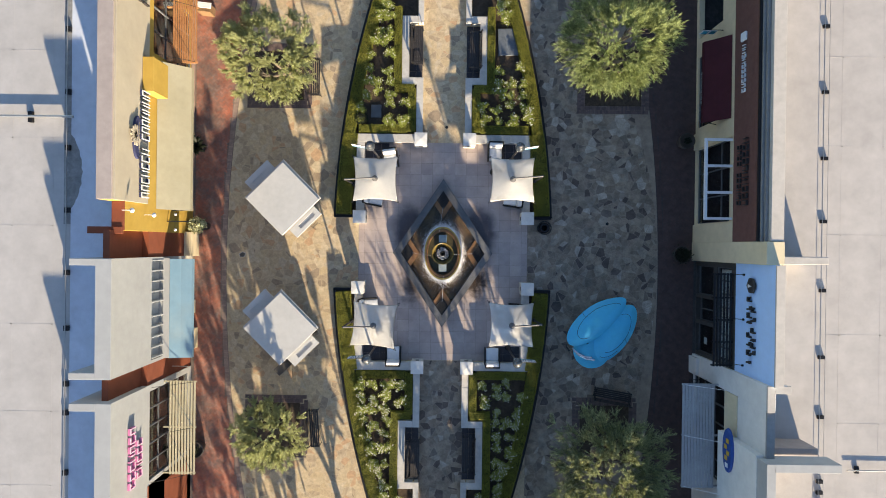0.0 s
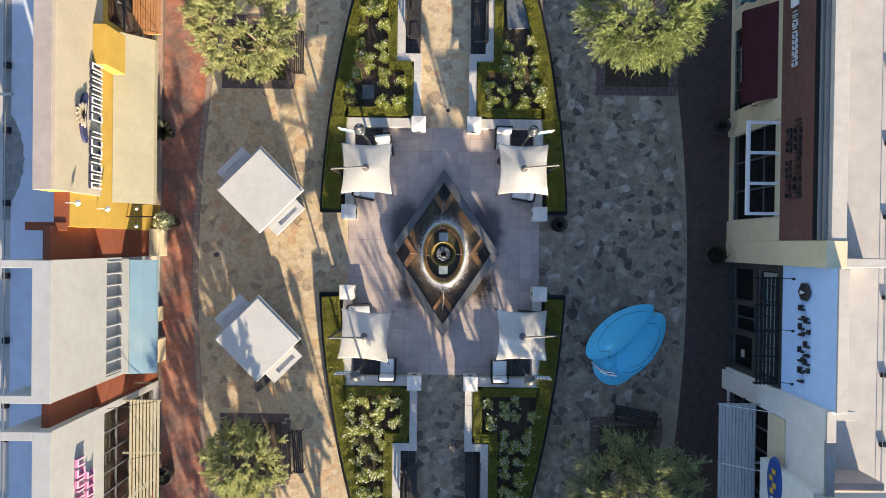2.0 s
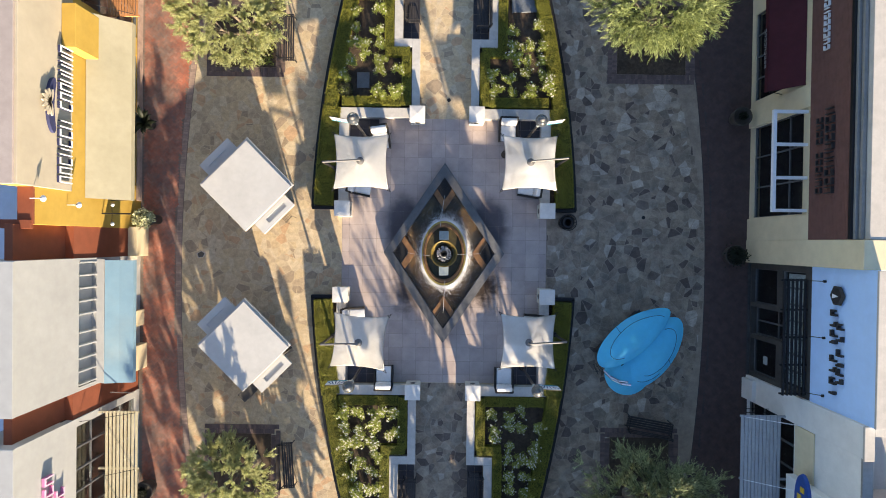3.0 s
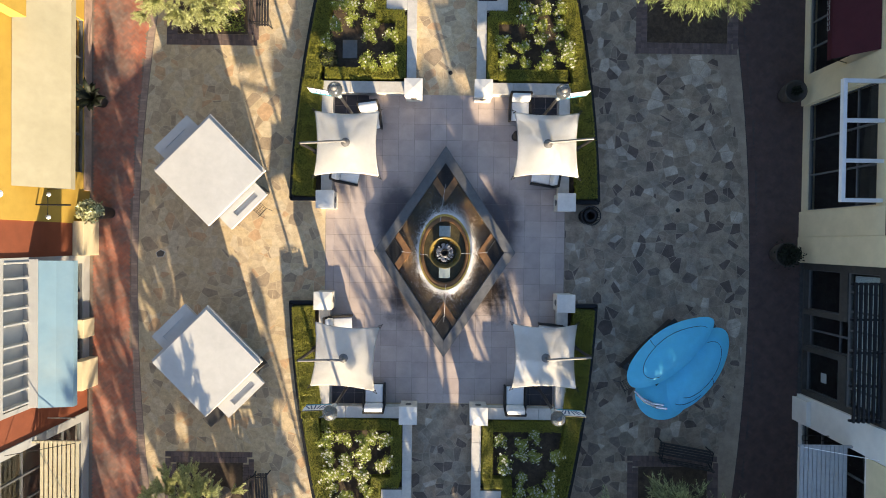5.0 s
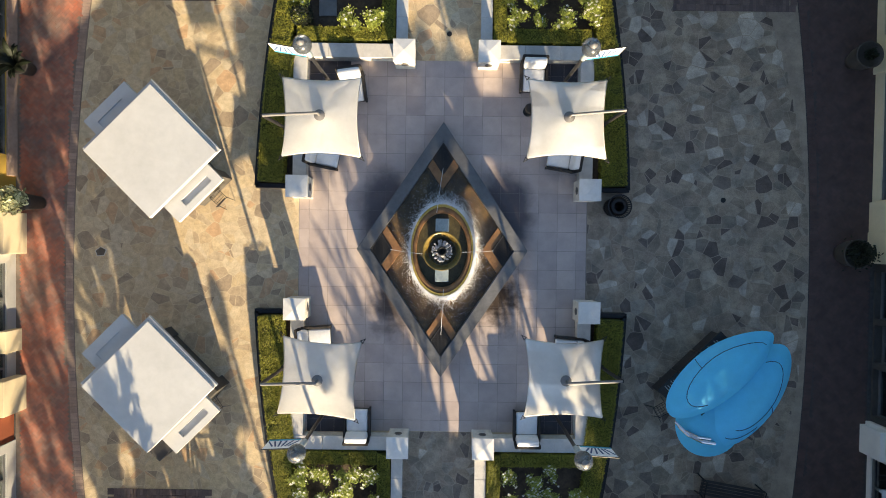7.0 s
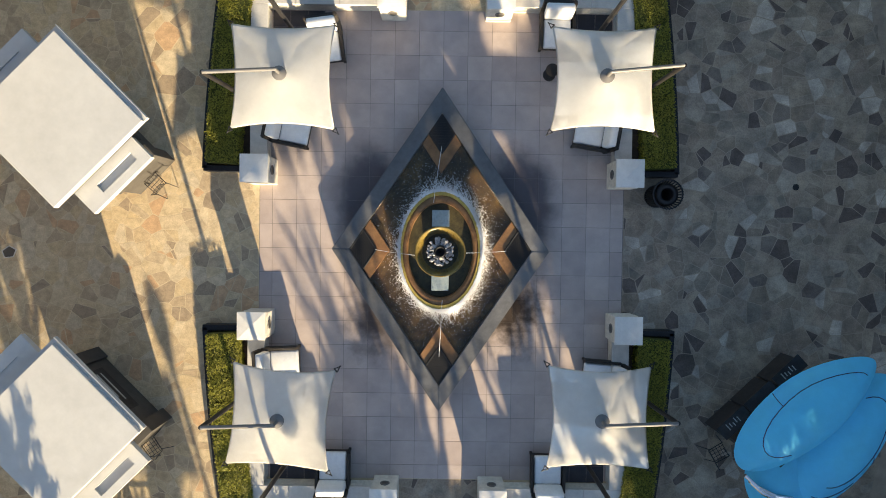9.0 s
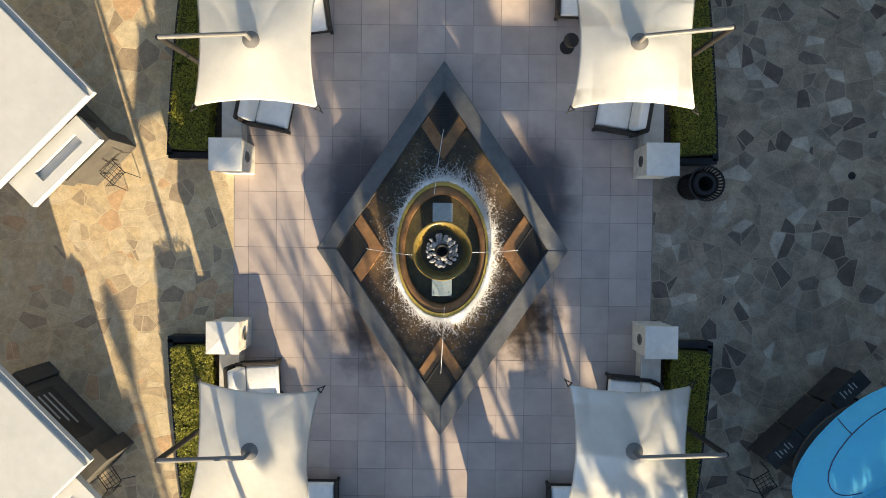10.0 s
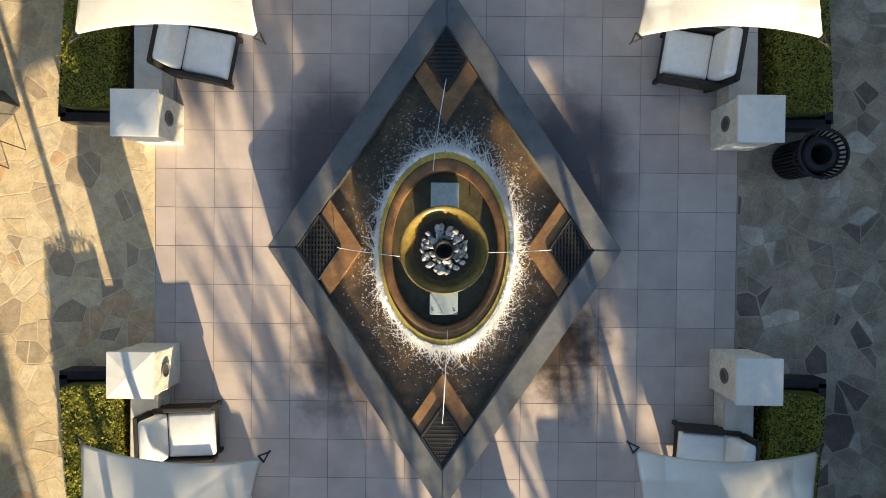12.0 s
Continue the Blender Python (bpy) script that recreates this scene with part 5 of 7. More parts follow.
# ---- cantilever sail umbrellas ----
def umbrella(name_label):
    """Built with its hub at the origin's height line, the pole towards -x."""
    t = thing("cantilever_umbrella", pose(0, 0, 0), name_label, "umbrella", "sail umbrellas")
    c, zc, zt = 1.15, 1.95, 2.42
    n = 46
    bm = B()
    grid = []
    for i in range(n + 1):
        row = []
        for j in range(n + 1):
            u, v = 2 * i / n - 1, 2 * j / n - 1
            px = c * u * (1 - 0.105 * (1 - v * v) * abs(u) ** 1.5)
            py = c * v * (1 - 0.105 * (1 - u * u) * abs(v) ** 1.5)
            r = max(abs(u), abs(v))
            d2 = u * u + v * v
            z = zc + 0.06 * (1 - u * u) * (1 - v * v) + 0.075 * (2 - d2) + 0.09 * math.exp(-7 * d2)
            row.append(bm.verts.new((px, py, z)))
        grid.append(row)
    for i in range(n):
        for j in range(n):
            bm.faces.new((grid[i][j], grid[i + 1][j], grid[i + 1][j + 1], grid[i][j + 1]))
    bmesh.ops.solidify(bm, geom=bm.faces[:], thickness=0.006)
    part("canopy", bm, M_CANVAS, t, "taut white canvas canopy with scalloped edges", True)
    bm = B()
    turned(bm, [(0.0, 2.31), (0.05, 2.31), (0.155, 2.265), (0.155, 2.23), (0.0, 2.23)], 28)
    part("hub", bm, M_GREYPAINT, t, "round steel hub disc")
    bm = B()
    path_rod(bm, [(0.0, 0.0, 2.30), (0.0, 0.0, 2.56), (-1.46, -0.12, 2.70)], 0.042, 12)
    part("arm", bm, M_GREYPAINT, t, "grey steel arm")
    bm = B()
    path_rod(bm, [(-1.46, -0.12, 2.70), (-1.40, -0.1, 1.5), (-1.36, -0.1, 0.1)], 0.052, 12)
    part("pole", bm, M_BRONZE, t, "dark steel pole")
    bm = B()
    rod(bm, (-1.36, -0.1, 0.05), (-1.36, -0.1, 0.75), 0.12, 0.09, 16)
    part("pole_sleeve", bm, M_BLACK, t, "black base sleeve")
    for sx in (-1, 1):
        for sy in (-1, 1):
            bm = B()
            d = Vector((sx, sy, -0.35)).normalized()
            p = Vector((sx * c * 0.985, sy * c * 0.985, zc + 0.002))
            q = Vector((-d.y, d.x, 0)).normalized()
            rod(bm, p + q * 0.05, p + d * 0.12, 0.011, seg=6)
            rod(bm, p - q * 0.05, p + d * 0.12, 0.011, seg=6)
            rod(bm, p + q * 0.06, p - q * 0.06, 0.014, seg=6)
            rod(bm, p + d * 0.09, p + d * 0.15, 0.02, 0.012, 8)
            part("corner_clip", bm, M_BRONZE, t, "dark metal corner clip")
    for sx, sy in ((-1, -1), (1, 1), (-1, 1), (1, -1)):
        bm = B()
        path_rod(bm, [(0, 0, 2.16), (sx * c * 0.5, sy * c * 0.5, 2.03), (sx * c * 0.97, sy * c * 0.97, zc - 0.03)], 0.011, 6)
        part("rib", bm, M_STEEL, t)
    return t


u0 = umbrella("white square sail umbrella on a side pole over two lounge chairs")
copy_thing(u0, pose(3.54, 3.62, 0, 0, 0, 180) @ pose(0, 0, 0))
copy_thing(u0, pose(-3.46, -3.90, 0, 0, 0, -4))
copy_thing(u0, pose(3.58, -3.81, 0, 0, 0, 180))
u0.matrix_world = pose(-3.47, 3.58, 0, 0, 0, 0)


# ---- lounge chairs ----
def lounge_chair():
    """Faces +x, centred on its seat."""
    t = thing("lounge_chair", pose(0, 0, 0), "dark wicker lounge chair with off-white seat and back cushions", "chair", "lounge chairs under the umbrellas")
    bm = B()
    box(bm, -0.42, -0.40, 0.10, 0.44, 0.40, 0.30, 0.02)
    part("seat_frame", bm, M_WICKER, t, "woven dark base")
    bm = B()
    vs = [(-0.46, -0.41), (-0.36, -0.41), (-0.36, 0.41), (-0.46, 0.41)]
    lo = [bm.verts.new((x, y, 0.10)) for x, y in vs]
    hi = [bm.verts.new((x - 0.10, y * 0.98, 0.80)) for x, y in vs]
    bm.faces.new(hi)
    bm.faces.new(lo[::-1])
    for q in range(4):
        bm.faces.new((lo[q], lo[(q + 1) % 4], hi[(q + 1) % 4], hi[q]))
    bmesh.ops.bevel(bm, geom=bm.edges[:], offset=0.02, segments=2, affect="EDGES")
    part("backrest", bm, M_WICKER, t, "woven dark back")
    for s in (-1, 1):
        bm = B()
        box(bm, -0.42, s * 0.36, 0.28, 0.47, s * 0.43, 0.50, 0.015)
        part("arm", bm, M_WICKER, t, "woven dark arm")
        for x in (-0.40, 0.42):
            bm = B()
            box(bm, x - 0.03, s * 0.37 - 0.03, 0, x + 0.03, s * 0.37 + 0.03, 0.12)
            part("leg", bm, M_WICKER, t)
    bm = B()
    box(bm, -0.22, -0.335, 0.30, 0.47, 0.335, 0.44, 0.045)
    part("seat_cushion", bm, M_CUSHION, t, "", True)
    bm = B()
    box(bm, -0.40, -0.345, 0.40, -0.20, 0.345, 0.86, 0.06)
    bmesh.ops.rotate(bm, verts=bm.verts, cent=(-0.3, 0, 0.4), matrix=Matrix.Rotation(radians(-10), 3, "Y"))
    part("back_cushion", bm, M_CUSHION, t, "", True)
    return t


ch0 = lounge_chair()
for x, y, a in ((3.76, 2.74, 171), (-3.92, -3.07, 3), (4.07, -3.30, 176), (-2.86, 4.85, -82), (2.80, 5.25, -91), (-2.58, -5.72, 90), (2.76, -5.75, 90)):
    copy_thing(ch0, pose(x, y, 0, 0, 0, a))
ch0.matrix_world = pose(-3.70, 2.74, 0, 0, 0, -11)
st = thing("side_table", pose(2.69, 4.24, 0, 0, 0, 12), "small dark round metal side table", "table")
bm = B()
turned(bm, [(0.0, 0.46), (0.15, 0.46), (0.16, 0.445), (0.15, 0.43), (0.0, 0.43)], 24)
part("tabletop", bm, M_BRONZE, st)
bm = B()
turned(bm, [(0.0, 0.0), (0.16, 0.0), (0.15, 0.02), (0.02, 0.04), (0.02, 0.43), (0.0, 0.43)], 20)
part("pedestal", bm, M_BRONZE, st)
t = thing("side_table", pose(-3.25, -4.35, 0, 0, 0, 38), "small square teak side table under the umbrella", "table")
for i in range(5):
    bm = B()
    box(bm, -0.26 + 0.105 * i, -0.26, 0.42, -0.26 + 0.105 * i + 0.095, 0.26, 0.45, 0.004)
    part("slat", bm, M_TABLE, t)
for x in (-0.22, 0.22):
    for y in (-0.22, 0.22):
        bm = B()
        box(bm, x - 0.025, y - 0.025, 0, x + 0.025, y + 0.025, 0.42)
        part("leg", bm, M_TABLE, t)


# ---- street lamps with banners ----
def street_lamp(out, north):
    """out: side the banner points to."""
    t = thing("street_lamp", pose(0, 0, 0), "dark post lamp with a frosted globe and a printed banner", "street lamp", "lamps round the plaza")
    bm = B()
    turned(bm, [(0.0, 0.0), (0.16, 0.0), (0.16, 0.05), (0.10, 0.12), (0.075, 0.5), (0.055, 0.6), (0.05, 3.4), (0.0, 3.4)], 18)
    part("post", bm, M_BRONZE, t, "dark bronze post")
    bm = B()
    turned(bm, [(0.05, 3.4), (0.075, 3.42), (0.075, 3.72), (0.06, 3.75), (0.06, 3.95), (0.10, 3.98), (0.10, 4.04), (0.0, 4.04)], 18)
    part("collar", bm, M_PLATE, t, "pale metal collar")
    bm = B()
    turned(bm, [(0.09, 4.03), (0.17, 4.10), (0.225, 4.22), (0.235, 4.32), (0.205, 4.42), (0.12, 4.50), (0.0, 4.53)], 24)
    part("globe", bm, M_LAMPGLASS, t, "frosted globe", True)
    bm = B()
    turned(bm, [(0.10, 4.512), (0.09, 4.54), (0.03, 4.56), (0.0, 4.60)], 24)
    part("cap", bm, M_GREYPAINT, t, "grey metal cap", True)
    for z in (3.93, 3.22):
        bm = B()
        rod(bm, (0, 0, z), (out * 1.0, 0, z), 0.015, seg=8)
        part("banner_arm", bm, M_BRONZE, t)
    bm = B()
    box(bm, out * 0.12, -0.006, 3.23, out * 0.98, 0.006, 3.92)
    bn = part("banner", bm, M_BANNER, t, "white fabric banner with blue print")
    for q in range(6):
        bm = B()
        x = out * (0.26 + 0.12 * q)
        m = Matrix.Rotation(radians(-28 + 11 * q), 4, "Y")
        for face in (-1, 1):
            bm2 = bmesh.ops.create_cube(bm, size=1, matrix=Matrix.Translation((x, face * 0.009, 3.56)) @ m @ Matrix.Diagonal((0.045, 0.004, 0.42, 1)))
        part("print_bar", bm, M_NAVYPRINT, bn)
    bm = B()
    for face in (-1, 1):
        box(bm, out * 0.13, face * 0.007, 3.24, out * 0.97, face * 0.011, 3.33)
    part("print_band", bm, M_TEAL, bn, "teal band")
    return t


l0, l1 = street_lamp(-1, 1), street_lamp(1, 1)
copy_thing(l0, pose(-3.52, -5.22, 0, 0, 0, 3))
copy_thing(l1, pose(3.62, -5.30, 0, 0, 0, -3))
copy_thing(l0, pose(-2.4, -18.1, 0, 0, 0, 3))
l0.matrix_world = pose(-3.47, 4.88, 0, 0, 0, -9)
l1.matrix_world = pose(3.62, 4.90, 0, 0, 0, 9)


# ---- white kiosks ----
def kiosk(label):
    """Square kiosk; local x along its long counters. Annex roofs on two opposite sides."""
    t = thing("kiosk", pose(0, 0, 0), label, "kiosk", "white kiosks")
    s, z = 1.30, 2.62
    bm = B()
    box(bm, -s, -s, z - 0.16, s, s, z, 0.015)
    part("roof", bm, M_KIOSK, t, "flat white roof slab")
    for ax, ay, bx, by in ((-s - 0.09, -s - 0.09, -s, s), (-s, -s - 0.09, s, -s)):
        bm = B()
        box(bm, ax, ay, z - 0.16, bx, by, z - 0.08, 0.006)
        part("roof_ledge", bm, M_KIOSK, t, "white ledge below the roof edge")
    bm = B()
    box(bm, -0.45, -0.95, 0.0, s - 0.30, 0.95, z - 0.16, 0.01)
    part("cabin", bm, M_DARKPANEL, t, "dark panelled cabin")
    bm = B()
    box(bm, -s - 0.108, -s - 0.09, z - 0.16, -s - 0.092, s, z - 0.045, 0.003)
    part("roof_lip", bm, M_KIOSK, t, "thin white metal lip along the roof gutter")
    for sg, dx, zz, w, depth, slot, sink in ((1, 0.02, 2.36, 0.86, 0.56, (-0.60, 0.40), 0.08), (-1, 0.03, 2.30, 0.80, 0.72, (-0.40, 0.52), 0.035)):
        an = new("annex")
        an.parent = t
        bm = B()
        y0, y1 = sg * (s - 0.04), sg * (s + depth)
        ya, yb = min(y0, y1), max(y0, y1)
        x0, x1 = -w + dx, w + dx
        gx0, gx1 = dx + slot[0], dx + slot[1]
        ga, gb = (ya + yb) / 2 - 0.09, (ya + yb) / 2 + 0.12
        box(bm, x0, ya, zz - 0.14, gx0, yb, zz)
        box(bm, gx1, ya, zz - 0.14, x1, yb, zz)
        box(bm, gx0, ya, zz - 0.14, gx1, ga, zz)
        box(bm, gx0, gb, zz - 0.14, gx1, yb, zz)
        box(bm, gx0, ga, zz - 0.14, gx1, gb, zz - sink)
        part("annex_roof", bm, M_KIOSK, an, "lower white roof with a sunken slot")
        bm = B()
        box(bm, x0 + 0.25, sg * 0.95, 0, x1 - 0.25, sg * 1.30, 1.05, 0.01)
        part("counter", bm, M_DARKPANEL, an, "dark counter")
    bm = B()
    box(bm, -0.465, -0.75, 0.45, -0.45, 0.55, 1.55, 0.004)
    sg2 = part("sign_panel", bm, M_BENCH, t, "dark sign panel with pale lines")
    for q in range(5):
        bm = B()
        box(bm, -0.47, -0.62, 0.65 + 0.16 * q, -0.465, 0.25 - 0.12 * (q % 3), 0.70 + 0.16 * q)
        part("print_line", bm, M_LABEL, sg2)
    return t


k0 = kiosk("white flat-roofed kiosk standing diagonally on the flagstones")
copy_thing(k0, pose(-8.08, -4.06, 0, 0, 0, 225))
k0.matrix_world = pose(-8.04, 2.46, 0, 0, 0, 225)


def wire_chair(label):
    t = thing("wire_chair", pose(0, 0, 0), label, "chair", "wire chairs by the kiosks")
    for sx in (-1, 1):
        bm = B()
        path_rod(bm, [(sx * 0.20, -0.26, 0), (sx * 0.19, -0.20, 0.44), (sx * 0.18, 0.20, 0.45), (sx * 0.17, 0.28, 0.86)], 0.010, 6)
        rod(bm, (sx * 0.18, 0.16, 0.44), (sx * 0.20, 0.30, 0), 0.010, seg=6)
        part("side_frame", bm, M_BLACK, t)
    for q in range(5):
        bm = B()
        rod(bm, (-0.18, -0.18 + 0.09 * q, 0.45), (0.18, -0.18 + 0.09 * q, 0.45), 0.007, seg=6)
        part("seat_wire", bm, M_BLACK, t)
    for q in range(4):
        bm = B()
        rod(bm, (-0.13 + 0.087 * q, -0.2, 0.447), (-0.13 + 0.087 * q, 0.2, 0.447), 0.006, seg=6)
        part("seat_wire", bm, M_BLACK, t)
    for q in range(4):
        bm = B()
        rod(bm, (-0.17, 0.22 + 0.018 * q, 0.55 + 0.10 * q), (0.17, 0.22 + 0.018 * q, 0.55 + 0.10 * q), 0.007, seg=6)
        part("back_wire", bm, M_BLACK, t)
    return t


w0 = wire_chair("thin black wire chair beside the kiosk counter")
copy_thing(w0, pose(-7.05, -5.18, 0, 0, 0, 215))
copy_thing(w0, pose(6.98, -5.12, 0, 0, 0, 120))
w0.matrix_world = pose(-6.98, 1.34, 0, 0, 0, 228)


# ---- blue shell-roofed kiosk ----
egg = thing("shell_kiosk", pose(8.11, -4.09, 0, 0, 0, 44), "kiosk under a glossy blue egg-shaped shell roof", "kiosk")


def shell_point(cx, cy, hx, up, down, z0, rise, point, tilt, f, a):
    ca, sa = math.cos(a), math.sin(a)
    w = 1 - point * max(0, ca) ** 2
    return (cx + hx * f * ca, cy + tilt * f * ca + (up if sa > 0 else down) * f * sa * w, z0 + rise * (1 - f ** 2.6))


def shell_piece(form, seg=44, rings=12):
    """A domed leaf shape along local x; the last two numbers sharpen the +x end and lean the leaf."""
    bm = B()
    rows = [[bm.verts.new(shell_point(*form, 0, 0))]]
    for r in range(1, rings + 1):
        rows.append([bm.verts.new(shell_point(*form, r / rings, 2 * math.pi * q / seg)) for q in range(seg)])
    for q in range(seg):
        bm.faces.new((rows[0][0], rows[1][q], rows[1][(q + 1) % seg]))
    for r in range(1, rings):
        for q in range(seg):
            p = (q + 1) % seg
            bm.faces.new((rows[r][q], rows[r + 1][q], rows[r + 1][p], rows[r][p]))
    bmesh.ops.solidify(bm, geom=bm.faces[:], thickness=-0.03)
    bmesh.ops.recalc_face_normals(bm, faces=bm.faces)
    return bm


def shell_seam(form, f0, f1, a0, a1, n=18):
    bm = B()
    pts = []
    for q in range(n + 1):
        x, y, z = shell_point(*form, f0 + (f1 - f0) * q / n, radians(a0 + (a1 - a0) * q / n))
        pts.append((x, y, z + 0.004))
    path_rod(bm, pts, 0.010, 6)
    return bm


LOBE_A = (0.22, 0.60, 1.82, 0.83, 0.70, 2.48, 0.44, 0.34, -0.15)
LOBE_B = (0.42, -0.45, 1.70, 0.85, 0.86, 2.30, 0.42, 0.12, 0.24)
LOBE_C = (-0.92, -0.35, 0.98, 0.95, 0.95, 2.16, 0.30, 0.0, 0.0)
part("lower_shell", shell_piece(LOBE_B), M_EGG, egg, "blue lower shell", True)
part("upper_shell", shell_piece(LOBE_A), M_EGG, egg, "blue upper shell overlapping it", True)
part("end_shell", shell_piece(LOBE_C), M_EGG, egg, "blue end shell", True)
for form, f0, f1, a0, a1 in ((LOBE_A, 0.78, 0.66, -4, 222), (LOBE_A, 0.98, 0.72, 98, 104), (LOBE_B, 0.70, 0.62, 40, -160), (LOBE_B, 0.62, 0.98, -80, -86), (LOBE_B, 0.80, 0.82, -168, -110)):
    part("seam", shell_seam(form, f0, f1, a0, a1), M_NAVY, egg, "thin dark seam")
for y0, r in ((0.0, 0.055), (0.17, 0.04)):
    bm = B()
    path_rod(bm, [(-1.62, 0.30 + y0, 2.40), (-1.60, -0.05 + y0, 2.43), (-1.46, -0.42 + y0, 2.46), (-1.22, -0.72 + y0, 2.46)], r, 10)
    part("rail", bm, M_CHROME, egg, "polished steel rail")
bm = B()
turned(bm, [(0.0, 0.0), (0.95, 0.0), (0.95, 1.02), (1.0, 1.05), (0.98, 1.10), (0.0, 1.10)], 28, 1.15, 0.62)
part("counter", bm, M_DARKPANEL, egg, "dark oval counter")
for x, y in ((-0.9, 0.1), (1.0, 0.2), (0.0, -0.75)):
    bm = B()
    rod(bm, (x, y, 0), (x, y, 2.42), 0.06, seg=12)
    part("post", bm, M_BLACK, egg)
for x, printed in ((-0.82, True), (0.05, False), (0.95, True)):
    bm = B()
    box(bm, x - 0.42, 0.62, 0.10, x + 0.42, 0.66, 1.02, 0.01)
    part("sign_panel", bm, M_BENCH, egg, "black sign panel")
    bm = B()
    box(bm, x - 0.42, 0.50, 1.03, x + 0.42, 0.86, 1.06, 0.006)
    ledge = part("ledge", bm, M_BENCH, egg, "black counter ledge with pale print")
    if printed:
        for q in range(5):
            bm = B()
            box(bm, x - 0.20 + 0.08 * q, 0.62 + 0.03 * (q % 2), 1.06, x - 0.175 + 0.08 * q, 0.80 - 0.04 * (q % 3), 1.064)
            part("print_line", bm, M_LABEL, ledge)


# ---- benches ----
def bench(label):
    """Seat faces +x, long axis y."""
    t = thing("bench", pose(0, 0, 0), label, "bench", "park benches")
    L = 1.02
    for i in range(5):
        bm = B()
        box(bm, -0.22 + 0.10 * i, -L, 0.43, -0.22 + 0.10 * i + 0.08, L, 0.46, 0.006)
        part("seat_slat", bm, M_BENCH, t)
    for i in range(3):
        bm = B()
        box(bm, -0.33 - 0.03 * i, -L, 0.55 + 0.12 * i, -0.30 - 0.03 * i, L, 0.64 + 0.12 * i, 0.006)
        part("back_slat", bm, M_BENCH, t)
    for y in (-L + 0.08, L - 0.08):
        bm = B()
        path_rod(bm, [(0.26, y, 0), (0.24, y, 0.42), (-0.24, y, 0.42), (-0.40, y, 0.90)], 0.025, 8)
        path_rod(bm, [(-0.24, y, 0.42), (-0.30, y, 0.0)], 0.025, 8)
        path_rod(bm, [(0.24, y, 0.42), (0.26, y, 0.65), (-0.30, y, 0.66)], 0.020, 8)
        part("end_frame", bm, M_BLACK, t, "black metal end frame")
    return t


b0 = bench("dark slatted bench with black metal ends")
for x, y, a in ((1.60, 10.7, 180), (-1.36, -11.25, 0), (1.50, -11.0, 180), (-6.95, 9.2, 0), (-6.80, -9.70, 4), (9.25, -7.72, 80)):
    copy_thing(b0, pose(x, y, 0, 0, 0, a))
b0.matrix_world = pose(-1.42, 10.95, 0)

# ---- litter bin, drains, boxes, pots ----
bn = thing("litter_bin", pose(5.42, 1.22, 0), "black slatted metal litter bin with a flared top", "litter bin")
for i in range(30):
    a = 2 * math.pi * i / 30
    ca, sa = math.cos(a), math.sin(a)
    bm = B()
    path_rod(bm, [(0.27 * ca, 0.27 * sa, 0.03), (0.27 * ca, 0.27 * sa, 0.66), (0.36 * ca, 0.36 * sa, 0.88)], 0.017, 6)
    part("slat", bm, M_BLACK, bn)
for z, r in ((0.05, 0.27), (0.62, 0.275), (0.86, 0.355)):
    bm = B()
    turned(bm, [(r - 0.02, z - 0.02), (r + 0.01, z - 0.02), (r + 0.01, z + 0.02), (r - 0.02, z + 0.02), (r - 0.02, z - 0.02)], 30)
    part("hoop", bm, M_BLACK, bn)
bm = B()
turned(bm, [(0.0, 0.04), (0.25, 0.04), (0.25, 0.72), (0.27, 0.80), (0.16, 0.83), (0.15, 0.80), (0.13, 0.3), (0.0, 0.3)], 30)
part("liner", bm, M_BLACK, bn, "dark liner with a round opening", True)


def drain(x, y):
    t = thing("floor_drain", pose(x, y, 0), "small round dark iron drain cover in the paving", "drain", "drain covers")
    bm = B()
    turned(bm, [(0.0, 0.006), (0.06, 0.006), (0.063, 0.010), (0.08, 0.010), (0.083, 0.0)], 20)
    part("ring", bm, M_GRATE, t)
    return t


t = thing("inspection_cover", pose(-10.9, -0.41, 0, 0, 0, 20), "five-sided dark stone cover with a pale mortar rim", "cover")
for r, z, mt, nm in ((0.21, 0.002, M_CONC, "rim"), (0.175, 0.005, M_DARKPANEL, "stone")):
    bm = B()
    prism(bm, [(r * math.cos(2 * math.pi * q / 5), r * 0.8 * math.sin(2 * math.pi * q / 5)) for q in range(5)], -0.004, z)
    part(nm, bm, mt, t)
for x, y in ((8.97, 1.51), (0.16, 6.66)):
    drain(x, y)
t = thing("utility_box", pose(3.52, 11.25, 0.15, 0, 0, 2), "flat grey utility box lid among the roses", "utility box")
bm = B()
box(bm, -0.64, -0.72, 0, 0.64, 0.72, 0.14, 0.02)
part("lid", bm, M_VAULT, t)
t = thing("utility_box", pose(-3.67, 7.45, 0.15), "small grey utility box among the roses", "utility box")
bm = B()
box(bm, -0.28, -0.35, 0, 0.28, 0.35, 0.06, 0.02)
part("lid", bm, M_GREYPAINT, t)
t = thing("round_shrub", pose(-4.42, 6.98, 0.15), "dark round clipped shrub at the bed's corner", "shrub")
rng = np.random.default_rng(77)
pts = rng.normal(0, 1, (700, 3))
pts /= np.linalg.norm(pts, axis=1)[:, None]
v, fc = leaf_cards(rng, pts * np.array([0.36, 0.36, 0.30]) * rng.uniform(0.8, 1.02, (700, 1)) + np.array([0, 0, 0.32]), 0.04)
tagged(raw("foliage", v.tolist(), fc.tolist(), leafy("dark_shrub_leaf", (0.012, 0.016, 0.008), (0.03, 0.04, 0.02)), t), kind="stuff")


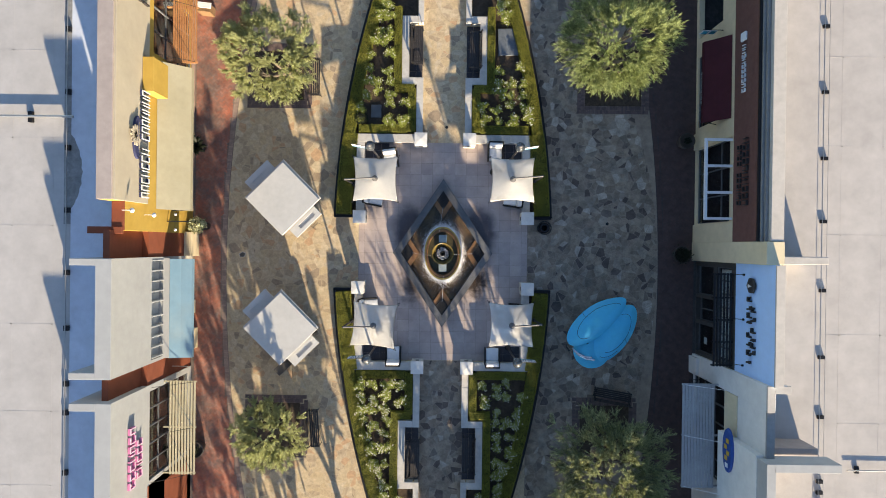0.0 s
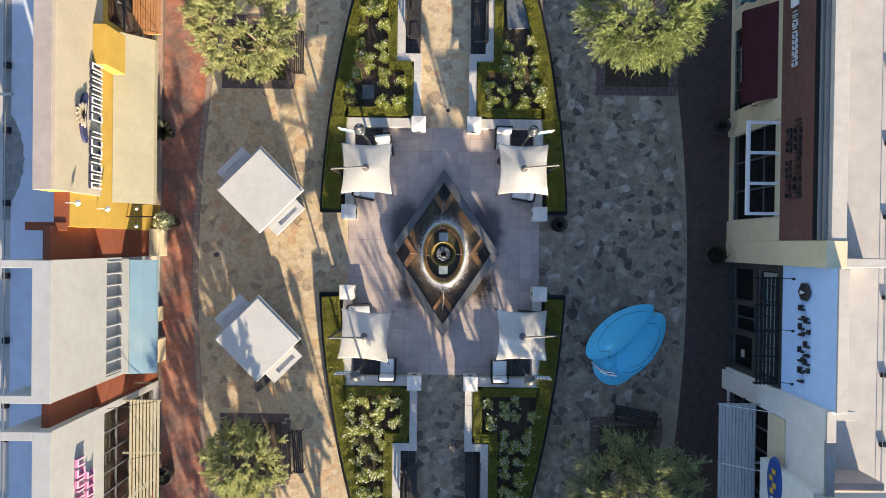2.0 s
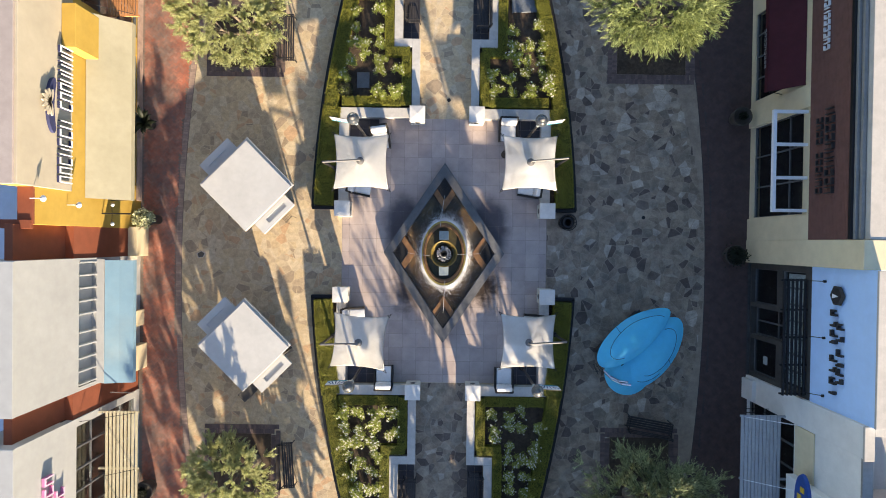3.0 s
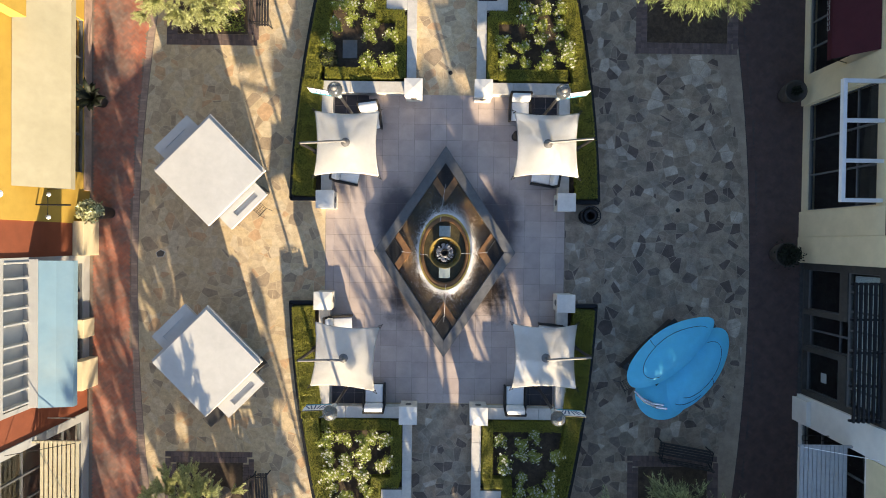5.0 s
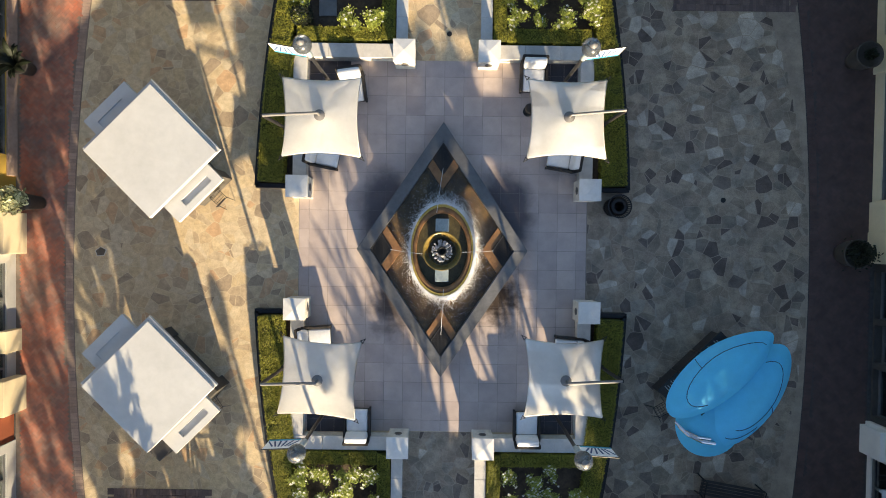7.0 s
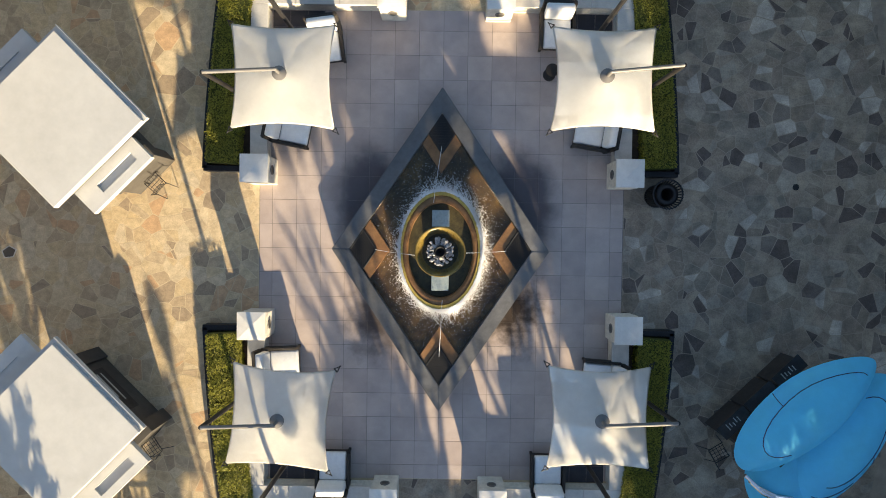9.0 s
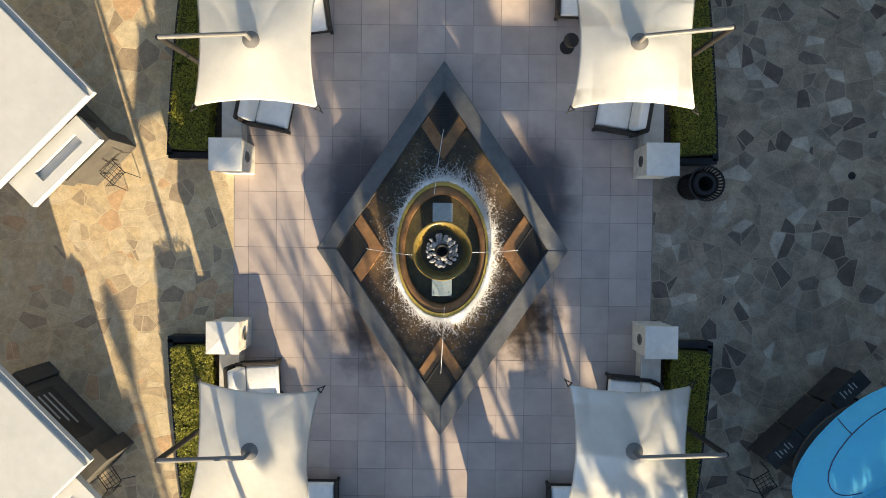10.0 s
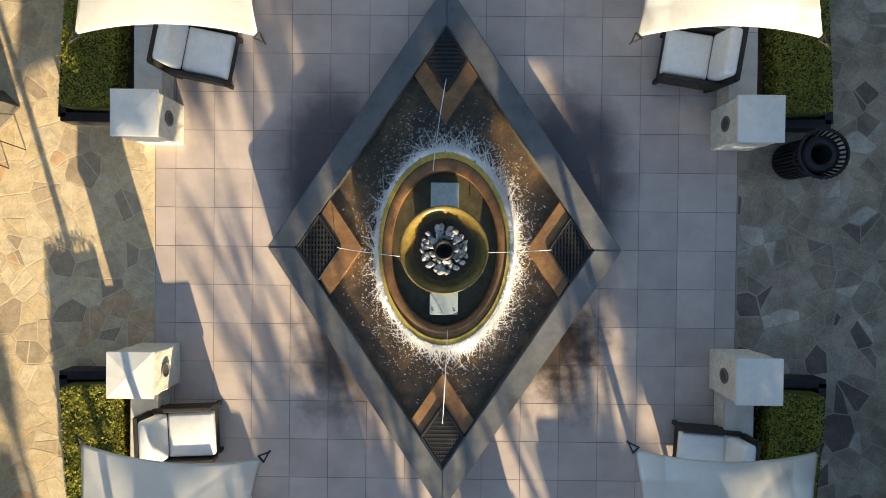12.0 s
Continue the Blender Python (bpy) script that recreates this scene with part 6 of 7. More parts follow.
def pot(x, y, r, plant, label):
    t = thing("plant_pot", pose(x, y, 0), label, "plant pot", "pots on the brick walk")
    bm = B()
    turned(bm, [(0.0, 0.0), (r * 0.6, 0.0), (r * 0.9, 0.35), (r, 0.75), (r * 1.04, 0.80), (r * 0.92, 0.80), (r * 0.88, 0.72), (0.0, 0.70)], 28)
    part("pot", bm, M_POT, t, "", True)
    rng = np.random.default_rng(int(abs(x * 10)))
    n = 900
    p = rng.normal(0, 1, (n, 3)) * np.array([plant, plant, plant * 0.8]) * 0.55 + np.array([0, 0, 0.80 + plant * 0.45])
    p[:, 2] = np.maximum(p[:, 2], 0.74)
    v, fc = leaf_cards(rng, p, 0.055, 0.9)
    tagged(raw("foliage", v.tolist(), fc.tolist(), M_FROND, t), kind="stuff")
    return t


pot(12.96, 5.94, 0.40, 0.10, "round dark pot, nearly bare, on the brick walk")
pot(12.78, -0.13, 0.44, 0.30, "round dark pot with a leafy plant beside the pier")
pot(-13.05, -10.85, 0.42, 0.12, "round dark pot, nearly bare, beside the slat canopy")
t = thing("crate", pose(-8.45, -6.38, 0, 0, 0, 45), "dark brown slatted crate beside the kiosk annex", "crate")
for z in (0.02, 0.31, 0.60):
    bm = B()
    box(bm, -0.40, -0.22, z, 0.40, 0.22, z + 0.27, 0.012)
    part("board", bm, M_DARKPANEL, t)
t = thing("low_cabinet", pose(-12.85, 12.82, 0, 0, 0, -6), "low dark cabinet with a pale top on the brick walk", "cabinet")
bm = B()
box(bm, -0.36, -0.30, 0.0, 0.36, 0.14, 0.72, 0.015)
part("body", bm, M_TABLE, t)
bm = B()
box(bm, -0.40, -0.12, 0.722, 0.40, 0.18, 0.77, 0.012)
part("top", bm, M_WHITEMETAL, t, "pale top")
fp = thing("potted_palm", pose(-13.15, 5.35, 0), "dark potted palm with arching fronds by the awning", "plant pot")
bm = B()
turned(bm, [(0.0, 0.0), (0.20, 0.0), (0.27, 0.50), (0.29, 0.55), (0.25, 0.55), (0.0, 0.50)], 24)
part("pot", bm, M_POT, fp, "", True)
rp = random.Random(9)
for q in range(16):
    a, reach, rise = 2 * math.pi * q / 16 + rp.uniform(-0.2, 0.2), rp.uniform(0.55, 0.85), rp.uniform(0.5, 1.0)
    bm = B()
    prev = None
    for k2 in range(9):
        f = k2 / 8
        r, z = reach * f, 0.55 + rise * (1.6 * f - f * f)
        w = 0.10 * math.sin(math.pi * min(1, 0.12 + 0.88 * f)) + 0.004
        row = [bm.verts.new((r * math.cos(a) - w * math.sin(a) * sd, r * math.sin(a) + w * math.cos(a) * sd, z - 0.35 * w * abs(sd))) for sd in (-1, 0, 1)]
        if prev:
            bm.faces.new((prev[0], prev[1], row[1], row[0]))
            bm.faces.new((prev[1], prev[2], row[2], row[1]))
        prev = row
    part("frond", bm, M_FROND, fp)
hb = thing("potted_shrub", pose(-12.84, 1.12, 0), "leafy plant in a tall pot beside the mustard wall", "plant pot")
bm = B()
turned(bm, [(0.0, 0.0), (0.20, 0.0), (0.27, 0.85), (0.30, 0.90), (0.25, 0.90), (0.0, 0.82)], 24)
part("pot", bm, M_POT, hb, "", True)
rng = np.random.default_rng(31)
d = rng.normal(0, 1, (95, 3))
d /= np.linalg.norm(d, axis=1)[:, None]
tuft = d * rng.uniform(0.55, 1.0, (95, 1)) * np.array([0.46, 0.40, 0.34]) + np.array([0.0, 0.0, 1.32])
p = np.concatenate([c2 + rng.normal(0, 0.045, (13, 3)) for c2 in tuft])
v, fc = leaf_cards(rng, p, 0.062, 0.9)
tagged(raw("foliage", v.tolist(), fc.tolist(), M_SHRUB, hb, "small pale variegated leaves"), kind="stuff")
bm = B()
rod(bm, (0, 0, 0.8), (0, 0, 1.5), 0.03, 0.015, 8)
part("stem", bm, M_BARK, hb)


# ---- rose bushes ----
def rose_bush(seed, blooms):
    t = thing("rose_bush", pose(0, 0, 0), "leafy rose bush with small white blooms in dark soil", "rose bush", "rose bushes")
    rng = np.random.default_rng(seed)
    stems = B()
    tops = []
    for i in range(11):
        a, r = rng.uniform(0, 2 * np.pi), rng.uniform(0.06, 0.34)
        top = (r * math.cos(a), r * math.sin(a), rng.uniform(0.42, 0.72))
        rod(stems, (0, 0, 0), top, 0.012, 0.006, 5)
        tops.append(top)
    tagged(part("branchwork", stems, M_BARK, t, "thin brown stems"), kind="stuff")
    cs = []
    for x, y, z in tops:
        n = rng.integers(60, 105)
        cs.append(rng.normal(0, 1, (n, 3)) * np.array([0.07, 0.07, 0.07]) + np.array([x, y, z]))
    cs = np.concatenate(cs)
    v, fc = leaf_cards(rng, cs, 0.034, 0.5)
    tagged(raw("foliage", v.tolist(), fc.tolist(), M_ROSELEAF, t), kind="stuff")
    for i in range(blooms):
        x, y, z = tops[i % len(tops)]
        bm = B()
        for q in range(7):
            a = q * 2.4
            rr = 0.012 + 0.0035 * q
            vs = [bm.verts.new((rr * math.cos(a + d) * k2, rr * math.sin(a + d) * k2, 0.012 * k2 + 0.02 * (1 - q / 9))) for d, k2 in ((-0.7, 0.5), (-0.5, 1.3), (0.5, 1.3), (0.7, 0.5))]
            bm.faces.new(vs)
        bl = part("bloom", bm, M_PETAL, t, "white bloom")
        bl.matrix_local = pose(x + rng.normal(0, 0.09), y + rng.normal(0, 0.09), z + 0.10 + rng.uniform(0, 0.06)) @ Matrix.Scale(rng.uniform(0.8, 1.45), 4)
    return t


protos = [rose_bush(200 + q, nb) for q, nb in enumerate((14, 24, 10, 30))]
used = [False] * 4
rr = random.Random(3)
for sx in (-1, 1):
    for sy in (-1, 1):
        y = CORNER[sy] + sy * 0.80
        row = 0
        while abs(y) < 15.5:
            edge = planter_edge(y) - 0.86
            near = 2.2 if abs(y) < (8.2 if sy > 0 else 8.5) or abs(y) > 13.4 else 2.98
            m = max(1, round((edge - near) / 0.66))
            for q in range(m + 1):
                x = near + (edge - near) * (q / m if m else 0.5) + rr.uniform(-0.12, 0.12)
                yy = y + rr.uniform(-0.16, 0.16)
                if rr.random() < 0.05:
                    continue
                if (sx, sy) == (1, 1) and abs(x - 3.45) < 0.95 and abs(yy - 11.3) < 1.1:
                    continue
                if (sx, sy) == (-1, 1) and abs(x - 3.67) < 0.6 and abs(yy - 7.45) < 0.7:
                    continue
                k = (rr.choice((0, 2, 2)) if (sx, sy) == (-1, 1) else rr.choice((0, 1, 2))) if (sx, sy) != (1, -1) else rr.choice((1, 3, 3))
                if (sx, sy) == (-1, -1):
                    k = rr.choice((0, 1, 3))
                s = rr.uniform(0.66, 1.0)
                m4 = pose(sx * x, yy, 0.15, 0, 0, rr.uniform(0, 360))
                if used[k]:
                    ob = copy_thing(protos[k], m4)
                else:
                    ob, used[k] = protos[k], True
                    ob.matrix_world = m4
                ob.scale = (s, s, s)
            y += sy * 0.68
for k in range(4):
    if not used[k]:
        protos[k].matrix_world = pose(3.2, -14.5 - k * 0.3, 0.15)


# ---- olive trees in brick-edged pits ----
def olive(x, y, radius, height, seed, label, leaves=15000, squash=1.0, size=0.075, material=None, slim=0.24, sprig=0.62, fill=1.0, lean=(0.0, 0.0), ruffle=0.4, mid=0.60, half=0.36):
    rng = np.random.default_rng(seed)
    rnd = random.Random(seed)
    t = thing("olive_tree", pose(x, y, 0), label, "tree", "olive trees")
    trunk = B()
    base = Vector((0, 0, 0))
    fork = Vector((rnd.uniform(-0.15, 0.15), rnd.uniform(-0.15, 0.15), height * 0.30))
    rod(trunk, base, fork, 0.22, 0.15, 12)
    rod(trunk, (0, 0, -0.02), (0, 0, 0.25), 0.32, 0.21, 12)
    part("trunk", trunk, M_BARK, t, "gnarled grey-brown trunk")
    ends = []

    def grow(p, d, length, r, level):
        q = p + d * length
        limb = B()
        rod(limb, p, q, r, r * 0.62, 7)
        part("limb", limb, M_BARK, t)
        if level == 0:
            ends.append(q)
            return
        for _ in range(rnd.choice((2, 3))):
            nd = (d + Vector((rnd.uniform(-0.8, 0.8), rnd.uniform(-0.8, 0.8), rnd.uniform(-0.15, 0.5)))).normalized()
            grow(q, nd, length * rnd.uniform(0.62, 0.82), r * 0.6, level - 1)
        ends.append(q)

    for q in range(5):
        a = 2 * math.pi * q / 5 + rnd.uniform(-0.3, 0.3)
        grow(fork, Vector((math.cos(a), math.sin(a), rnd.uniform(0.75, 1.4))).normalized(), height * 0.17, 0.09, 2)
    # crown: many tufts on an uneven dome, each a spray of narrow leaves
    tufts = []
    n_t = int(150 * fill * (radius / 2.2) ** 2)
    while len(tufts) < n_t:
        d = rng.normal(0, 1, 3)
        d /= np.linalg.norm(d)
        if d[2] < -0.5:
            continue
        rag = 0.80 + 0.42 * noise.noise(Vector(d * 1.9) + Vector((seed, 0, 0))) + 0.16 * noise.noise(Vector(d * 5.0) + Vector((0, seed, 0)))
        r = rag * rng.uniform(0.35, 1.0) ** 0.5
        tufts.append((d * r * np.array([radius, radius * squash, height * half]) + np.array([lean[0], lean[1], height * mid]), d))
    per = leaves // n_t
    cs, us = [], []
    for c, d in tufts:
        # each tuft is a handful of leafy sprigs that fan outwards, leaves set feather-wise along them
        for _ in range(10):
            k2 = max(2, int(per / 10 * rng.uniform(0.6, 1.4)))
            out = d * 0.9 + np.array([0, 0, 0.35]) + rng.normal(0, ruffle, 3)
            out /= np.linalg.norm(out)
            along = rng.uniform(0.0, sprig * rng.uniform(0.6, 1.2), k2)
            bend = np.array([0, 0, -0.3]) * (along ** 2)[:, None]
            cs.append(c + out * along[:, None] + bend + rng.normal(0, 0.022, (k2, 3)))
            us.append(out + rng.normal(0, ruffle * 0.8, (k2, 3)))
    cs, us = np.concatenate(cs), np.concatenate(us)
    us /= np.linalg.norm(us, axis=1)[:, None]
    n = len(cs)
    side = np.cross(us, rng.normal(0, 1, (n, 3)))
    side /= np.linalg.norm(side, axis=1)[:, None]
    ln = size * rng.uniform(0.7, 1.4, n)
    u, v = us * ln[:, None], side * (ln * slim)[:, None]
    verts = np.concatenate([cs - u, cs + v, cs + u, cs - v], 0)
    i = np.arange(n)
    tagged(raw("crown", verts.tolist(), np.stack([i, i + n, i + 2 * n, i + 3 * n], 1).tolist(), material or M_OLIVE, t, "silvery green narrow leaves"), kind="stuff")
    return t


def tree_pit(x, y, h, green):
    t = thing("tree_pit", pose(x, y, 0), "square tree pit edged with a row of dark bricks", "tree pit", "tree pits", "structure")
    bm = B()
    box(bm, -h + 0.22, -h + 0.22, -0.05, h - 0.22, h - 0.22, 0.012)
    part("soil", bm, M_SOIL, t)
    bm = B()
    n = int(2 * h / 0.105)
    for i in range(-2, n + 2):
        p = -h + 0.105 * i
        for s in (-1, 1):
            if 0 <= i < n:
                box(bm, p, s * h - s * 0.205, -0.02, p + 0.098, s * h, 0.02)
            box(bm, p, s * h + s * 0.008, -0.02, p + 0.098, s * h + s * 0.205, 0.016)
            if -0.01 < p + h < 2 * h - 0.09:
                if 0.2 < p + h < 2 * h - 0.3:
                    box(bm, s * h - s * 0.205, p, -0.02, s * h, p + 0.098, 0.02)
                box(bm, s * h + s * 0.008, p, -0.02, s * h + s * 0.205, p + 0.098, 0.016)
    part("brick_border", bm, M_PITBRICK, t, "row of dark bricks")
    rng = np.random.default_rng(int(abs(x * 7 + y)))
    if not green:
        return t
    p = np.stack([rng.uniform(0.1, h - 0.3, 500), rng.uniform(-h + 0.3, -0.3, 500), rng.uniform(0.02, 0.16, 500)], 1)
    v, fc = leaf_cards(rng, p, 0.045, 0.7)
    tagged(raw("groundcover", v.tolist(), fc.tolist(), M_ROSELEAF, t, "low green groundcover"), kind="stuff")
    return t


for x, y, h, green in ((-8.95, 9.35, 1.55, True), (9.2, 9.45, 1.75, False), (-8.95, -9.75, 1.5, False), (8.95, -9.75, 1.55, False)):
    tree_pit(x, y, h, green)
olive(-8.1, 9.1, 2.5, 5.4, 41, "olive tree with grey-green crown over a brick-edged pit", 230000, 1.05, 0.030, M_OLIVEGREY, 0.28, 0.45, 1.3, (-0.6, 0.35), 0.5)
olive(8.3, 9.75, 2.8, 7.2, 42, "broad olive tree with bright tufted crown", 95000, 1.0, 0.085, None, 0.095, 0.62, 1.7, (0.0, 0.1), 0.40)
olive(-8.38, -9.68, 1.85, 4.85, 43, "smaller olive tree with grey-green crown", 150000, 1.0, 0.030, M_OLIVEGREY, 0.28, 0.45, 1.4, (-0.15, 0.4), 0.5)
olive(8.5, -10.9, 3.2, 5.3, 44, "broad olive tree, shaded depth and sunlit tips put into its leaf tones", 110000, 1.0, 0.075, M_OLIVECONTRAST, 0.11, 0.55, 1.5, (0.0, 0.0), 0.42)
# unseen trees down the court, added only to cast shade on plaza and walks
for x, r, s, nl, lean, mid, half in ((2.8, 1.9, 51, 27000, 0.0, 0.725, 0.06), (1.9, 1.0, 68, 5500, -1.3, 0.80, 0.045), (5.5, 1.7, 67, 20000, 0.0, 0.745, 0.045)):
    olive(x, -15.6, r, 7.2, s, "unseen flat-crowned olive tree, added to shade the plaza", nl, 0.8, 0.12, None, 0.24, 0.26, 1.4, lean=(lean, 0.0), mid=mid, half=half)
# more unseen crowns, placed and thinned for the dapple they throw
for x, y, r, hgt, s, nl in (
    (1.5, -15.6, 1.7, 3.5, 66, 8000), (-4.5, -17.0, 1.1, 3.8, 65, 6500), (7.3, -18.6, 1.2, 4.6, 52, 4000), (8.4, -22.3, 2.6, 5.0, 57, 8000), (6.2, -17.6, 2.2, 3.35, 63, 16000), (9.5, -18.6, 1.7, 5.8, 64, 7000), (3.9, -22.6, 2.2, 5.0, 58, 7500),
    (3.9, -27.6, 2.3, 5.0, 59, 7500), (-8.4, -27.5, 2.3, 6.0, 53, 1500), (9.0, -29.0, 2.8, 6.5, 54, 4500), (-5.7, -24.3, 2.0, 6.0, 55, 1800),
    (-6.6, -18.5, 1.6, 4.4, 56, 6500), (-7.9, -20.5, 1.9, 5.0, 60, 1500), (-6.9, -20.0, 1.7, 8.4, 61, 1700), (-7.4, -29.0, 1.8, 8.6, 62, 1200)):
    olive(x, y, r, hgt, s, "unseen olive tree, added to shade the court", nl, 1.0, 0.13, None, 0.24, 0.62, min(1.0, nl / 7500))


# ---- paving pieces ----
def in_walk(x, y):
    """Where flagstone lies: the two lanes and the walks north and south."""
    if -REACH < y < REACH:
        if planter_edge(y) + 0.13 < abs(x) < brick_edge(y):
            return True
        if abs(y) > 5.6 and abs(x) < 1.3:
            return True
        if -2.3 < y < 1.8 and 4.6 < abs(x) < brick_edge(y):
            return True
    return False


def clip(poly, px, py, nx, ny):
    """The part of a polygon on the inner side of a line."""
    out = []
    m = len(poly)
    for i in range(m):
        ax, ay = poly[i]
        bx, by = poly[(i + 1) % m]
        da, db = (ax - px) * nx + (ay - py) * ny, (bx - px) * nx + (by - py) * ny
        if da <= 0:
            out.append((ax, ay))
        if da * db < 0:
            f = da / (da - db)
            out.append((ax + (bx - ax) * f, ay + (by - ay) * f))
    return out


def flagstones():
    rng = random.Random(21)
    seeds, cells = [], {}
    size = 0.56
    tries = 0
    while tries < 14000:
        tries += 1
        x, y = rng.uniform(-12.2, 12.2), rng.uniform(-REACH - 0.5, REACH + 0.5)
        gap = 0.12 + 0.30 * rng.random() ** 1.3
        key = (int(x // size), int(y // size))
        near = [s for i in (-1, 0, 1) for j in (-1, 0, 1) for s in cells.get((key[0] + i, key[1] + j), ())]
        if any((s[0] - x) ** 2 + (s[1] - y) ** 2 < (0.5 * (gap + s[2])) ** 2 for s in near):
            continue
        s = (x, y, gap)
        seeds.append(s)
        cells.setdefault(key, []).append(s)
    polys = []
    for x, y, g in seeds:
        if not in_walk(x, y):
            continue
        key = (int(x // size), int(y // size))
        poly = [(x - 0.8, y - 0.8), (x + 0.8, y - 0.8), (x + 0.8, y + 0.8), (x - 0.8, y + 0.8)]
        joint = 0.007 + 0.007 * rng.random()
        for i in (-2, -1, 0, 1, 2):
            for j in (-2, -1, 0, 1, 2):
                for sx, sy, sg in cells.get((key[0] + i, key[1] + j), ()):
                    dx, dy = sx - x, sy - y
                    d = math.hypot(dx, dy)
                    if d < 1e-6 or d > 1.5:
                        continue
                    f = 0.5 + (g * g - sg * sg) / (2 * d * d) * 0.35
                    nx, ny = dx / d, dy / d
                    k = max(0.15, min(0.85, f)) * d - joint
                    poly = clip(poly, x + nx * k, y + ny * k, nx, ny)
                    if len(poly) < 3:
                        break
                if len(poly) < 3:
                    break
            if len(poly) < 3:
                break
        # trim at the brick, the planter edging, the tiles
        if len(poly) >= 3:
            s = 1 if x > 0 else -1
            if abs(x) > 4.5:
                poly = clip(poly, s * (brick_edge(y) - 0.01), 0, s, s * 0.0144 * (y + 1.2))
                poly = clip(poly, -4.585 if s < 0 else 4.645, 0, -s, 0)
            else:
                poly = clip(poly, 0, 5.82 if y > 0 else -6.07, 0, -1 if y > 0 else 1)
        if len(poly) >= 3:
            bits = [poly]
            if rng.random() < 0.6:
                # crazy paving: a stone broken across
                cx, cy = sum(p[0] for p in poly) / len(poly), sum(p[1] for p in poly) / len(poly)
                cx, cy = cx + rng.uniform(-0.1, 0.1), cy + rng.uniform(-0.1, 0.1)
                an = rng.uniform(0, math.pi)
                nx, ny = math.cos(an), math.sin(an)
                bits = [clip(poly, cx - nx * joint, cy - ny * joint, nx, ny), clip(poly, cx + nx * joint, cy + ny * joint, -nx, -ny)]
            for bit in bits:
                if len(bit) >= 3:
                    polys.append((sum(p[0] for p in bit) / len(bit), sum(p[1] for p in bit) / len(bit), bit))
    return polys


def stone_mesh(poly, cx, cy, lift):
    top = [(px - cx, py - cy, lift) for px, py in poly]
    n = len(top)
    low = [(px * 1.01, py * 1.01, -0.010) for px, py, _ in top]
    return top + low, [tuple(range(n))] + [(i, i + n, (i + 1) % n + n, (i + 1) % n) for i in range(n)]


rng = random.Random(8)
fields = {1: ([], []), -1: ([], [])}
singles = {1: 0, -1: 0}
stones = sorted(flagstones(), key=lambda s: abs(s[0] - (7.2 if s[0] > 0 else -7.2)) * 0.6 + abs(s[1] + 0.3) + (3 if abs(s[0]) < 2 else 0))
for x, y, poly in stones:
    lift = rng.uniform(-0.0070, -0.0058)
    v, fc = stone_mesh(poly, x, y, lift)
    # east and south stones take the palette with shade in its colour
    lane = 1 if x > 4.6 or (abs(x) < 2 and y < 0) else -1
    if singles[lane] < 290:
        st = raw("flagstone", v, fc, M_SHADESTONE if lane > 0 else M_STONE, shaded_stone_field if lane > 0 else flag_field)
        st.location = (x, y, 0)
        singles[lane] += 1
    else:
        verts, faces = fields[lane]
        o = len(verts)
        verts += [(p[0] + x, p[1] + y, p[2]) for p in v]
        faces += [tuple(q + o for q in f) for f in fc]
tagged(raw("flagstones", *fields[-1], M_STONES, flag_field), kind="stuff")
tagged(raw("flagstones", *fields[1], M_SHADESTONES, shaded_stone_field), kind="stuff")

# tiles on a 0.61 m grid; those that the fountain covers are left out
T = 0.61
proto = B()
box(proto, -T / 2 + 0.005, -T / 2 + 0.005, -0.006, T / 2 - 0.005, T / 2 - 0.005, 0.0, 0.0)
first = None
X0, Y0 = -3.02, -0.20
for i in range(-3, 14):
    for j in range(-11, 11):
        x, y = X0 + T * i - T / 2, Y0 + T * j - T / 2
        xa, xb, ya, yb = max(x - T / 2, -4.56), min(x + T / 2, 4.62), max(y - T / 2, -6.05), min(y + T / 2, 5.8)
        if xb - xa < 0.05 or yb - ya < 0.05:
            continue
        if abs(x - 0.02) / 2.25 + abs(y - FY) / 3.36 < 0.80:
            continue
        full = xb - xa > T - 0.001 and yb - ya > T - 0.001
        if full and first is not None:
            ob = new("tile", first)
            ob.parent = plaza
        else:
            bm = B()
            box(bm, xa + 0.004 - x, ya + 0.004 - y, -0.006, xb - 0.004 - x, yb - 0.004 - y, 0.0)
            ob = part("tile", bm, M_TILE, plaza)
            if full:
                first = ob.data
        ob.location = (x, y, rng.uniform(-0.0012, 0.0012))


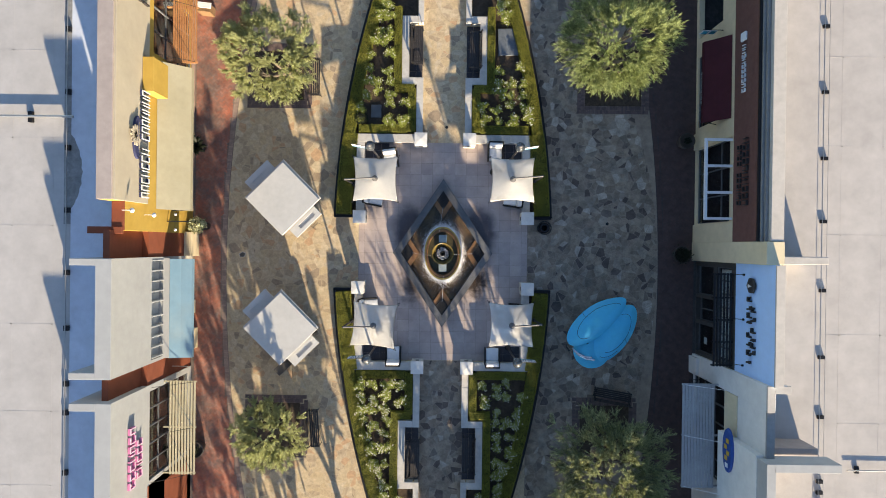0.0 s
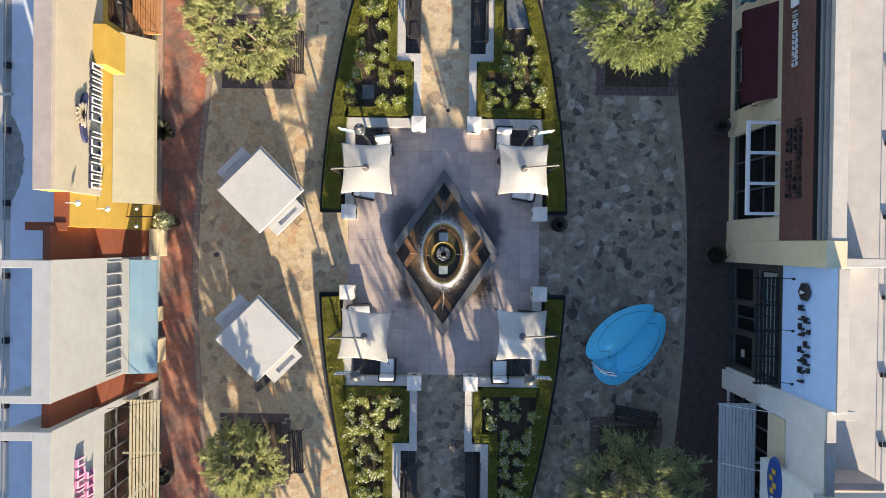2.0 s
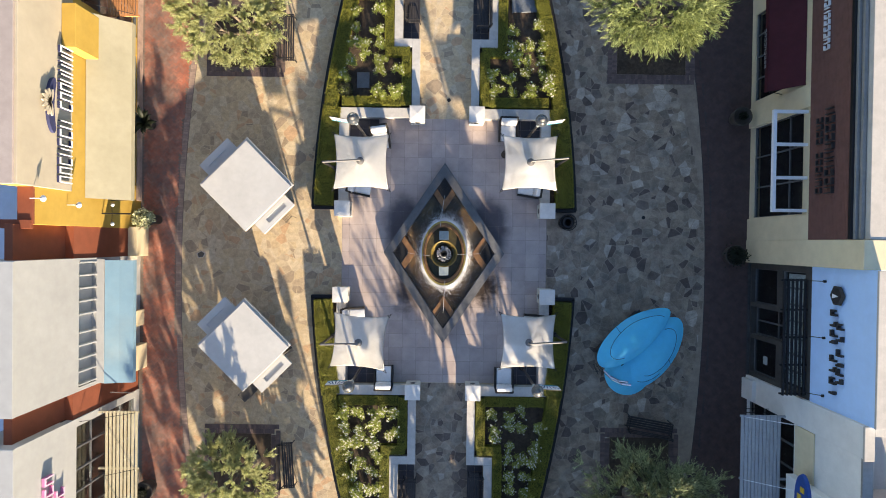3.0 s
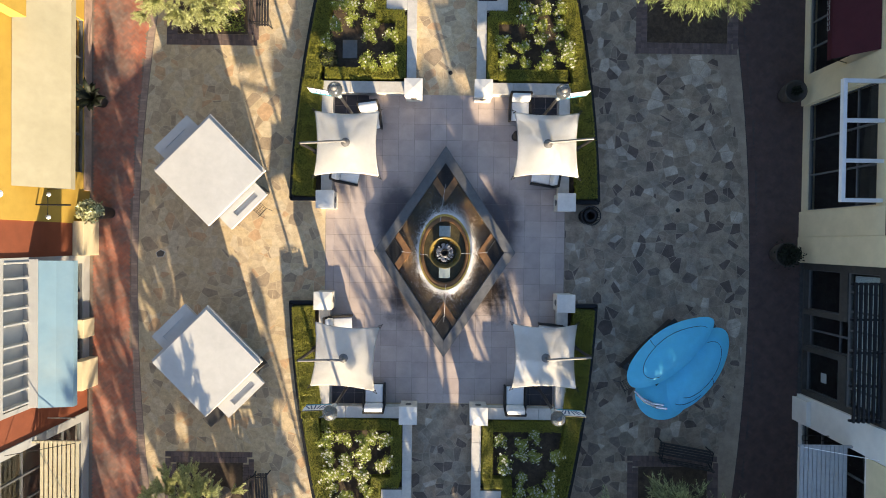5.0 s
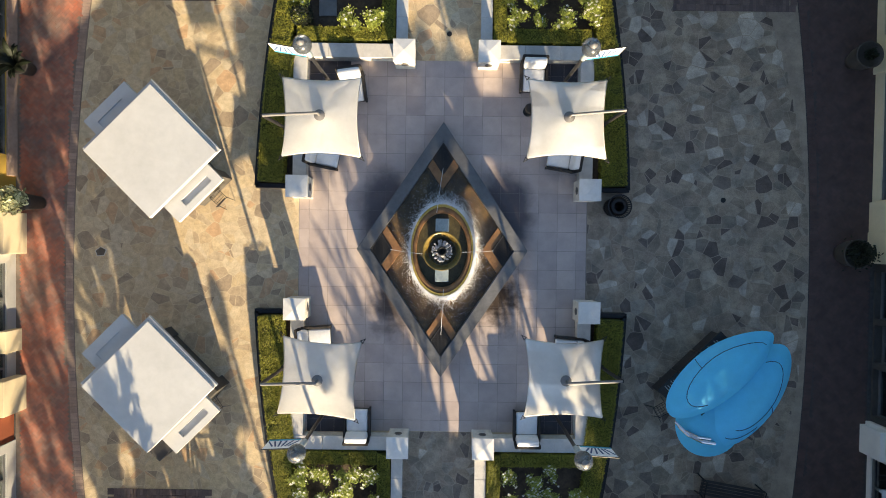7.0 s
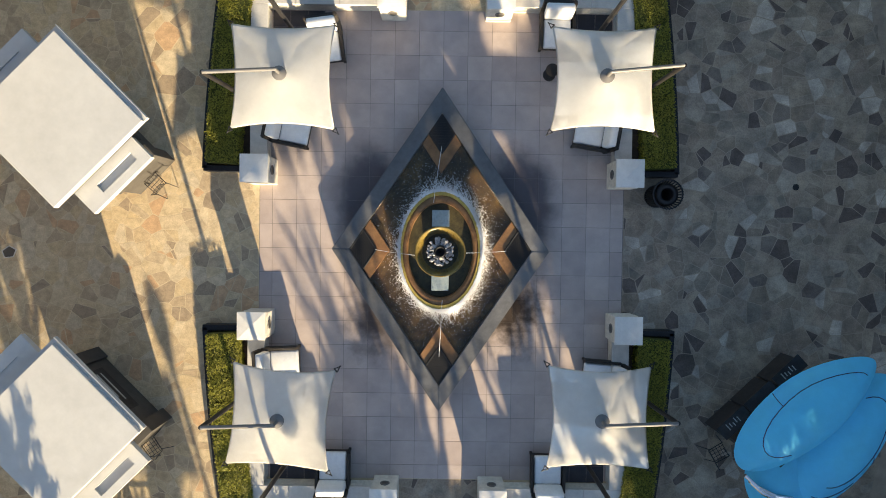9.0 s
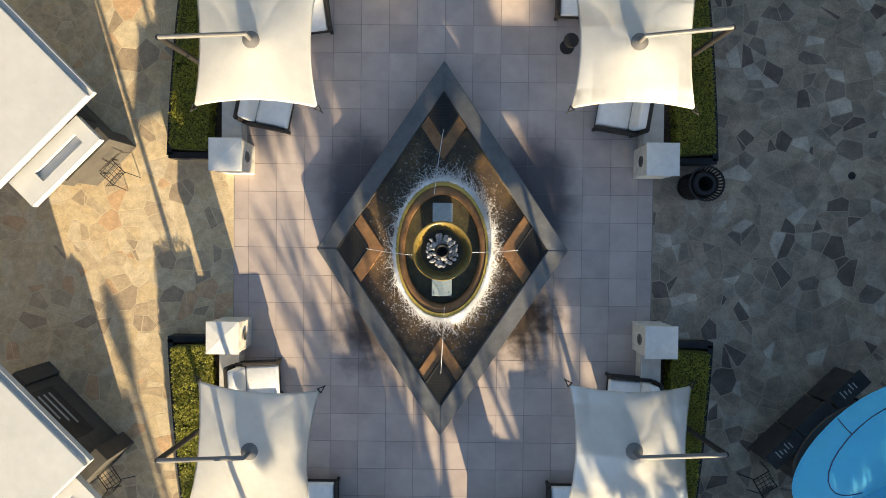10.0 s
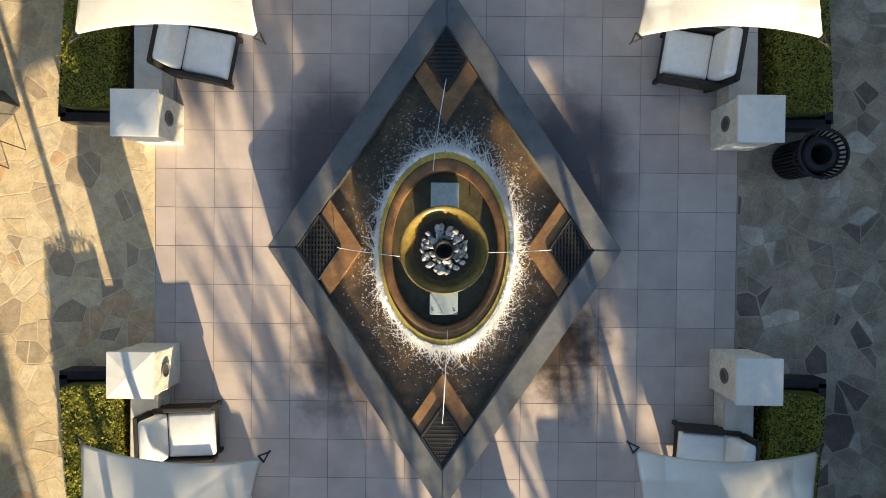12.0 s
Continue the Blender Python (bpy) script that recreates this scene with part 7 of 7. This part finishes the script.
# bricks in 45 degree herringbone, one mesh for each walk
def brick_walk(side, lane, material):
    verts, faces = [], []
    c = math.sqrt(0.5)
    w, l, g = 0.1, 0.2, 0.004

    def put(u0, v0, u1, v1):
        q = [(u0 + g, v0 + g), (u1 - g, v0 + g), (u1 - g, v1 - g), (u0 + g, v1 - g)]
        xy = [((u - v) * c + side * 12.6, (u + v) * c) for u, v in q]
        cx, cy = sum(p[0] for p in xy) / 4, sum(p[1] for p in xy) / 4
        if abs(cy) > REACH or abs(cx) < brick_edge(cy) + 0.30 or (cx < WALL_L + 0.08 if side < 0 else cx > WALL_R - 0.02):
            return
        z = rng.uniform(-0.001, 0.003)
        o = len(verts)
        verts.extend([(px, py, z) for px, py in xy])
        verts.extend([(px, py, -0.006) for px, py in xy])
        faces.extend([(o, o + 1, o + 2, o + 3)] + [(o + i, o + 4 + i, o + 4 + (i + 1) % 4, o + (i + 1) % 4) for i in range(4)])

    n = 190
    for a in range(-n, n):
        for b in range(-n, n):
            m = (a - b) % 4
            u, v = a * w, b * w
            if abs((u + v) * c) > REACH + 0.3 or abs((u - v) * c) > 1.9:
                continue
            if m == 0:
                put(u, v, u + l, v + w)
            elif m == 3:
                put(u, v, u + w, v + l)
    tagged(raw("bricks", verts, faces, material, lane), kind="stuff")
    # soldier course along the flagstones
    verts, faces = [], []
    y = -REACH
    while y < REACH:
        e = brick_edge(y)
        rows = [(e + 0.03, e + 0.26)]
        for x0, x1 in rows:
            o = len(verts)
            q = [(side * x0, y), (side * x1, y), (side * x1, y + 0.095), (side * x0, y + 0.095)]
            if side < 0:
                q = q[::-1]
            z = rng.uniform(0, 0.003)
            verts += [(px, py, z) for px, py in q] + [(px, py, -0.006) for px, py in q]
            faces += [(o, o + 1, o + 2, o + 3)] + [(o + i, o + 4 + i, o + 4 + (i + 1) % 4, o + (i + 1) % 4) for i in range(4)]
        y += 0.103
    tagged(raw("border_bricks", verts, faces, M_BORDER if side < 0 else M_SHADEBRICK, lane), kind="stuff")


brick_walk(-1, brick_lanes[0], M_BRICK)
brick_walk(1, brick_lanes[1], M_SHADEBRICK)
